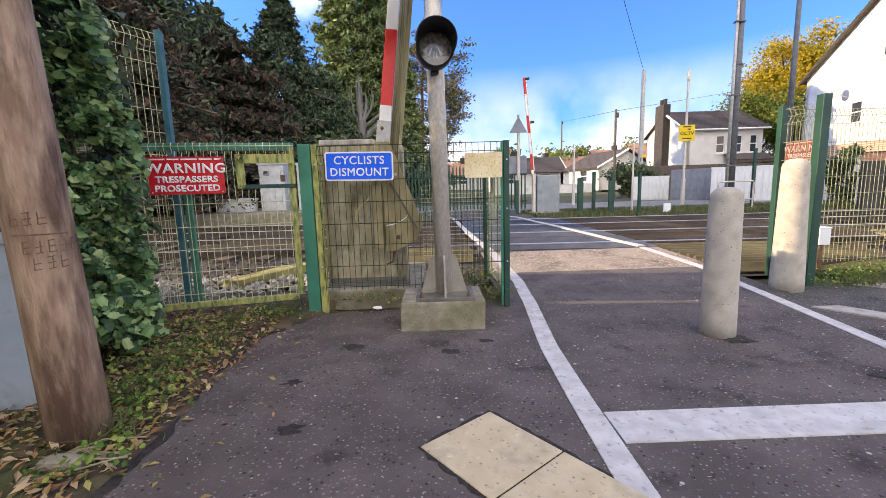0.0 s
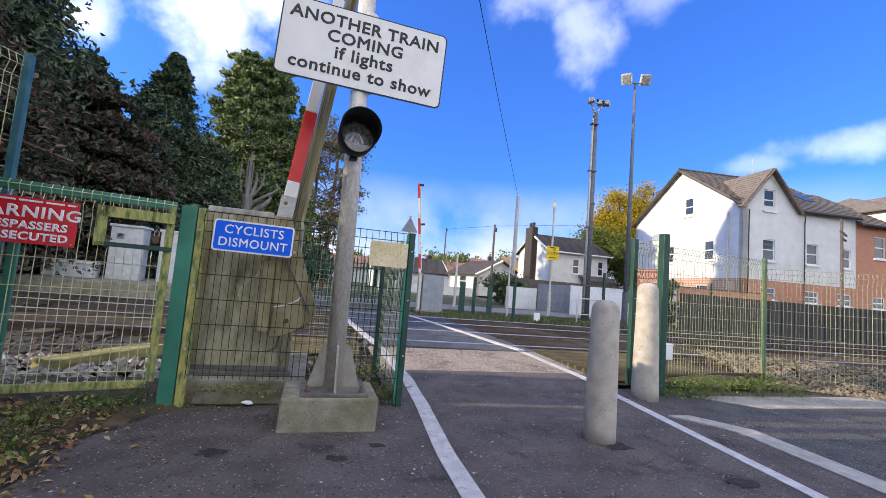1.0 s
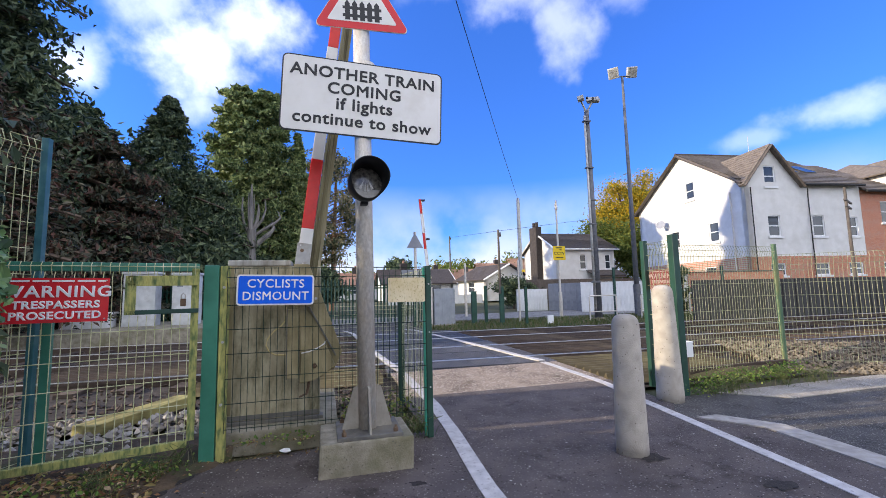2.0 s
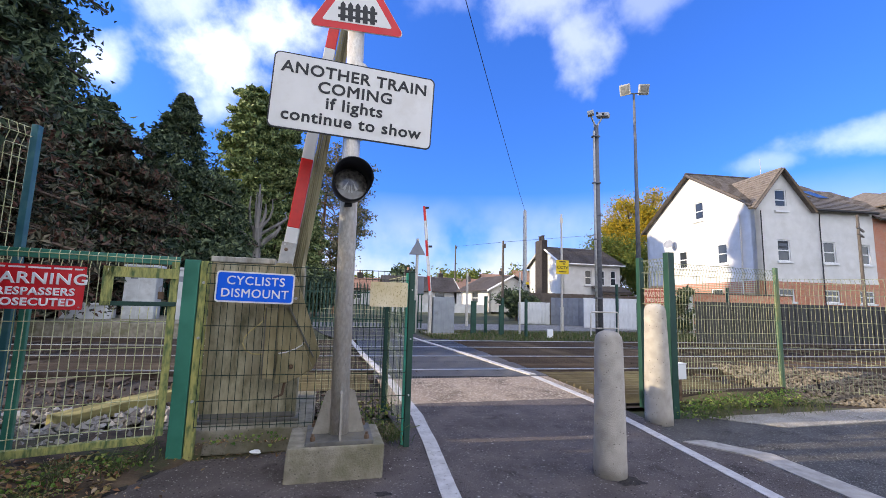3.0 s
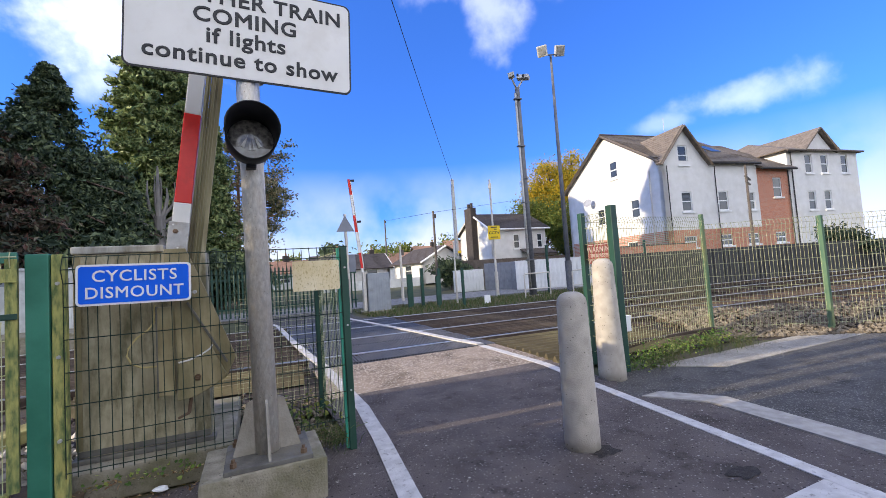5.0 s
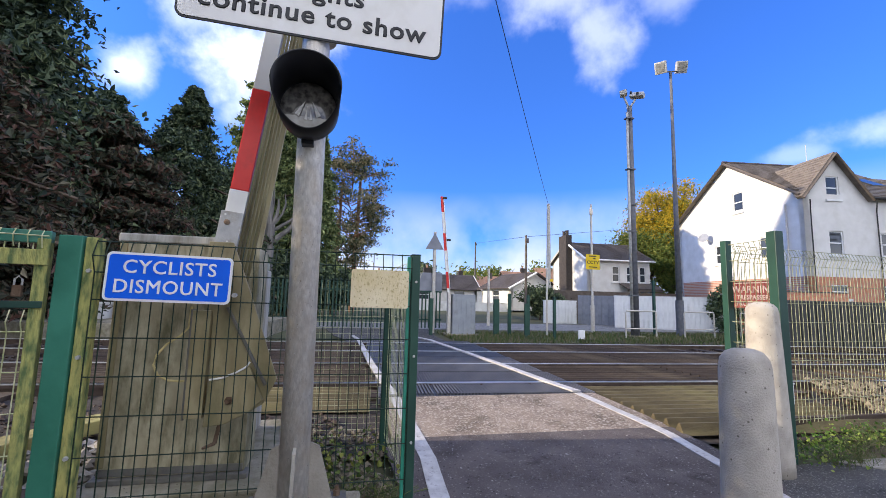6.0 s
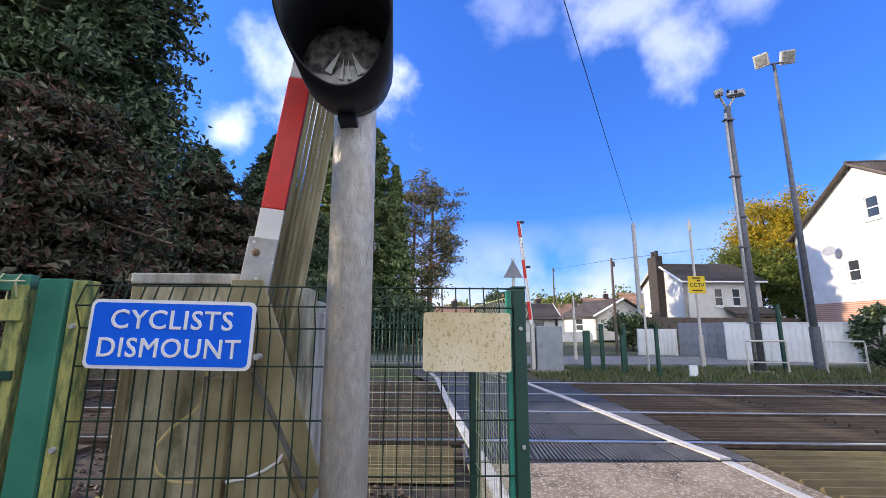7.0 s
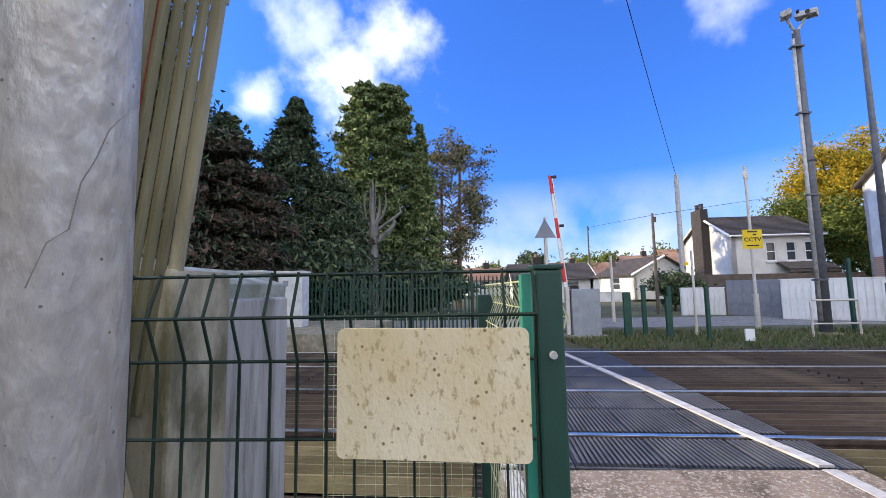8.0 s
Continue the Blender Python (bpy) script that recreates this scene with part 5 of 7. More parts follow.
gap = np.sin(pts[:, 1] * 13 + 2.1 * np.sin(pts[:, 2] * 7)) + np.sin(pts[:, 2] * 15 + 1.7 * np.sin(pts[:, 1] * 9)) + 0.8 * np.sin(pts[:, 1] * 29 - pts[:, 2] * 23)
keep = (gap < 1.0) | (dep < 0.16)
keep &= ~((pts[:, 0] > -2.36) & (pts[:, 1] > 2.95) & (rng.uniform(0, 1, n) < 0.75))
keep &= ~((np.hypot(pts[:, 0] + 1.90, pts[:, 1] - 1.71) < 0.16))
keep &= ~((pts[:, 0] > -2.65) & (pts[:, 1] < 2.0) & (pts[:, 2] < 0.95))
lim = -0.25 - np.where(pts[:, 2] > 1.75, 0.69, 0.655) * (pts[:, 1] + 0.17)
keep &= pts[:, 0] < lim + rng.normal(0, 0.02, n)
pts = pts[keep]
ivy = thing("ivy_mass", "dense green ivy climbing over the tall fence", "ivy", -2.9, 2.2, 0)
ivy.matrix_world = Matrix()
out = np.tile(np.array([[0.8, -0.35, 0.6]]), (len(pts), 1))
leaf_cloud("leaves", pts, 0.024 + 0.036 * rng.uniform(0, 1, len(pts)) ** 1.5, "ivy", ivy, "glossy ivy leaves", fold=0.3, shape="lobed", outward=out)
# inner mass of stems and leaves, the leaves darkened to stand for inner shade
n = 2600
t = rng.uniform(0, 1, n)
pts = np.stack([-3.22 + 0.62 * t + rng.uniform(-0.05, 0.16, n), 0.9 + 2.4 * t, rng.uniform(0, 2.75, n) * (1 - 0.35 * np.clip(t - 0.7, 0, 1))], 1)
leaf_cloud("inner_leaves", pts, rng.uniform(0.04, 0.075, n), "conifer", ivy, "inner leaves in a dark tone for shade", outward=np.tile(np.array([[0.9, -0.3, 0.1]]), (n, 1)))
st = []
for k in range(26):
    t = random.random()
    x, y = -3.1 + 0.62 * t, 0.95 + 2.3 * t
    p = [(x - 0.06, y, 0.0)]
    for q in range(7):
        p.append((p[-1][0] + random.uniform(-0.05, 0.04), p[-1][1] + random.uniform(-0.1, 0.1), p[-1][2] + 0.36))
    st.append(p)
raw("stem_network", *tubes(st, 0.009, 5), "bark", ivy)
# unseen tall hedge, added along the boundary to shade the footway
hedge = thing("shade_hedge", "unseen tall evergreen hedge added to shade the footway", "hedge")
n = 34000
y = rng.uniform(-26, 2.7, n)
hh = 3.5 + 0.35 * np.sin(y * 1.7) + 0.3 * np.sin(y * 0.6 + 1)
z = rng.uniform(0, 1, n) * hh
pts = np.stack([-3.75 + rng.uniform(-0.35, 0.35, n) + np.clip(-y - 2, 0, 30) * -0.03, y, z], 1)
leaf_cloud("leaves", pts, rng.uniform(0.11, 0.19, n), "conifer", hedge)
# unseen nearer clump added beyond the gate: uneven tops, narrow gaps shape sun streaks
n = 30000
cl_x, cl_y, cl_z = -5.6 + rng.uniform(-0.25, 0.25, n), rng.uniform(2.3, 5.05, n), rng.uniform(0, 4.4, n)
along = cl_y + (cl_x + 5.6) * math.tan(radians(SUN_AZ))
sun_gaps = (along > 4.60) & (cl_z > 3.05)
for mid, w, low, high in ((4.42, 0.09, 2.95, 9), (4.02, 0.085, 2.8, 9), (3.74, 0.05, 2.75, 3.4), (4.22, 0.03, 3.1, 3.6), (4.46, 0.045, 1.9, 3.0), (4.11, 0.035, 2.2, 2.5)):
    sun_gaps |= (np.abs(along - mid) < w + 0.05) & (cl_z > low) & (cl_z < high)
pts = np.stack([cl_x, cl_y, cl_z], 1)[~sun_gaps]
leaf_cloud("leaves", pts, rng.uniform(0.04, 0.07, len(pts)), "conifer", hedge)
stemp = [[(-3.75, -25 + k * 0.9, 0), (-3.72 + random.uniform(-.1, .1), -25 + k * 0.9, 2.6)] for k in range(31)]
raw("stem_network", *tubes(stemp, 0.04, 6), "bark", hedge)

def scatter_leaves(name, label, n, fx, fy, size, material, zoff=0.012, up=3.0, category="leaves", shape="quad"):
    pts = []
    while len(pts) < n:
        x, y = fx(), fy()
        pts.append((x, y, ground_z(x, y) + zoff * random.uniform(0.6, 1.8)))
    ob = leaf_cloud(name, pts, rng.uniform(size[0], size[1], n), material, None, "", up=up, fold=0.25, shape=shape)
    return tagged(ob, label, category, kind="stuff")
def ground_z(x, y):
    e = left_edge(y) + 0.10
    if x > e:
        return rise(x, y)
    return 0.01 + 0.07 * min(1, (e - x) / 0.6) + 0.02 * noise.noise(Vector((x * 4, y * 4, 0)))
scatter_leaves("leaf_litter", "brown fallen leaves on the soil bank", 3300, lambda: random.uniform(-2.7, -1.58), lambda: random.uniform(0.6, 3.75), (0.010, 0.038), "litter", 0.016)
scatter_leaves("leaf_litter", "scattered fallen leaves at the tarmac edge", 100, lambda: -1.45 + random.gauss(0, 0.22), lambda: random.uniform(0.9, 3.6), (0.012, 0.030), "litter", 0.006)
scatter_leaves("pale_chips", "pale chips and crumbs strewn on the tarmac", 520, lambda: random.uniform(-1.5, 3.0), lambda: random.uniform(0.4, 4.6), (0.004, 0.011), "speck", 0.005)
def weeds(name, label, spots, material, n=60, spread=0.10, size=(0.008, 0.024), h=0.10, blades=False):
    for k, (x, y) in enumerate(spots):
        ob = thing(name, label, "weeds", x, y, ground_z(x, y), group="weeds at the paving edge")
        if blades:
            pth = []
            for i in range(n):
                a, r = random.uniform(0, 6.28), abs(random.gauss(0, spread))
                q = Vector((r * math.cos(a), r * math.sin(a), 0))
                l = h * random.uniform(0.5, 1.3)
                pth.append([q, q + Vector((random.gauss(0, .03), random.gauss(0, .03), l * .6)), q + Vector((random.gauss(0, .07), random.gauss(0, .07), l))])
            raw("blades", *tubes(pth, 0.0022, 3), material, ob)
        else:
            p = [(random.gauss(0, spread), random.gauss(0, spread), random.uniform(0.01, h)) for i in range(n)]
            leaf_cloud("leaves", p, rng.uniform(size[0], size[1], n), material, ob, up=1.0, shape="lobed")
weeds("weed_clump", "low green weeds growing from leaf litter", [(-1.66, 1.62), (-1.72, 1.85), (-1.78, 2.05), (-1.84, 2.25), (-1.9, 2.5), (-1.7, 1.45), (-2.1, 2.6), (-1.86, 2.75), (-2.3, 2.9), (-1.95, 1.95), (-2.0, 2.05), (-2.15, 2.4), (-1.9, 2.25), (-2.05, 2.85), (-1.95, 3.15), (-1.75, 3.42), (-1.62, 3.55), (-2.25, 3.2)], "weed")
weeds("grass_tuft", "small tuft of green grass at the paving edge", [(-1.75, 1.7), (-1.9, 2.1), (-2.0, 2.45), (-1.85, 2.9), (-1.55, 3.66), (-1.65, 3.5), (-1.9, 3.3), (0.36, 3.86), (0.30, 3.95), (0.15, 3.9), (0.40, 3.9)], "grass", 34, 0.07, h=0.13, blades=True)
weeds("weed_clump", "low leafy weeds along the fence foot", [(3.95 + 0.19 * k + random.uniform(-.05, .05), 4.25 + 0.03 * k + random.uniform(-.1, .15)) for k in range(13)], "weed", 90, 0.11, (0.008, 0.026), 0.15)
weeds("grass_tuft", "tuft of rough grass along the fence foot", [(3.9 + 0.25 * k, 4.2 + random.uniform(-.1, .3)) for k in range(10)], "grass", 40, 0.09, h=0.16, blades=True)
weeds("weed_clump", "straggling weeds behind the mesh fence", [(-0.1, 4.15), (0.1, 4.25), (0.25, 4.35), (0.3, 4.7), (0.0, 4.6), (-0.15, 4.4)], "leaf_green", 50, 0.12, (0.012, 0.03), 0.2)
tw = thing("twigs", "dry fallen twigs at the foot of the pole", "twigs", -1.78, 1.5, 0.03)
raw("twig", *tubes([[(-0.2 + random.uniform(-.1, .1), random.uniform(-.15, .1), 0.02), (random.uniform(-.05, .1), random.uniform(-.1, .15), 0.05), (random.uniform(.1, .25), random.uniform(-.1, .25), 0.02)] for k in range(9)], 0.004, 5), "twig", tw)
part("stake", rod((-0.12, -0.22, -0.02), (-0.12, -0.22, 0.14), 0.016, 0.016, 8, rod((-0.12, -0.22, 0.14), (-0.12, -0.22, 0.155), 0.024, 0.022, 8)), "rust", tw)
part("broken_stone", box(-0.10, 0.07, -0.05, 0.03, 0.0, 0.06, 0.02), "concrete", tw)

pp = thing("crumpled_paper", "crumpled white scrap of paper by the fence foot", "litter", -0.78, 3.80, 0.02)
bm = bmesh.new()
bmesh.ops.create_icosphere(bm, subdivisions=2, radius=0.032)
for v in bm.verts:
    v.co = Vector((v.co.x * 1.5, v.co.y, v.co.z * 0.45)) * (1 + 0.5 * noise.noise(v.co * 40)) + Vector((0, 0, 0.012))
part("sheet", bm, "ink_white", pp)
weeds("weed_clump", "small leafy weeds at the fence foot", [(-1.05, 3.9), (-0.9, 3.88), (-0.6, 3.9)], "weed", 40, 0.08, (0.008, 0.022), 0.08)
scatter_leaves("leaf_litter", "brown fallen leaves along the mesh fence foot", 220, lambda: random.uniform(-1.4, -0.5), lambda: random.uniform(3.72, 4.0), (0.008, 0.022), "litter", 0.012)

for x, y, r in ((-0.85, 2.86, 0.07), (-0.12, 2.72, 0.06), (1.98, 2.74, 0.10), (2.42, 2.1, 0.09), (-0.95, 1.78, 0.06), (0.15, 2.9, 0.05), (-1.1, 2.3, 0.05), (2.2, 1.2, 0.10)):
    bm = bmesh.new()
    ring = []
    for k in range(26):
        q = r * (0.75 + 0.55 * noise.noise(Vector((x * 7 + 1.6 * math.cos(k * 0.2417), y * 7 + 1.6 * math.sin(k * 0.2417), 0))))
        ring.append(bm.verts.new((x + 1.5 * q * math.cos(k * 0.2417), y + q * math.sin(k * 0.2417), rise(x, y) + 0.004)))
    bm.faces.new(ring)
    tagged(part("tarmac_patch", bm, "tar"), "small dark crumbling pit in the tarmac", "patch", group="tarmac pits", kind="structure")

# loose stones
n = 1500
x, y = rng.uniform(-5.5, -1.3, n), rng.uniform(4.05, 5.4, n)
stones("ballast_stones", np.stack([x, y, 0.02 + rng.uniform(0, 0.05, n)], 1), rng.uniform(0.025, 0.06, n), "stone", "loose grey ballast stones behind the gate", "stones")
n = 500
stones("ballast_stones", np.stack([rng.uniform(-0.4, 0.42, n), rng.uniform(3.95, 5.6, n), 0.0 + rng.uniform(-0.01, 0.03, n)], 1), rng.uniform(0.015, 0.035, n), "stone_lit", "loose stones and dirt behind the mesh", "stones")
n = 8500
u, v = rng.uniform(0, 1, n), rng.uniform(0, 1, n) ** 1.2
x = 6.3 + u * 7
y = 5.15 - (x - 6.3) * 0.66 + v * 1.25 - 0.30
zb = np.clip(v, 0, 1) * 0.34
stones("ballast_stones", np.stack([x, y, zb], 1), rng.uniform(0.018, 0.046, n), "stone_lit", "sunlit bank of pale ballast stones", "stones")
bm = bmesh.new()
for a in (0,):
    f = [bm.verts.new(p) for p in ((6.2, 4.75, -0.05), (13.6, -0.1, -0.05), (14.4, 1.1, 0.33), (7.0, 6.05, 0.33), (7.6, 6.9, -0.05), (15, 2.0, -0.05))]
    bm.faces.new((f[0], f[1], f[2], f[3])); bm.faces.new((f[3], f[2], f[5], f[4]))
tagged(part("stone_bank", bm, "ballast"), "low bank of ballast beside the track", "bank", kind="structure")
n = 9000
x = rng.uniform(-9, 15, n)
y = rng.uniform(5.0, 13.8, n)
sel = ~((x > 0.0) & (x < 3.7))
x, y = x[sel], y[sel]
stones("ballast_stones", np.stack([x, y, np.full(len(x), -0.0)], 1), rng.uniform(0.02, 0.05, len(x)), "rail", "dark brown ballast stones round the rails", "stones")

# ---- trees ----
def conifer(name, label, x, y, h, r, material, n=9000, leaf=0.26, base=0.06, power=1.0, trunk="bark", clump=1.0, seed=0, droop=0.3, cat="tree", tiers=0, topw=0.0):
    """A trunk with limbs and a crown of many small sprays gathered into branch clumps."""
    ob = thing(name, label, cat, x, y, -0.05)
    rs = np.random.default_rng(seed + 11)
    n, leaf = int(n * 3.0), leaf * 0.55
    part("trunk", rod((0, 0, 0), (0, 0, h * 0.97), 0.02 * h + 0.05, 0.03, 9), trunk, ob)
    nb = max(60, int(n / 70))
    zz = rs.uniform(base, 0.99, nb)
    if tiers:
        zz = np.clip((np.round(zz * tiers) + rs.normal(0, 0.12, nb)) / tiers, base, 0.99)
    prof = topw + (1 - topw) * (1 - zz) ** power
    prof *= np.clip((zz - base + 0.06) / 0.12, 0.4, 1)
    rr = r * prof * rs.choice([0.55, 0.8, 1.0, 1.0, 1.18, 1.35], nb) * rs.uniform(0.85, 1.1, nb) + 0.12
    aa = rs.uniform(0, 2 * np.pi, nb)
    limbs = []
    P = []
    per = int(n / nb)
    for k in range(nb):
        z0 = zz[k] * h
        tip = np.array([rr[k] * np.cos(aa[k]), rr[k] * np.sin(aa[k]), z0 - droop * rr[k] * 0.5])
        root = np.array([0, 0, min(z0 + 0.1 * rr[k], h * 0.96)])
        if k % 3 == 0:
            limbs.append([tuple(root), tuple((root + tip) / 2 + np.array([0, 0, 0.08 * rr[k]])), tuple(tip)])
        s = rs.uniform(0.25, 1.0, per) ** 0.6
        c = root[None] * (1 - s[:, None]) + tip[None] * s[:, None]
        c[:, 2] += 0.12 * rr[k] * np.sin(s * np.pi)
        wd = clump * (0.10 * rr[k] + 0.07 + 0.17 * (1 - zz[k])) * (1.15 - 0.6 * s)[:, None]
        c = c + rs.normal(0, 1, (per, 3)) * wd * np.array([1, 1, 0.55])
        P.append(c)
    P = np.concatenate(P)
    P[:, 2] = np.clip(P[:, 2], 0.15, h * 1.02)
    raw("branching", *tubes(limbs, 0.03 + 0.002 * h, 4), trunk, ob)
    leaf_cloud("crown", P, rs.uniform(leaf * 0.6, leaf * 1.25, len(P)), material, ob, up=0.2)
    return ob
def broadleaf(name, label, x, y, h, r, material, n=9000, leaf=0.2, seed=0, zc=0.62, rz=0.4, trunk="bark", clumps=46, z0=-0.05):
    ob = thing(name, label, "tree", x, y, z0)
    rs = np.random.default_rng(seed + 5)
    part("trunk", rod((0, 0, 0), (0.02 * h, 0, h * 0.6), 0.028 * h, 0.012 * h, 9), trunk, ob)
    d = rs.normal(size=(clumps, 3)); d /= np.linalg.norm(d, axis=1)[:, None]
    c = d * np.array([r, r, h * rz]) * rs.uniform(0.45, 1.0, (clumps, 1)) + np.array([0, 0, h * zc])
    c[:, 2] = np.clip(c[:, 2], 0.12 * h, h * 0.97)
    limbs = [[(0, 0, h * 0.3), tuple(q * np.array([0.5, 0.5, 0.75])), tuple(q)] for q in c[::2]]
    raw("branching", *tubes(limbs, 0.02 + 0.004 * h, 4), trunk, ob)
    per = n // clumps
    P = np.concatenate([q + rs.normal(0, 1, (per, 3)) * np.array([0.20, 0.20, 0.15]) * r * rs.uniform(0.6, 1.2) for q in c])
    leaf_cloud("crown", P, rs.uniform(leaf * 0.6, leaf * 1.3, len(P)), material, ob, up=0.4)
    return ob
# great conifers beyond the tracks
conifer("cypress_tree", "tall green cypress with two blunt tops", -6.6, 33.5, 16.8, 2.9, "cypress", 11000, 0.34, 0.10, 0.7, seed=1, droop=-0.9, topw=0.18)
conifer("cypress_tree", "tall green cypress with a blunt top", -4.6, 34.2, 17.2, 2.6, "cypress", 10000, 0.32, 0.10, 0.7, seed=2, droop=-0.9, topw=0.2)
conifer("spruce_tree", "narrow dark green spruce", -2.5, 34.0, 14.2, 2.1, "cypress", 8000, 0.28, 0.08, 0.9, seed=3)
conifer("spruce_tree", "dark pointed spruce rising over other trees", -9.0, 26.5, 13.0, 4.8, "conifer", 11000, 0.26, 0.06, 0.9, seed=4)
conifer("spruce_tree", "dark spreading spruce beyond the railway", -12.3, 25.0, 11.5, 3.8, "conifer", 8000, 0.32, 0.04, 0.7, seed=5)
conifer("spruce_tree", "dark bushy conifer beyond the railway", -7.0, 27.0, 8.4, 2.6, "conifer", 7000, 0.30, 0.03, 0.5, seed=6)
conifer("fir_tree", "very tall dark green fir", -12.6, 17.5, 19.5, 3.8, "conifer", 16000, 0.30, 0.10, 0.55, seed=7, topw=0.15)
conifer("fir_tree", "very tall dark green fir", -17.0, 16.0, 18.0, 4.4, "conifer", 12000, 0.34, 0.08, 0.6, seed=8, topw=0.1)
conifer("cedar_tree", "broad russet tinted cedar with layered branches", -11.3, 14.2, 8.6, 4.0, "conifer_red", 14000, 0.24, 0.05, 0.45, seed=9, droop=0.1, clump=0.7, tiers=9)
conifer("cedar_tree", "broad dark russet cedar with layered branches", -14.6, 20.5, 12.5, 4.6, "conifer_red", 12000, 0.28, 0.05, 0.45, seed=10, droop=0.1, clump=0.7, tiers=11)
conifer("cedar_tree", "broad dark cedar by the railway", -9.2, 19.5, 8.2, 3.2, "conifer_red", 9000, 0.26, 0.04, 0.5, seed=12, droop=0.1, clump=0.7, tiers=8)
# hidden fir, placed so that its shadow falls on the white house gable
conifer("fir_tree", "hidden tall fir added to shade the white house gable", -22.0, 25.4, 23.5, 4.6, "conifer", 12000, 0.40, 0.05, 0.7, seed=13)
conifer("cedar_tree", "dark spreading cedar beside the railway", -16.5, 15.5, 11.0, 4.2, "conifer_red", 9000, 0.30, 0.04, 0.5, seed=14)
# open-crowned pine
pine = thing("pine_tree", "open crowned scots pine with reddish trunk", "tree", 0.2, 37.0, 0)
rs = np.random.default_rng(31)
part("trunk", rod((0, 0, 0), (0.3, 0, 11.5), 0.26, 0.10, 10), "bark_red", pine)
part("trunk", rod((-1.5, 0.5, 0), (-1.2, 0.5, 10.5), 0.22, 0.09, 10), "bark_red", pine)
P, limbs = [], []
for k in range(64):
    zz_ = rs.uniform(3.2, 13.4)
    a = rs.uniform(0, 6.28)
    rr = (3.1 - 0.12 * abs(zz_ - 7)) * rs.uniform(0.35, 1.0) * (1.0 if zz_ < 11.5 else 0.55)
    tip = np.array([rr * math.cos(a) - 0.5, rr * math.sin(a), zz_ + 0.3])
    limbs.append([(-0.4, 0, zz_ - 0.6), tuple(tip * 0.5 + np.array([-0.2, 0, (zz_ - 0.4) * 0.5])), tuple(tip)])
    for q in range(3):
        P.append(tip + rs.normal(0, 1, 3) * 0.45 + rs.normal(0, 1, (60, 3)) * np.array([0.34, 0.34, 0.17]))
raw("branching", *tubes(limbs, 0.045, 5), "bark_red", pine)
P = np.concatenate(P)
leaf_cloud("crown", P, rs.uniform(0.09, 0.17, len(P)), "pine", pine, up=0.5)
# dead pollarded trunk
dead = thing("dead_tree", "bleached dead pollarded tree trunk", "tree", -4.75, 27.5, 0)
part("trunk", rod((0, 0, 0), (0.05, 0, 5.4), 0.36, 0.26, 10), "dead", dead)
for a, r1, z1, z2, th in ((165, 0.9, 4.9, 5.6, 0.15), (172, 1.35, 5.3, 6.6, 0.10), (150, 0.6, 5.8, 7.4, 0.09), (95, 0.12, 6.3, 8.2, 0.12), (30, 0.45, 5.9, 7.0, 0.11), (12, 1.25, 5.1, 5.9, 0.14), (5, 1.6, 5.8, 6.5, 0.08), (-10, 0.8, 6.0, 7.3, 0.07), (120, 0.35, 6.0, 7.7, 0.07), (60, 0.25, 6.2, 7.6, 0.06)):
    x, y = r1 * math.cos(radians(a)), r1 * math.sin(radians(a)) * 0.4
    b = rod((0, 0, z1 - 0.9), (x * 0.8, y * 0.8, z1), th * 1.3, th, 7)
    rod((x * 0.8, y * 0.8, z1 - 0.04), (x * 1.05, y, (z1 + z2) / 2), th, th * 0.75, 7, b)
    rod((x * 1.05, y, (z1 + z2) / 2 - 0.03), (x * 0.97, y, z2), th * 0.75, th * 0.35, 7, b)
    part("limb", b, "dead", dead)
# dark understorey
for k, (x, y, h, r) in enumerate(((-6.5, 22.5, 4.2, 2.6), (-9.5, 23.0, 5.0, 2.8), (-13, 22, 5.5, 3), (-3.8, 30, 4.0, 2.4), (-7.5, 29.5, 5.5, 2.8), (-18, 14.5, 6.0, 3.4), (-13.5, 14.0, 4.2, 2.6), (-1.2, 33, 3.4, 2.2))):
    broadleaf("evergreen_shrub", "dense dark evergreen shrub under the trees", x, y, h, r, "conifer", 4200, 0.24, 40 + k, 0.5, 0.42, clumps=30)
# trees behind the houses
broadleaf("autumn_tree", "golden yellow autumn tree behind the white house", 33.6, 40.5, 14.6, 4.1, "autumn", 26000, 0.16, 1, 0.66, 0.34)
broadleaf("green_tree", "leafy green tree turning yellow beside the house", 29.6, 39.5, 9.8, 3.4, "leaf_green", 24000, 0.155, 2, 0.55, 0.42)
broadleaf("green_tree", "leafy green tree turning yellow beside the house", 31.6, 36.2, 7.4, 2.3, "leaf_green", 12000, 0.14, 12, 0.5, 0.45)
broadleaf("green_tree", "round green tree behind the roofs", 62.0, 50.0, 19.0, 3.0, "leaf_green", 4000, 0.4, 3, 0.75, 0.24)
for k, (x, y, h, r) in enumerate(((14, 82, 8.5, 4), (26, 90, 9, 6), (36, 95, 8.5, 6), (46, 96, 9, 7), (6, 85, 6, 4))):
    broadleaf("distant_tree", "distant rounded tree beyond the roofs", x, y, h, r, "leaf_green" if k else "conifer", 2200, 0.5, 60 + k, 0.55, 0.42, clumps=24)
broadleaf("hedge_shrub", "clipped dark green garden shrub by the wall", 13.6, 30.0, 2.9, 1.5, "conifer", 3000, 0.14, 71, 0.5, 0.45, clumps=24)
broadleaf("hedge_shrub", "dark green climber on the wall end", 18.9, 19.3, 2.5, 0.8, "conifer", 2600, 0.12, 72, 0.5, 0.45, clumps=20)
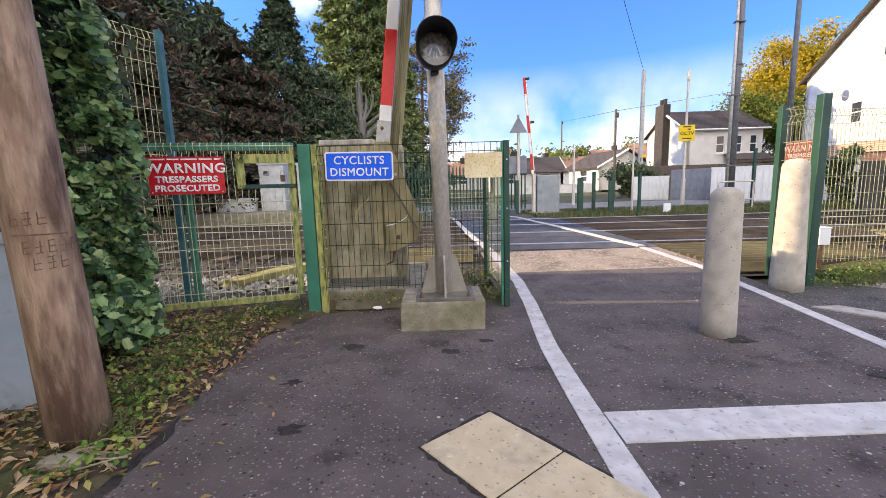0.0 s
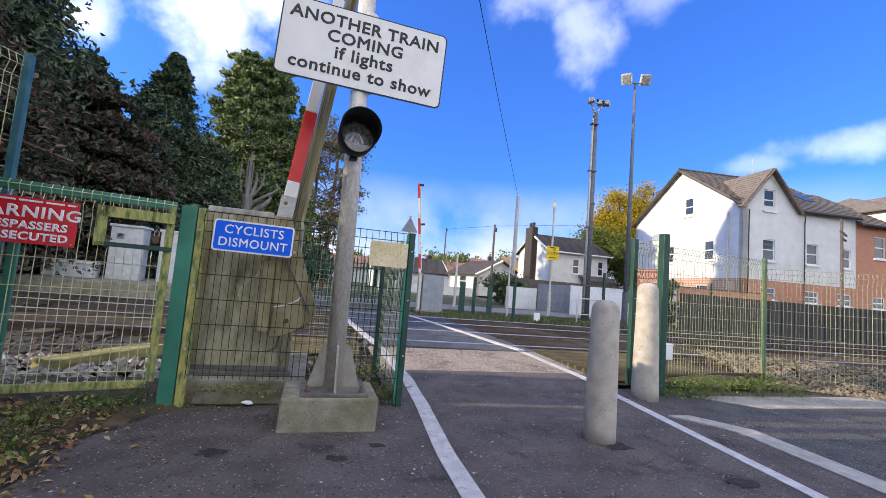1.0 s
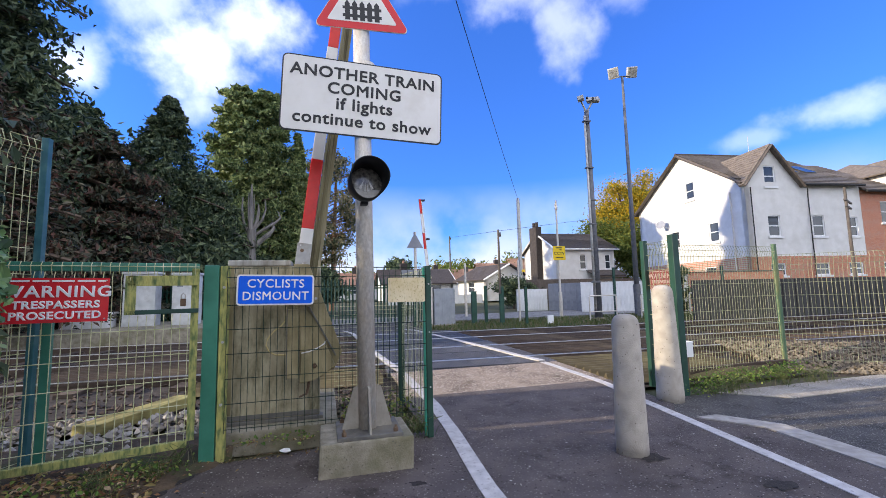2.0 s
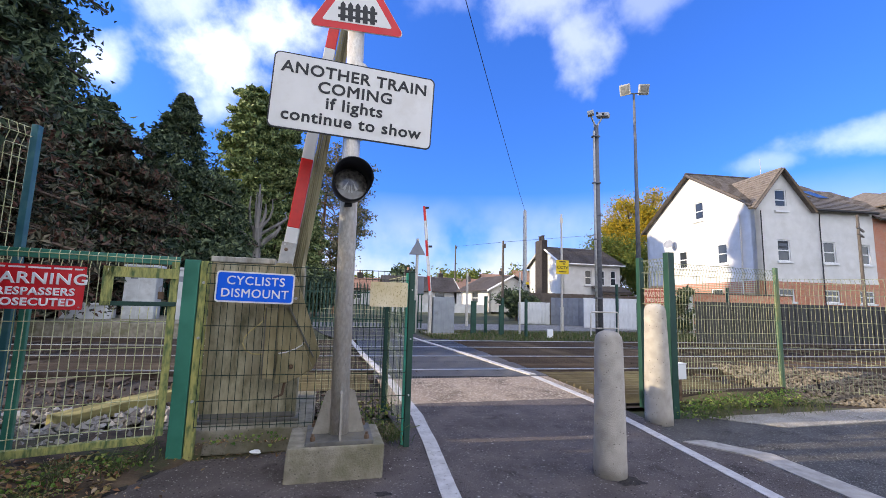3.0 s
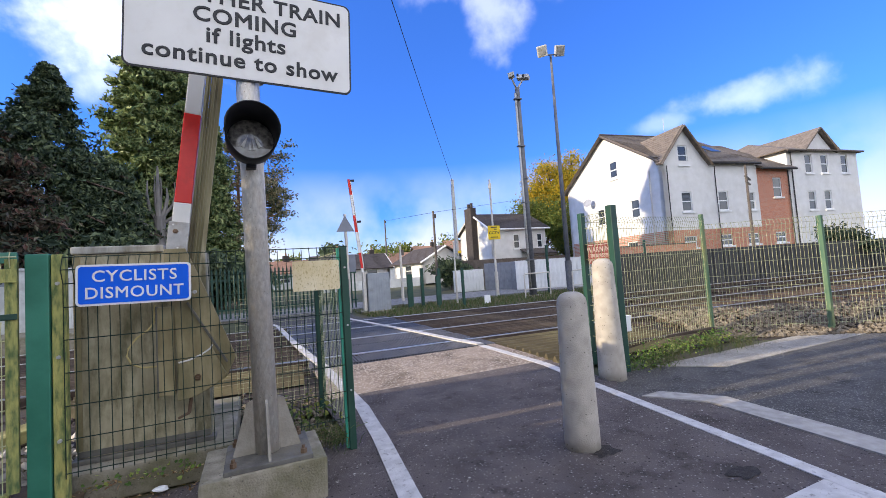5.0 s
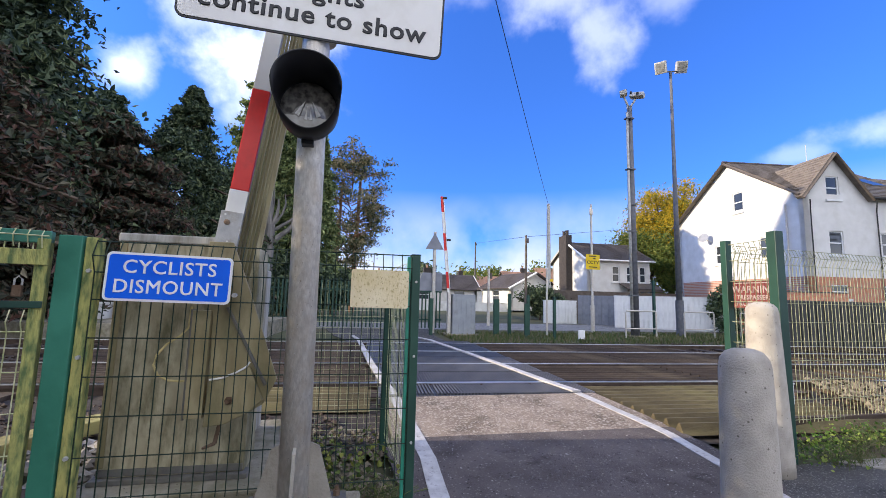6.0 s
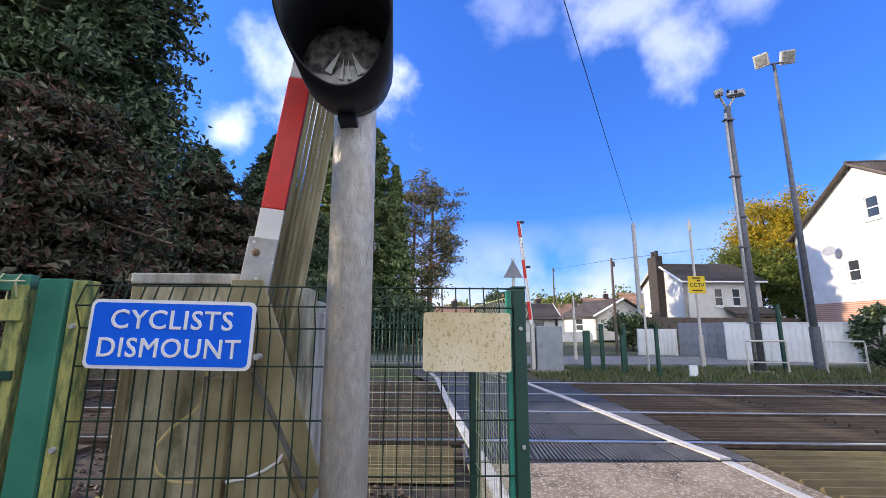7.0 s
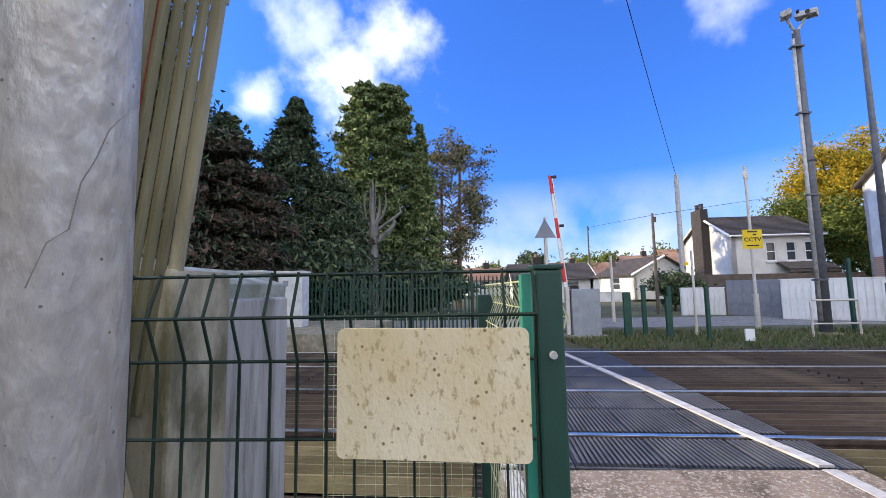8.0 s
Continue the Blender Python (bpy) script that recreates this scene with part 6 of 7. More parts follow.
broadleaf("hedge_shrub", "rounded green shrub beside the house", 27.5, 12.2, 2.6, 1.3, "conifer", 3000, 0.12, 74, 0.5, 0.45, clumps=20)

# verge
n = 7000
x = rng.uniform(3.4, 24, n)
y = rng.uniform(13.7, 17.8, n)
pth = []
for k in range(n):
    l = random.uniform(0.02, 0.13)
    pth.append([(x[k], y[k], -0.03), (x[k] + random.gauss(0, .05), y[k] + random.gauss(0, .05), l)])
V, F = tubes(pth, 0.012, 3)
tagged(raw("verge_grass", V, F, "grass"), "rough green grass on the far verge", "grass", kind="stuff")

# ---- street furniture beyond the rails ----
cc = thing("camera_pole", "tall grey steel camera pole with two camera heads", "camera pole", 11.25, 16.3, 0)
part("shaft", rod((0, 0, 0), (0, 0, 9.6), 0.17, 0.105, 16), "pole_grey", cc, smooth=True)
# pale mast and its straps are added to draw the shaft's lighter highlight
part("highlight_mast", rod((-0.20, -0.10, 0.4), (-0.165, -0.06, 9.3), 0.058, 0.05, 12), "galv_pale", cc, "pale mast added for the lighter highlight along the shaft", smooth=True)
for z in (1.6, 4.2, 6.8, 9.0):
    part("strap", box(-0.25, 0.10, -0.17, 0.05, z, z + 0.06, 0.01), "pole_grey", cc)
part("base_plate", box(-0.28, 0.28, -0.28, 0.28, -0.02, 0.06, 0.02), "concrete", cc)
part("band", lathe([(0.16, 5.3), (0.175, 5.32), (0.175, 5.36), (0.16, 5.38)], 16), "pole_grey", cc)
for sx in (-1, 1):
    hd = box(-0.14, 0.14, -0.28, 0.28, -0.09, 0.09, 0.02, m=Matrix.Translation((sx * 0.33, -0.08, 10.1)) @ pose(0, 0, 0, 12, sx * 10, sx * 38))
    h = part("camera_head", hd, "galv_pale", cc)
    part("arm", rod((0, 0, 9.5), (sx * 0.3, -0.05, 10.0), 0.045, 0.04, 8), "galv_pale", cc)
    part("lens", rod((sx * 0.33 + sx * -0.16, -0.30, 10.05), (sx * 0.33 - sx * 0.20, -0.35, 10.04), 0.06, 0.06, 10), "black", cc)
part("ladder_bracket", box(-0.12, 0.12, -0.03, 0.03, 9.5, 9.62, 0.01), "galv_pale", cc)

fl = thing("floodlight_pole", "slender grey pole with two square floodlights", "floodlight", 13.83, 16.85, 0)
part("shaft", rod((0, 0, 0), (0, 0, 11.85), 0.13, 0.055, 14), "pole_grey", fl, smooth=True)
part("base_door", rod((0, 0, 0), (0, 0, 1.5), 0.16, 0.16, 14), "pole_grey", fl)
part("crossbar", rod((-0.55, 0, 11.75), (0.55, 0, 11.95), 0.035, 0.035, 8), "pole_grey", fl)
for sx in (-1, 1):
    m = Matrix.Translation((sx * 0.55, -0.05, 12.02 + sx * 0.1)) @ pose(0, 0, 0, 24, 0, sx * 14 - 34)
    lamp_h = part("lamp_head", box(-0.24, 0.24, -0.10, 0.12, -0.26, 0.26, 0.03, m=m), "galv_pale", fl)
    part("lamp_glass", box(-0.17, 0.17, -0.115, -0.104, -0.19, 0.19, m=m), "lamp_glass", lamp_h)

yp = thing("notice_pole", "thin grey pole carrying a yellow camera notice", "sign post", 10.36, 17.9, 0)
part("shaft", rod((0, 0, 0), (0, 0, 5.65), 0.055, 0.045, 10), "galv", yp)
part("sleeve", rod((0, 0, 0), (0, 0, 1.2), 0.085, 0.085, 10), "galv", yp)
part("head", rod((0, 0, 5.2), (0, 0, 5.45), 0.075, 0.075, 10), "galv", yp)
part("board", prism(round_rect(-0.33, 0.33, 2.74, 3.40, 0.02), -0.085, -0.075), "sign_yellow", yp, "yellow notice board")
lettering("lettering", "CCTV", 0.19, 0, 3.05, -0.088, "ink_black", yp, 1.1, bold=0.004)
g = box(-0.17, 0.17, -0.088, -0.0855, 3.30, 3.35)
box(0.02, 0.14, -0.088, -0.0855, 3.20, 3.25, bm=g); box(-0.2, 0.2, -0.088, -0.0855, 2.83, 2.87, bm=g)
part("symbol", g, "ink_black", yp)

b2 = thing("far_barrier", "raised red and white barrier across the railway", "level crossing barrier", 4.2, 16.55, 0)
part("cabinet", box(-0.46, 0.40, -0.3, 0.5, 0.0, 1.48, 0.02), "cab_blue", b2, "corrugated grey steel cabinet")
for k in range(9):
    part("rib", box(-0.42 + k * 0.095, -0.38 + k * 0.095, -0.315, -0.301, 0.1, 1.38), "cab_blue", b2)
part("side_post", box(-0.62, -0.50, -0.2, 0.0, 0.0, 1.55, 0.01), "galv", b2)
part("plinth", box(-0.7, 0.6, -0.45, 0.6, -0.03, 0.06, 0.02), "concrete", b2)
m2 = Matrix.Translation((-0.56, -0.05, 1.55)) @ pose(0, 0, 0, 0, -5.5, 0)
zz = 0
for c, z1 in (("boom_white", 0.15), ("boom_red", 0.75), ("boom_white", 1.55), ("boom_red", 2.2), ("boom_white", 3.0), ("boom_red", 3.6)):
    part("boom_section", box(-0.065, 0.02, -0.03, 0.03, zz, z1, m=m2), c, b2)
    zz = z1
part("skirt", box(0.03, 0.055, -0.03, 0.03, 0.1, 3.5, m=m2), "boom_white", b2)
part("boom_lamp", box(0.03, 0.18, -0.05, 0.05, 3.5, 3.58, 0.01, m=m2), "black", b2)
part("boom_lamp", box(0.05, 0.20, -0.05, 0.05, 1.9, 1.98, 0.01, m=m2), "black", b2)
ts = thing("far_sign_post", "grey back of a triangular sign on a post", "sign post", 3.22, 17.3, 0)
part("shaft", rod((0, 0, 0), (0, 0, 3.9), 0.07, 0.06, 12), "galv", ts)
part("plate", prism([(-0.38, 3.2), (0.34, 3.2), (-0.02, 3.85)], -0.09, -0.075, bevel=0.003), "gate_grey", ts, "dull grey sign back")
part("panel", box(-0.6, 0.35, 0.1, 0.14, 1.6, 2.3, 0.01), "gate_grey", ts)
for x, y, h, w in ((5.45, 16.4, 1.33, 0.11), (6.05, 16.6, 1.55, 0.06), (6.3, 15.6, 1.2, 0.06), (6.55, 16.0, 1.5, 0.05), (7.2, 15.2, 1.45, 0.045), (3.0, 16.5, 1.3, 0.06), (2.6, 17.2, 1.3, 0.06), (12.7, 17.0, 2.3, 0.05), (18.3, 16.2, 2.3, 0.05)):
    ob = thing("fence_post", "dark green steel fence post by the far verge", "fence post", x, y, 0, group="far verge posts")
    part("shaft", box(-w, w, -0.05, 0.05, -0.03, h, 0.006), "post_dark", ob)
    part("cap", box(-w - 0.006, w + 0.006, -0.056, 0.056, h, h + 0.015, 0.004), "post_dark", ob)
tp = thing("thin_post", "thin grey post in the grass verge", "post", 7.4, 16.2, 0)
part("shaft", rod((0, 0, 0), (0, 0, 2.55), 0.04, 0.035, 8), "galv", tp)
part("cap", rod((0, 0, 2.55), (0, 0, 2.6), 0.05, 0.03, 8), "galv", tp)
mk = thing("marker_post", "short white marker post in the grass", "marker", 7.9, 14.6, 0)
part("plate", box(-0.12, 0.12, -0.03, 0.03, 0.05, 0.36, 0.01), "pvc", mk)
part("leg", box(-0.02, 0.02, 0.03, 0.06, -0.03, 0.3), "galv", mk)
for x, w in ((10.55, 1.35), (13.2, 1.4), (15.9, 1.4)):
    ob = thing("hoop_rail", "low galvanised steel guard rail hoop", "guard rail", x, 15.9, 0, 0, group="guard rail hoops")
    raw("rail", *tubes([[(0, 0, -0.05), (0, 0, 0.98), (0.03, 0, 1.03), (w - 0.03, 0, 1.03), (w, 0, 0.98), (w, 0, -0.05)]], 0.03, 8), "galv", ob)
    part("mid_rail", rod((0, 0, 0.35), (w, 0, 0.35), 0.022, 0.022, 8), "galv", ob)

# long white wall and gates
def fence_run(name, label, cat, x0, y0, x1, y1, h, material, ribs=0.0, thick=0.2, cap="white_wall"):
    L = math.hypot(x1 - x0, y1 - y0)
    ob = thing(name, label, cat, x0, y0, 0, math.degrees(math.atan2(y1 - y0, x1 - x0)))
    part("wall", box(0, L, -thick / 2, thick / 2, -0.1, h, 0.01), material, ob)
    if cap:
        part("coping", box(-0.02, L + 0.02, -thick / 2 - 0.03, thick / 2 + 0.03, h + 0.002, h + 0.06, 0.01), cap, ob)
    if ribs:
        me = None
        for k in range(min(int(L / ribs), 120)):
            if me is None:
                b = box(-ribs * 0.28, ribs * 0.28, -thick / 2 - 0.035, -thick / 2 - 0.003, 0.02, h - 0.03, 0.008)
                o = part("board", b, material, ob); me = o.data
            else:
                o = new("board", me); o.parent = ob
            o.matrix_local = at((k + 0.5) * ribs, 0, 0)
    return ob
fence_run("yard_wall", "white painted boundary wall by the lane", "wall", 11.9, 25.9, 14.0, 25.7, 1.35, "white_wall", 0.22)
fence_run("yard_gate", "grey steel double gate between white walls", "gate", 14.1, 25.6, 15.6, 23.4, 1.75, "gate_grey", 0.4, 0.08, None)
fence_run("timber_gate", "narrow wooden gate beside the white wall", "gate", 15.6, 23.3, 14.75, 22.4, 1.7, "fence_wood", 0.15, 0.08, None)
fence_run("long_wall", "long white painted wall with rounded coping", "wall", 14.4, 22.3, 19.2, 19.4, 1.68, "white_wall", 0.24)
fence_run("wall_pier", "white wall pier with a flat cap", "wall", 18.6, 19.75, 19.3, 19.3, 1.95, "white_wall", 0, 0.4)
fence_run("board_fence", "tall grey wooden board fence below the house", "fence", 12.9, 12.82, 38.0, 10.2, 1.56, "fence_wood", 0.3, 0.06, None)
fence_run("brick_wall", "red brick garden wall above the railway", "wall", 19.2, 19.2, 25.0, 18.2, 2.1, "brick", 0, 0.25, "tile_dk")

# utility poles and overhead wire
up = thing("pale_pole", "pale weathered utility pole across the railway", "utility pole", 15.6, 32.7, 0)
part("shaft", rod((0, 0, 0), (0, 0, 9.2), 0.19, 0.14, 12), "galv_pale", up)
part("cap", rod((0, 0, 9.2), (0, 0, 9.3), 0.15, 0.05, 12), "galv_pale", up)
part("notice", box(0.0, 0.3, -0.22, -0.2, 2.9, 3.1), "sign_yellow", up)
for x, y, h in ((17.2, 58.8, 9.5), (11.2, 27.0, 5.6), (7.0, 22.0, 2.9)):
    o = thing("dark_pole", "slim dark utility pole in the distance", "utility pole", x, y, 0, group="distant poles")
    part("shaft", rod((0, 0, 0), (0, 0, h), 0.06 + h * 0.008, 0.05 + h * 0.004, 8), "fascia" if h > 4 else "galv", o)
    part("fitting", box(-0.05, 0.18, -0.05, 0.05, h - 0.5, h - 0.2), "fascia", o)
p0, p1 = Vector((-2.26, 1.71, 11.3)), Vector((15.6, 32.7, 9.2))
wire = thing("overhead_wire", "black overhead cable between the poles", "cable")
raw("strand", *tubes([[tuple(p0.lerp(p1, k / 24) - Vector((0, 0, WIRE_SAG * 4 * (k / 24) * (1 - k / 24)))) for k in range(25)]], 0.014, 6), "cable", wire)
wire = thing("overhead_wire", "thin black cable over the far roofs", "cable")
raw("strand", *tubes([[(11.2, 27.0, 5.5), (17.2, 58.8, 9.3)]], 0.012, 4), "cable", wire)
raw("strand", *tubes([[(11.2, 27.0, 5.5), (30, 40, 9.3)]], 0.012, 4), "cable", wire)

# ---- houses ----
def wall_cells(L, H, holes, thick=0.3, bm=None, z0=0.0):
    """A wall in x and z with window openings cut right through, front at y=0, body behind."""
    bm = bm or bmesh.new()
    xs = sorted({0, L, *[h[0] for h in holes], *[h[1] for h in holes]})
    zs = sorted({z0, H, *[h[2] for h in holes], *[h[3] for h in holes]})
    for i in range(len(xs) - 1):
        for j in range(len(zs) - 1):
            cx, cz = (xs[i] + xs[i + 1]) / 2, (zs[j] + zs[j + 1]) / 2
            if any(a < cx < b and c < cz < d for a, b, c, d in holes):
                continue
            box(xs[i], xs[i + 1], 0, thick, zs[j], zs[j + 1], bm=bm)
    bmesh.ops.remove_doubles(bm, verts=bm.verts, dist=0.0005)
    return bm
def window(parent, a, b, c, d, m=Matrix(), bars=1):
    """A white casement set back in its opening, with panes and a sill."""
    w = bmesh.new()
    f = 0.07
    for q in ((a, a + f, c, d), (b - f, b, c, d), (a + f, b - f, c, c + f), (a + f, b - f, d - f, d)):
        box(q[0], q[1], 0.05, 0.12, q[2], q[3], bm=w)
    mid = (c + d) / 2
    box(a + f, b - f, 0.045, 0.12, mid - f / 2, mid + f / 2, bm=w)
    bmesh.ops.transform(w, matrix=m, verts=w.verts)
    win = part("window", w, "pvc", parent, "white framed sash window")
    for z0, z1 in ((c + f, mid - f / 2), (mid + f / 2, d - f)):
        part("pane", box(a + f, b - f, 0.085, 0.10, z0, z1, m=m), "glass", win)
    part("sill", box(a - 0.1, b + 0.1, -0.09, 0.045, c - 0.13, c - 0.004, 0.01, m=m), "white_wall", win)
    return win
def slab(pts, thick, material, name, parent, label=""):
    """A roof slope from four corners, with thickness."""
    bm = bmesh.new()
    f = bm.faces.new([bm.verts.new(p) for p in pts])
    bm.normal_update()
    nrm = f.normal.copy()
    if nrm.z < 0:
        f.normal_flip(); nrm = -nrm
    r = bmesh.ops.extrude_face_region(bm, geom=[f])
    bmesh.ops.translate(bm, vec=nrm * thick, verts=[v for v in r["geom"] if isinstance(v, bmesh.types.BMVert)])
    bmesh.ops.recalc_face_normals(bm, faces=bm.faces)
    return part(name, bm, material, parent, label)
def courses(pts, rows, parent, material):
    """Tile courses: thin overlapping strips laid up a slope a>b (eave) to d>c (ridge)."""
    a, b, c, d = [Vector(p) for p in pts]
    nrm = (b - a).cross(d - a).normalized()
    if nrm.z < 0:
        nrm = -nrm
    V, F = [], []
    for k in range(rows):
        t0, t1 = k / rows, (k + 1.0) / rows
        q = [a.lerp(d, t0), b.lerp(c, t0), b.lerp(c, t1), a.lerp(d, t1)]
        n = len(V)
        V += [q[0] + nrm * 0.14, q[1] + nrm * 0.14, q[2] + nrm * 0.105, q[3] + nrm * 0.105, q[0] + nrm * 0.09, q[1] + nrm * 0.09]
        F += [(n, n + 1, n + 2, n + 3), (n + 4, n + 5, n + 1, n)]
    return raw("tiling", V, F, material, parent)

H1 = (25.8, 20.56)
h1 = thing("white_house", "large white rendered house with brown tiled gabled roof", "house", H1[0], H1[1], 0, -7.5)
GW, FL, EV, RG, BR = 11.4, 8.75, 8.05, 11.6, 3.15      # gable width, front length, eaves, ridge, brick band
# front wall faces -y; gable wall faces -x
front = [(1.50, 2.40, 4.45, 5.85), (4.85, 5.75, 4.45, 5.85), (7.55, 8.35, 4.45, 5.75)]
fb = [(1.4, 2.5, 1.9, 2.7), (4.7, 5.8, 1.9, 2.7), (7.3, 8.4, 1.9, 2.7)]
part("wall", wall_cells(FL, EV, front, z0=BR), "render", h1, "white rendered wall")
part("plinth_wall", wall_cells(FL, BR - 0.002, fb), "brick", h1, "red brick lower wall")
for q in front + fb:
    window(h1, *q)
gm = Matrix.Translation((0, GW, 0)) @ pose(0, 0, 0, 0, 0, -90)       # runs from the far corner towards the near one
gh = [(GW - 3.3, GW - 2.4, 4.45, 5.85), (GW - 7.3, GW - 6.4, 4.4, 5.75)]
b = wall_cells(GW, EV, gh, z0=BR)
bmesh.ops.transform(b, matrix=gm, verts=b.verts)
part("gable_wall", b, "render", h1)
gb = [(GW - 4.0, GW - 2.9, 1.9, 2.7)]
b = wall_cells(GW, BR - 0.002, gb)
bmesh.ops.transform(b, matrix=gm, verts=b.verts)
part("plinth_wall", b, "brick", h1)
for q in gh + gb:
    window(h1, *q, m=gm)
slope = (RG - EV) / (GW / 2)
aw = (GW - 5.35, GW - 4.45, 7.9, 9.3)
def hz(x):
    return EV + slope * min(x, GW - x)
b = bmesh.new()
prism([(0, EV), (aw[0], EV), (aw[0], hz(aw[0])), (GW / 2, RG)], 0, 0.3, b)
prism([(aw[1], EV), (GW, EV), (aw[1], hz(aw[1]))], 0, 0.3, b)
box(aw[0], aw[1], 0, 0.3, EV, aw[2], bm=b)
prism([(aw[0], aw[3]), (aw[1], aw[3]), (aw[1], hz(aw[1])), (aw[0], hz(aw[0]))], 0, 0.3, b)
bmesh.ops.transform(b, matrix=gm, verts=b.verts)
part("gable_top", b, "render", h1)
window(h1, *aw, m=gm)
part("rear_wall", box(0, FL, GW - 0.3, GW, 0, EV), "render", h1)
part("end_wall", box(FL - 0.3, FL, 0.31, GW - 0.31, 0, EV), "render", h1)
ov = 0.35
e0, e1 = EV - slope * ov, EV - slope * ov
DA, DB, DZ = 0.0, 3.9, 10.45
pf = [(DB + 0.25, -ov, e0), (FL, -ov, e0), (FL, GW / 2, RG), (DB + 0.25, GW / 2, RG)]
pg = [(-ov, 0.31, EV + slope * 0.31), (DB + 0.25, 0.31, EV + slope * 0.31), (DB + 0.25, GW / 2, RG), (-ov, GW / 2, RG)]
pb = [(-ov, GW + ov, e1), (FL, GW + ov, e1), (FL, GW / 2, RG), (-ov, GW / 2, RG)]
for q in (pf, pg, pb):
    rf_ = slab(q, 0.1, "tile", "roof", h1, "brown tiled roof slope")
    courses(q, 22, rf_, "tile")
part("ridge", rod((-ov, GW / 2, RG + 0.12), (FL + ov, GW / 2, RG + 0.12), 0.12, 0.12, 8), "tile_dk", h1)
# cross gable over the front
dc = (DA + DB) / 2
dw = (dc - 0.42, dc + 0.42, 7.75, 9.15)
ds = (DZ - EV) / (dc - DA)
b = bmesh.new()
prism([(DA, EV), (dw[0], EV), (dw[0], EV + ds * (dw[0] - DA))], 0.0, 0.3, b)
prism([(dw[1], EV), (DB, EV), (dw[1], EV + ds * (DB - dw[1]))], 0.0, 0.3, b)
prism([(dw[0], dw[3]), (dw[1], dw[3]), (dw[1], EV + ds * (DB - dw[1])), (dc, DZ), (dw[0], EV + ds * (dw[0] - DA))], 0.0, 0.3, b)
part("cross_gable", b, "render", h1)
window(h1, *dw)
back = (DZ - EV) / slope
for sx, x_e in ((-1, DA - 0.3), (1, DB + 0.3)):
    ze = EV - ds * 0.3
    q = [(x_e, -ov, ze), (x_e, 0.0, ze), (dc, back, DZ), (dc, -ov, DZ)]
    q = [(x_e, -ov, ze + 0.02), (dc, -ov, DZ + 0.02), (dc, back, DZ + 0.02), (x_e, 0.05, ze + 0.02)]
    r_ = slab(q, 0.12, "tile", "roof", h1, "brown tiled cross gable slope")
    if True:
        courses([q[0], q[3], q[2], q[1]], 14, r_, "tile")
# trims
for p0_, p1_ in (((-ov - 0.02, -ov + 0.2, e0 + 0.2 * slope - 0.02), (-ov - 0.02, GW / 2, RG - 0.02)), ((-ov - 0.02, GW + ov, e0 - 0.02), (-ov - 0.02, GW / 2, RG - 0.02)), ((DA - 0.3, -ov - 0.02, EV - ds * 0.3), (dc, -ov - 0.02, DZ)), ((DB + 0.3, -ov - 0.02, EV - ds * 0.3), (dc, -ov - 0.02, DZ))):
    part("barge_board", rod(p0_, p1_, 0.075, 0.075, 4), "fascia", h1)
part("gutter", rod((DB + 0.2, -ov - 0.05, e0), (FL, -ov - 0.05, e0), 0.08, 0.08, 8), "cable", h1)
for x, zt in ((0.35, 7.6), (4.6, 7.6)):
    g = rod((x - 0.25, -ov, zt), (x, -0.09, zt - 0.5), 0.033, 0.033, 8)
    rod((x, -0.09, zt - 0.5), (x, -0.09, 0.1), 0.033, 0.033, 8, g)
    part("downpipe", g, "cable", h1)
g = rod((-0.09, 1.1, 7.6), (-0.09, 1.1, 0.1), 0.05, 0.05, 8)
part("downpipe", g, "galv", h1)
for x0_, x1_ in ((5.2, 6.0), (6.6, 7.5)):
    y0_, y1_ = 1.6, 2.9
    g = bmesh.new()
    vs = [g.verts.new((x, y, EV + slope * y + 0.20)) for x, y in ((x0_, y0_), (x1_, y0_), (x1_, y1_), (x0_, y1_))]
    g.faces.new(vs)
    r = bmesh.ops.extrude_face_region(g, geom=g.faces[:])
    bmesh.ops.translate(g, vec=(0, 0, 0.05), verts=[v for v in r["geom"] if isinstance(v, bmesh.types.BMVert)])
    part("rooflight", g, "glass", h1, "dark roof window")
part("vent_pipe", rod((5.2, 3.6, 9.9), (5.2, 3.6, 10.9), 0.05, 0.05, 8), "galv", h1)
part("aerial", rod((5.2, 4.6, 10.6), (5.2, 4.6, 13.0), 0.025, 0.02, 6), "galv_pale", h1)
sd = part("satellite_dish", lathe([(0.01, -0.10), (0.20, -0.06), (0.34, 0.02), (0.36, 0.03)], 20, m=Matrix.Translation((-0.55, 7.75, 6.45)) @ pose(0, 0, 0, 70, 0, -60)), "gate_grey", h1, "grey satellite dish")
part("dish_arm", rod((-0.02, 7.6, 6.1), (-0.5, 7.75, 6.4), 0.03, 0.03, 6), "galv", h1)

# brick link and further white house
def along_row(d, back=0.0):
    """A place on the house row, so far along its front from the corner of the white house."""
    c, q = math.cos(radians(-7.5)), math.sin(radians(-7.5))
    return H1[0] + d * c - back * q, H1[1] + d * q + back * c
h3 = thing("brick_house", "red brick house linked to the white house", "house", *along_row(FL + 0.01), 0, -7.5)
bw = [(1.55, 2.45, 5.35, 6.85), (1.3, 2.4, 1.9, 2.7)]
part("wall", wall_cells(3.25, 7.6, bw), "brick", h3, "red brick wall")
for q in bw:
    window(h3, *q)
part("rear_wall", box(0, 3.25, 10.7, 11.0, 0, 7.6), "brick", h3)
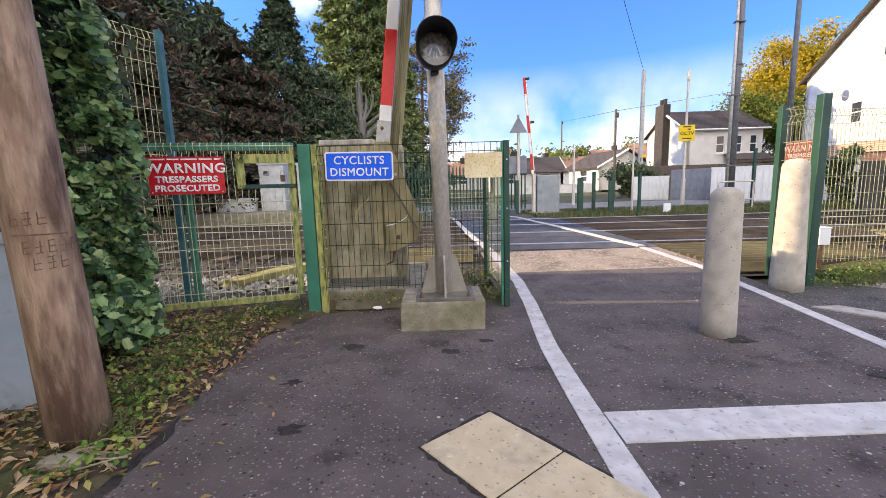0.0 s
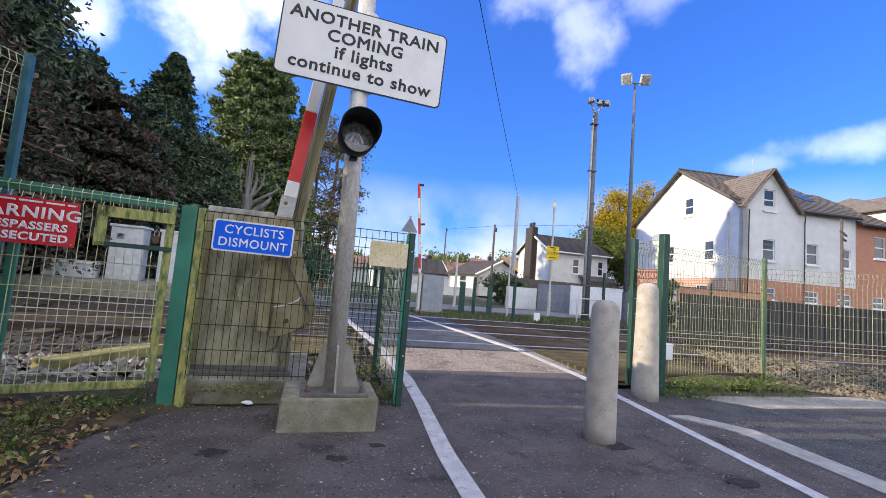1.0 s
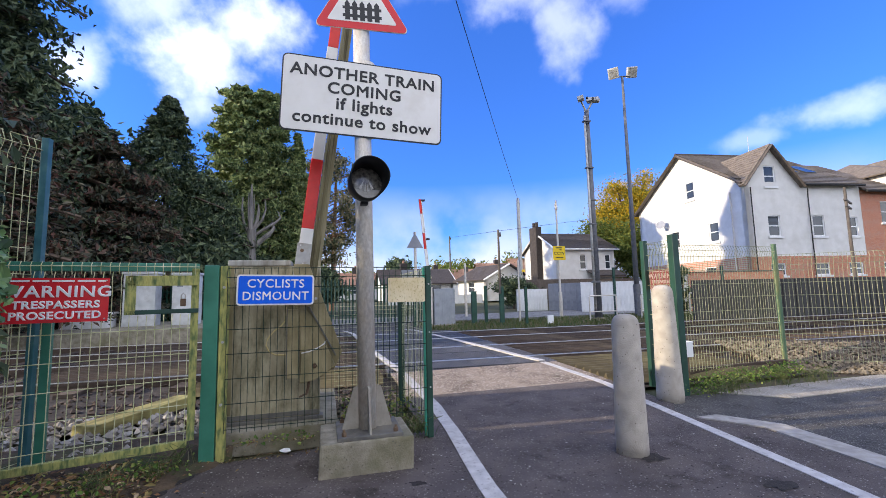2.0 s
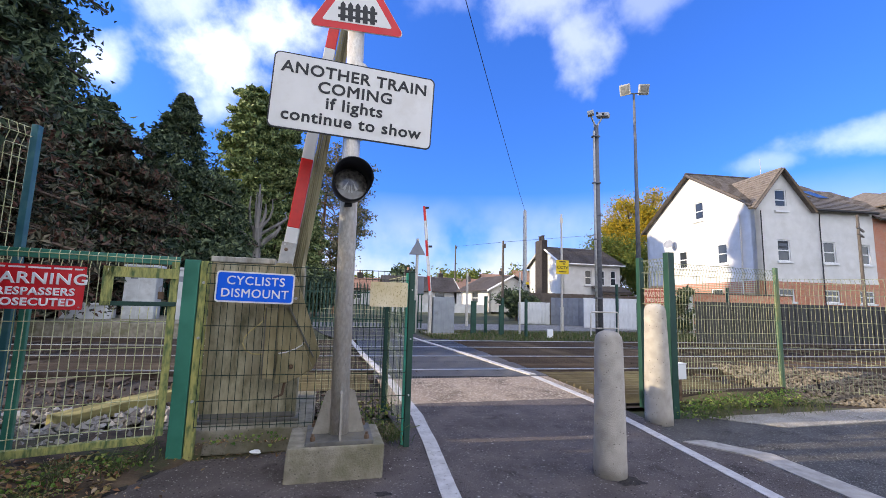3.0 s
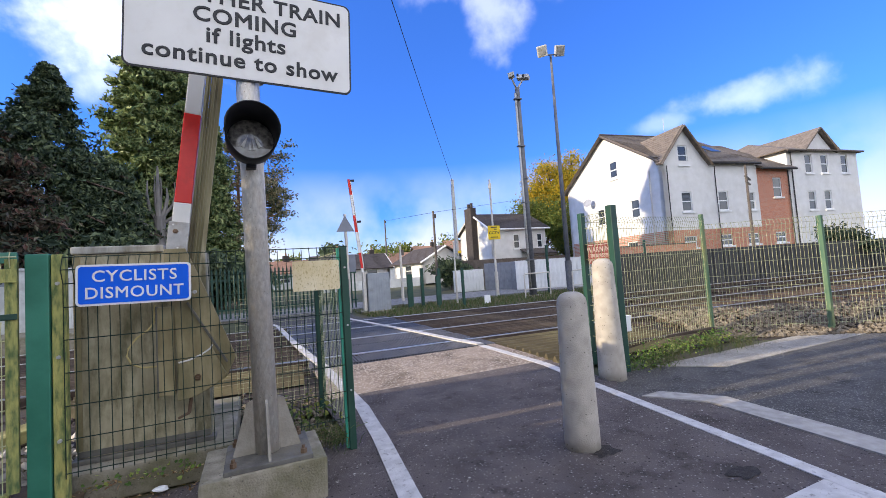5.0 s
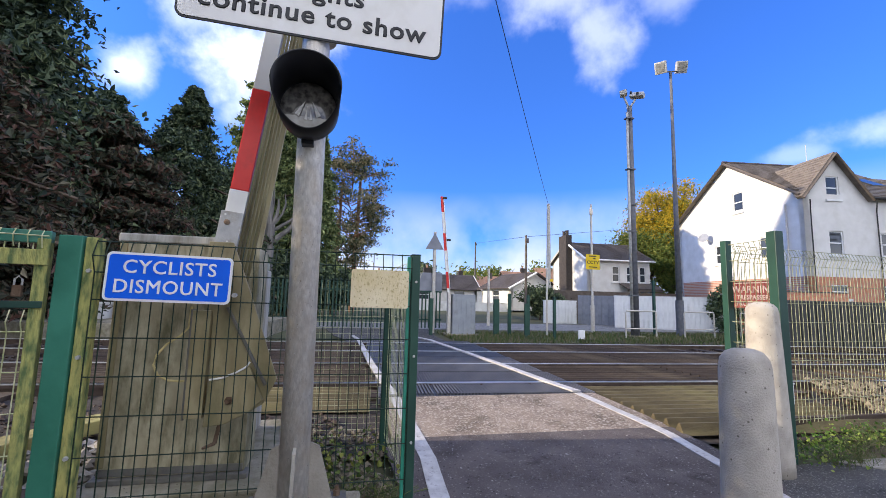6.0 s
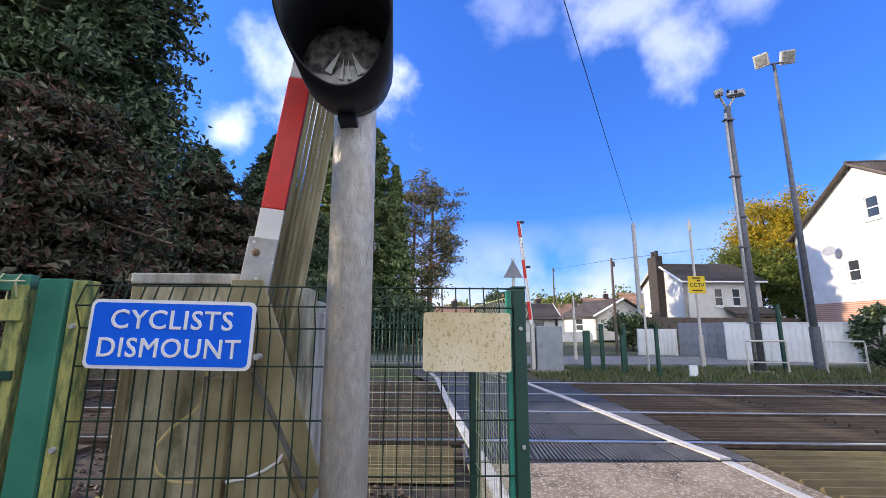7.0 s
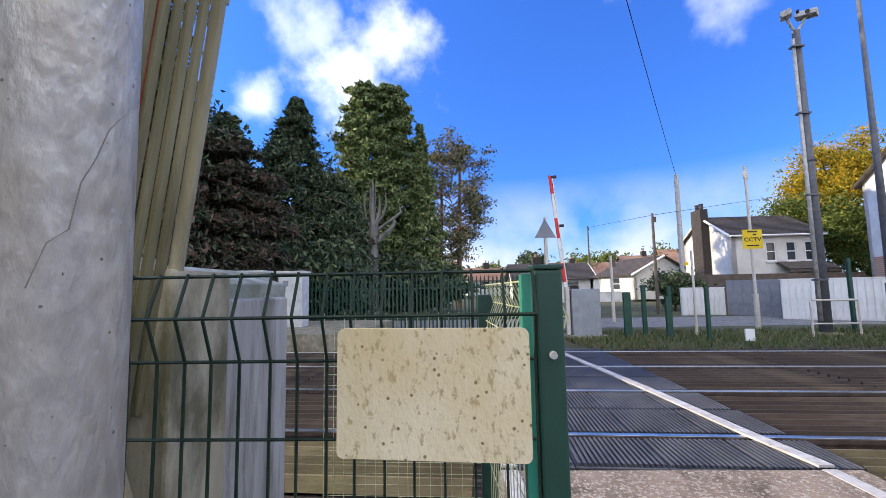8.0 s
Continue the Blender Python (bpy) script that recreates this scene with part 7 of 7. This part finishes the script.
for q in ([(0.01, -0.4, 7.45), (3.6, -0.4, 7.45), (3.6, 5.7, 11.0), (0.01, 5.7, 11.0)], [(0.01, 11.4, 7.45), (3.6, 11.4, 7.45), (3.6, 5.7, 11.0), (0.01, 5.7, 11.0)]):
    r_ = slab(q, 0.1, "tile", "roof", h3, "brown tiled roof slope")
    courses(q, 20, r_, "tile")
part("gutter", rod((0.01, -0.45, 7.45), (3.6, -0.45, 7.45), 0.08, 0.08, 8), "cable", h3)
part("downpipe", rod((3.1, -0.1, 7.4), (3.1, -0.1, 0.1), 0.045, 0.045, 8), "cable", h3)
h4 = thing("gabled_house", "white rendered gabled house at the row end", "house", *along_row(FL + 3.3), 0, -7.5)
E4, R4, L4 = 8.95, 10.75, 8.0
w4 = [(1.95, 2.75, 7.2, 8.7), (3.75, 4.55, 7.2, 8.7), (1.95, 2.75, 4.3, 5.8), (3.75, 4.55, 4.3, 5.8), (6.1, 6.9, 7.2, 8.7)]
part("wall", wall_cells(L4, E4, w4), "render", h4, "white rendered wall")
for q in w4:
    window(h4, *q)
part("side_wall", box(0, 0.3, 0.31, 9.0, 0, E4), "render", h4)
part("end_wall", box(L4 - 0.3, L4, 0.31, 9.0, 0, E4), "render", h4)
part("rear_wall", box(0.31, L4 - 0.31, 8.7, 9.0, 0, E4), "render", h4)
part("gable", prism([(1.9, E4 + 0.002), (5.3, E4 + 0.002), (3.6, R4 - 0.1)], 0.0, 0.3), "render", h4)
for q in ([(-0.4, -0.35, E4 - 0.05), (L4 + 0.4, -0.35, E4 - 0.05), (L4 - 2.2, 4.5, R4), (2.2, 4.5, R4)], [(-0.4, 9.35, E4 - 0.05), (L4 + 0.4, 9.35, E4 - 0.05), (L4 - 2.2, 4.5, R4), (2.2, 4.5, R4)],
          [(-0.4, -0.35, E4 - 0.05), (-0.4, 9.35, E4 - 0.05), (2.2, 4.5, R4)], [(L4 + 0.4, -0.35, E4 - 0.05), (L4 + 0.4, 9.35, E4 - 0.05), (L4 - 2.2, 4.5, R4)],
          [(1.6, -0.38, E4 - 0.1), (3.6, -0.38, R4), (3.6, 4.4, R4), (1.6, 0.2, E4 - 0.1)], [(5.6, -0.38, E4 - 0.1), (3.6, -0.38, R4), (3.6, 4.4, R4), (5.6, 0.2, E4 - 0.1)]):
    slab(q, 0.1, "tile", "roof", h4, "brown tiled roof slope")
part("gutter", rod((-0.4, -0.4, E4 - 0.05), (1.6, -0.4, E4 - 0.05), 0.08, 0.08, 8), "fascia", h4)
part("downpipe", rod((0.3, -0.1, E4 - 0.1), (0.3, -0.1, 0.1), 0.045, 0.045, 8), "cable", h4)
tp2 = thing("telegraph_pole", "slim dark telegraph pole with crossarms before the house", "utility pole", 29.3, 17.2, 0)
part("shaft", rod((0, 0, 0), (0, 0, 7.0), 0.10, 0.07, 10), "fascia", tp2)
for z, w in ((6.2, 0.75), (5.85, 0.6)):
    part("crossarm", box(-w, w, -0.05, 0.05, z - 0.05, z + 0.05, 0.01, m=pose(0, 0, 0, 0, 4, 20)), "fascia", tp2)

# house with the chimney across the railway
h2 = thing("chimney_house", "white two storey house with dark chimney stack", "house", 20.45, 38.0, 0, -2)
D2, L2, E2, R2 = 7.0, 6.1, 5.2, 6.95
part("gable_wall", prism([(0, 0), (D2, 0), (D2, E2), (D2 / 2, R2), (0, E2)], 0, 0.3, m=Matrix.Translation((0, D2 * 0.55, 0)) @ pose(0, 0, 0, 0, 0, -90)), "render", h2, "white gable wall")
w2 = [(2.4, 3.1, 3.2, 4.6), (3.8, 4.5, 3.2, 4.6), (5.1, 5.7, 3.2, 4.6), (3.2, 4.1, 0.9, 2.2)]
o2 = D2 * 0.55 - D2
b = wall_cells(L2, E2, w2)
bmesh.ops.translate(b, vec=(0, o2, 0), verts=b.verts)
part("wall", b, "render", h2, "white rendered wall")
for q in w2:
    window(h2, *q, m=Matrix.Translation((0, o2, 0)))
part("rear_wall", box(0, L2, o2 + D2 - 0.3, o2 + D2, 0, E2), "render", h2)
part("end_wall", box(L2 - 0.3, L2, o2 + 0.3, o2 + D2 - 0.3, 0, E2), "render", h2)
for y0, y1 in ((o2 - 0.35, o2 + D2 / 2), (o2 + D2 + 0.35, o2 + D2 / 2)):
    q = [(-0.3, y0, E2 - 0.15), (L2 + 0.3, y0, E2 - 0.15), (L2 + 0.3, y1, R2 + 0.02), (-0.3, y1, R2 + 0.02)]
    r_ = slab(q, 0.1, "tile_dk", "roof", h2, "dark tiled roof slope")
    courses(q, 16, r_, "tile_dk")
part("barge_board", rod((-0.33, o2 - 0.35, E2 - 0.1), (-0.33, o2 + D2 / 2, R2 + 0.08), 0.10, 0.10, 4), "pvc", h2)
part("barge_board", rod((-0.33, o2 + D2 + 0.35, E2 - 0.1), (-0.33, o2 + D2 / 2, R2 + 0.08), 0.10, 0.10, 4), "pvc", h2)
yc = o2 + D2 / 2
part("chimney", box(-0.62, -0.02, yc - 0.75, yc + 0.75, 0, 7.65, 0.02), "chimney", h2, "dark brick chimney stack")
for dy in (-0.35, 0.3):
    part("chimney_pot", lathe([(0.15, 7.65), (0.14, 8.05), (0.17, 8.08), (0.17, 8.14)], 12, m=Matrix.Translation((-0.3, yc + dy, 0))), "chimney", h2)
part("porch_roof", slab([(3.0, o2 - 1.4, 2.5), (6.3, o2 - 1.4, 2.5), (6.3, o2, 3.05), (3.0, o2, 3.05)], 0.1, "tile_dk", "porch", h2).data and box(3.0, 6.3, o2 - 1.4, o2 - 1.3, 2.35, 2.5), "fascia", h2)
part("gutter", rod((-0.3, o2 - 0.42, E2 - 0.14), (L2 + 0.3, o2 - 0.42, E2 - 0.14), 0.07, 0.07, 8), "pvc", h2)
fence_run("garden_fence", "dark garden fence with pale pickets below the house", "fence", 14.4, 31.0, 26.5, 31.5, 2.2, "fascia", 0, 0.1, None)

# low houses and roofs further off
def bungalow(x, y, rz, L, D, ev, rg, roof, label, z0=0.0, wins=2, chim=True):
    ob = thing("bungalow", label, "house", x, y, z0, rz, group="distant low houses")
    ws = [(L * (k + 0.5) / wins - 0.7, L * (k + 0.5) / wins + 0.7, 0.9, 2.1) for k in range(wins)]
    part("wall", wall_cells(L, ev, ws), "render", ob)
    for q in ws:
        window(ob, *q)
    part("rear_wall", box(0, L, D - 0.3, D, 0, ev), "render", ob)
    for xx in (0, L - 0.3):
        part("gable_wall", prism([(0.0, 0), (D, 0), (D, ev), (D / 2, rg), (0, ev)], 0, 0.3, m=Matrix.Translation((xx + 0.3, 0, 0)) @ pose(0, 0, 0, 0, 0, 90)), "render", ob)
    for y0, y1 in ((-0.5, D / 2), (D + 0.5, D / 2)):
        q = [(-0.4, y0, ev - 0.2), (L + 0.4, y0, ev - 0.2), (L + 0.4, y1, rg + 0.02), (-0.4, y1, rg + 0.02)]
        r_ = slab(q, 0.1, roof, "roof", ob)
        courses(q, 14, r_, roof)
    part("barge_board", rod((L + 0.42, -0.5, ev - 0.15), (L + 0.42, D / 2, rg + 0.05), 0.12, 0.12, 4), "pvc", ob)
    if chim:
        c = part("chimney", box(L * 0.3, L * 0.3 + 0.9, D / 2 - 0.4, D / 2 + 0.4, rg - 0.8, rg + 0.9, 0.02), "chimney", ob)
        part("chimney_pot", rod((L * 0.3 + 0.45, D / 2, rg + 0.9), (L * 0.3 + 0.45, D / 2, rg + 1.3), 0.15, 0.13, 10), "tile_red", ob)
bungalow(6.6, 52.5, 0, 9.0, 6.5, 2.3, 4.1, "tile_dk", "low white bungalow with dark tiled roof", 0.3)
bungalow(15.2, 49.0, -78, 6.0, 6.0, 2.4, 4.0, "tile_dk", "white gable end of a low bungalow", 0.3, 1, False)
bungalow(17.0, 80.0, 4, 15.0, 8.0, 2.8, 5.6, "tile_red", "low house with an orange tiled roof", 0.5)
bungalow(32.0, 84.0, 0, 14.0, 8.0, 3.4, 7.0, "tile_red", "low house with a pale orange roof", 0.5)
bungalow(1.5, 66.0, 8, 10.0, 7.0, 2.4, 4.2, "tile_red", "distant low house with a tan roof", 0.5)
bungalow(-9.0, 58.0, 6, 9.0, 7.0, 2.6, 4.8, "tile_red", "distant low house with a tan roof", 0.5)
bungalow(42.0, 90.0, -8, 18.0, 9.0, 4.6, 8.6, "tile_red", "distant house with an orange roof on rising ground", 0.5)
fence_run("garden_wall", "low white garden wall in front of the bungalows", "wall", 6.0, 44.0, 17.0, 44.0, 1.0, "white_wall", 0, 0.2)
fence_run("garden_wall", "low white garden wall beside the far lane", "wall", -14.0, 33.0, -2.0, 34.5, 1.0, "white_wall", 0, 0.2)

# platform side seen through the gate
pf_ = thing("platform", "low concrete railway platform with a pale edge", "platform", -7.0, 14.0, 0, TR, kind="structure")
part("deck", box(-30, 4.5, 0, 5, -0.1, 0.45, 0.02), "concrete", pf_)
def equipment_cabinet(x, y, half, h, label):
    kb = thing("equipment_cabinet", label, "cabinet", x, y, 0.45, 0, group="trackside cabinets")
    part("body", box(-half, half, -0.3, 0.3, 0, h, 0.015), "cab_pale", kb)
    part("roof", box(-half - 0.05, half + 0.05, -0.35, 0.35, h + 0.002, h + 0.08, 0.015), "cab_pale", kb)
    for sx in (-1, 1):
        part("door", box(min(sx * 0.03, sx * (half - 0.05)), max(sx * 0.03, sx * (half - 0.05)), -0.318, -0.303, 0.1, h - 0.1, 0.004), "cab_pale", kb)
    part("vent", box(-half * 0.6, -half * 0.15, -0.328, -0.320, h - 0.4, h - 0.22), "gate_grey", kb, "dark louvred vent")
equipment_cabinet(-6.30, 16.3, 0.46, 1.70, "pale grey trackside equipment cabinet with double doors")
equipment_cabinet(-4.97, 16.3, 0.38, 1.66, "pale grey slim trackside equipment cabinet")
kb2 = thing("low_cabinet", "low white concrete trackside cabinet", "cabinet", -7.65, 16.0, 0.45, 0)
part("body", box(-0.62, 0.62, -0.35, 0.35, 0, 0.42, 0.02), "white_wall", kb2)
part("lid", box(-0.67, 0.67, -0.40, 0.40, 0.422, 0.49, 0.015), "white_wall", kb2)
for k in range(14):
    ob = thing("palisade_panel", "green steel palisade fence panel behind the platform", "fence", -13.5 + k * 1.25, 20.2 - 0.06 * k, 0.0, -3, group="palisade fence panels")
    if k == 0:
        pale = prism([(-0.03, 0), (0.03, 0), (0.03, 1.9), (0.0, 2.02), (-0.03, 1.9)], -0.01, 0.01)
        bmesh.ops.scale(pale, vec=(S, S, S), verts=pale.verts)
        pme = bpy.data.meshes.new("pale"); pale.to_mesh(pme); pale.free()
        pme.materials.append(M["green_dk"])
    for i in range(8):
        o = new("pale", pme); o.parent = ob; o.matrix_local = at(0.08 + i * 0.155, 0, 0.05)
    for z in (0.4, 1.6):
        part("rail", box(0, 1.25, 0.012, 0.05, z - 0.03, z + 0.03), "green_dk", ob)
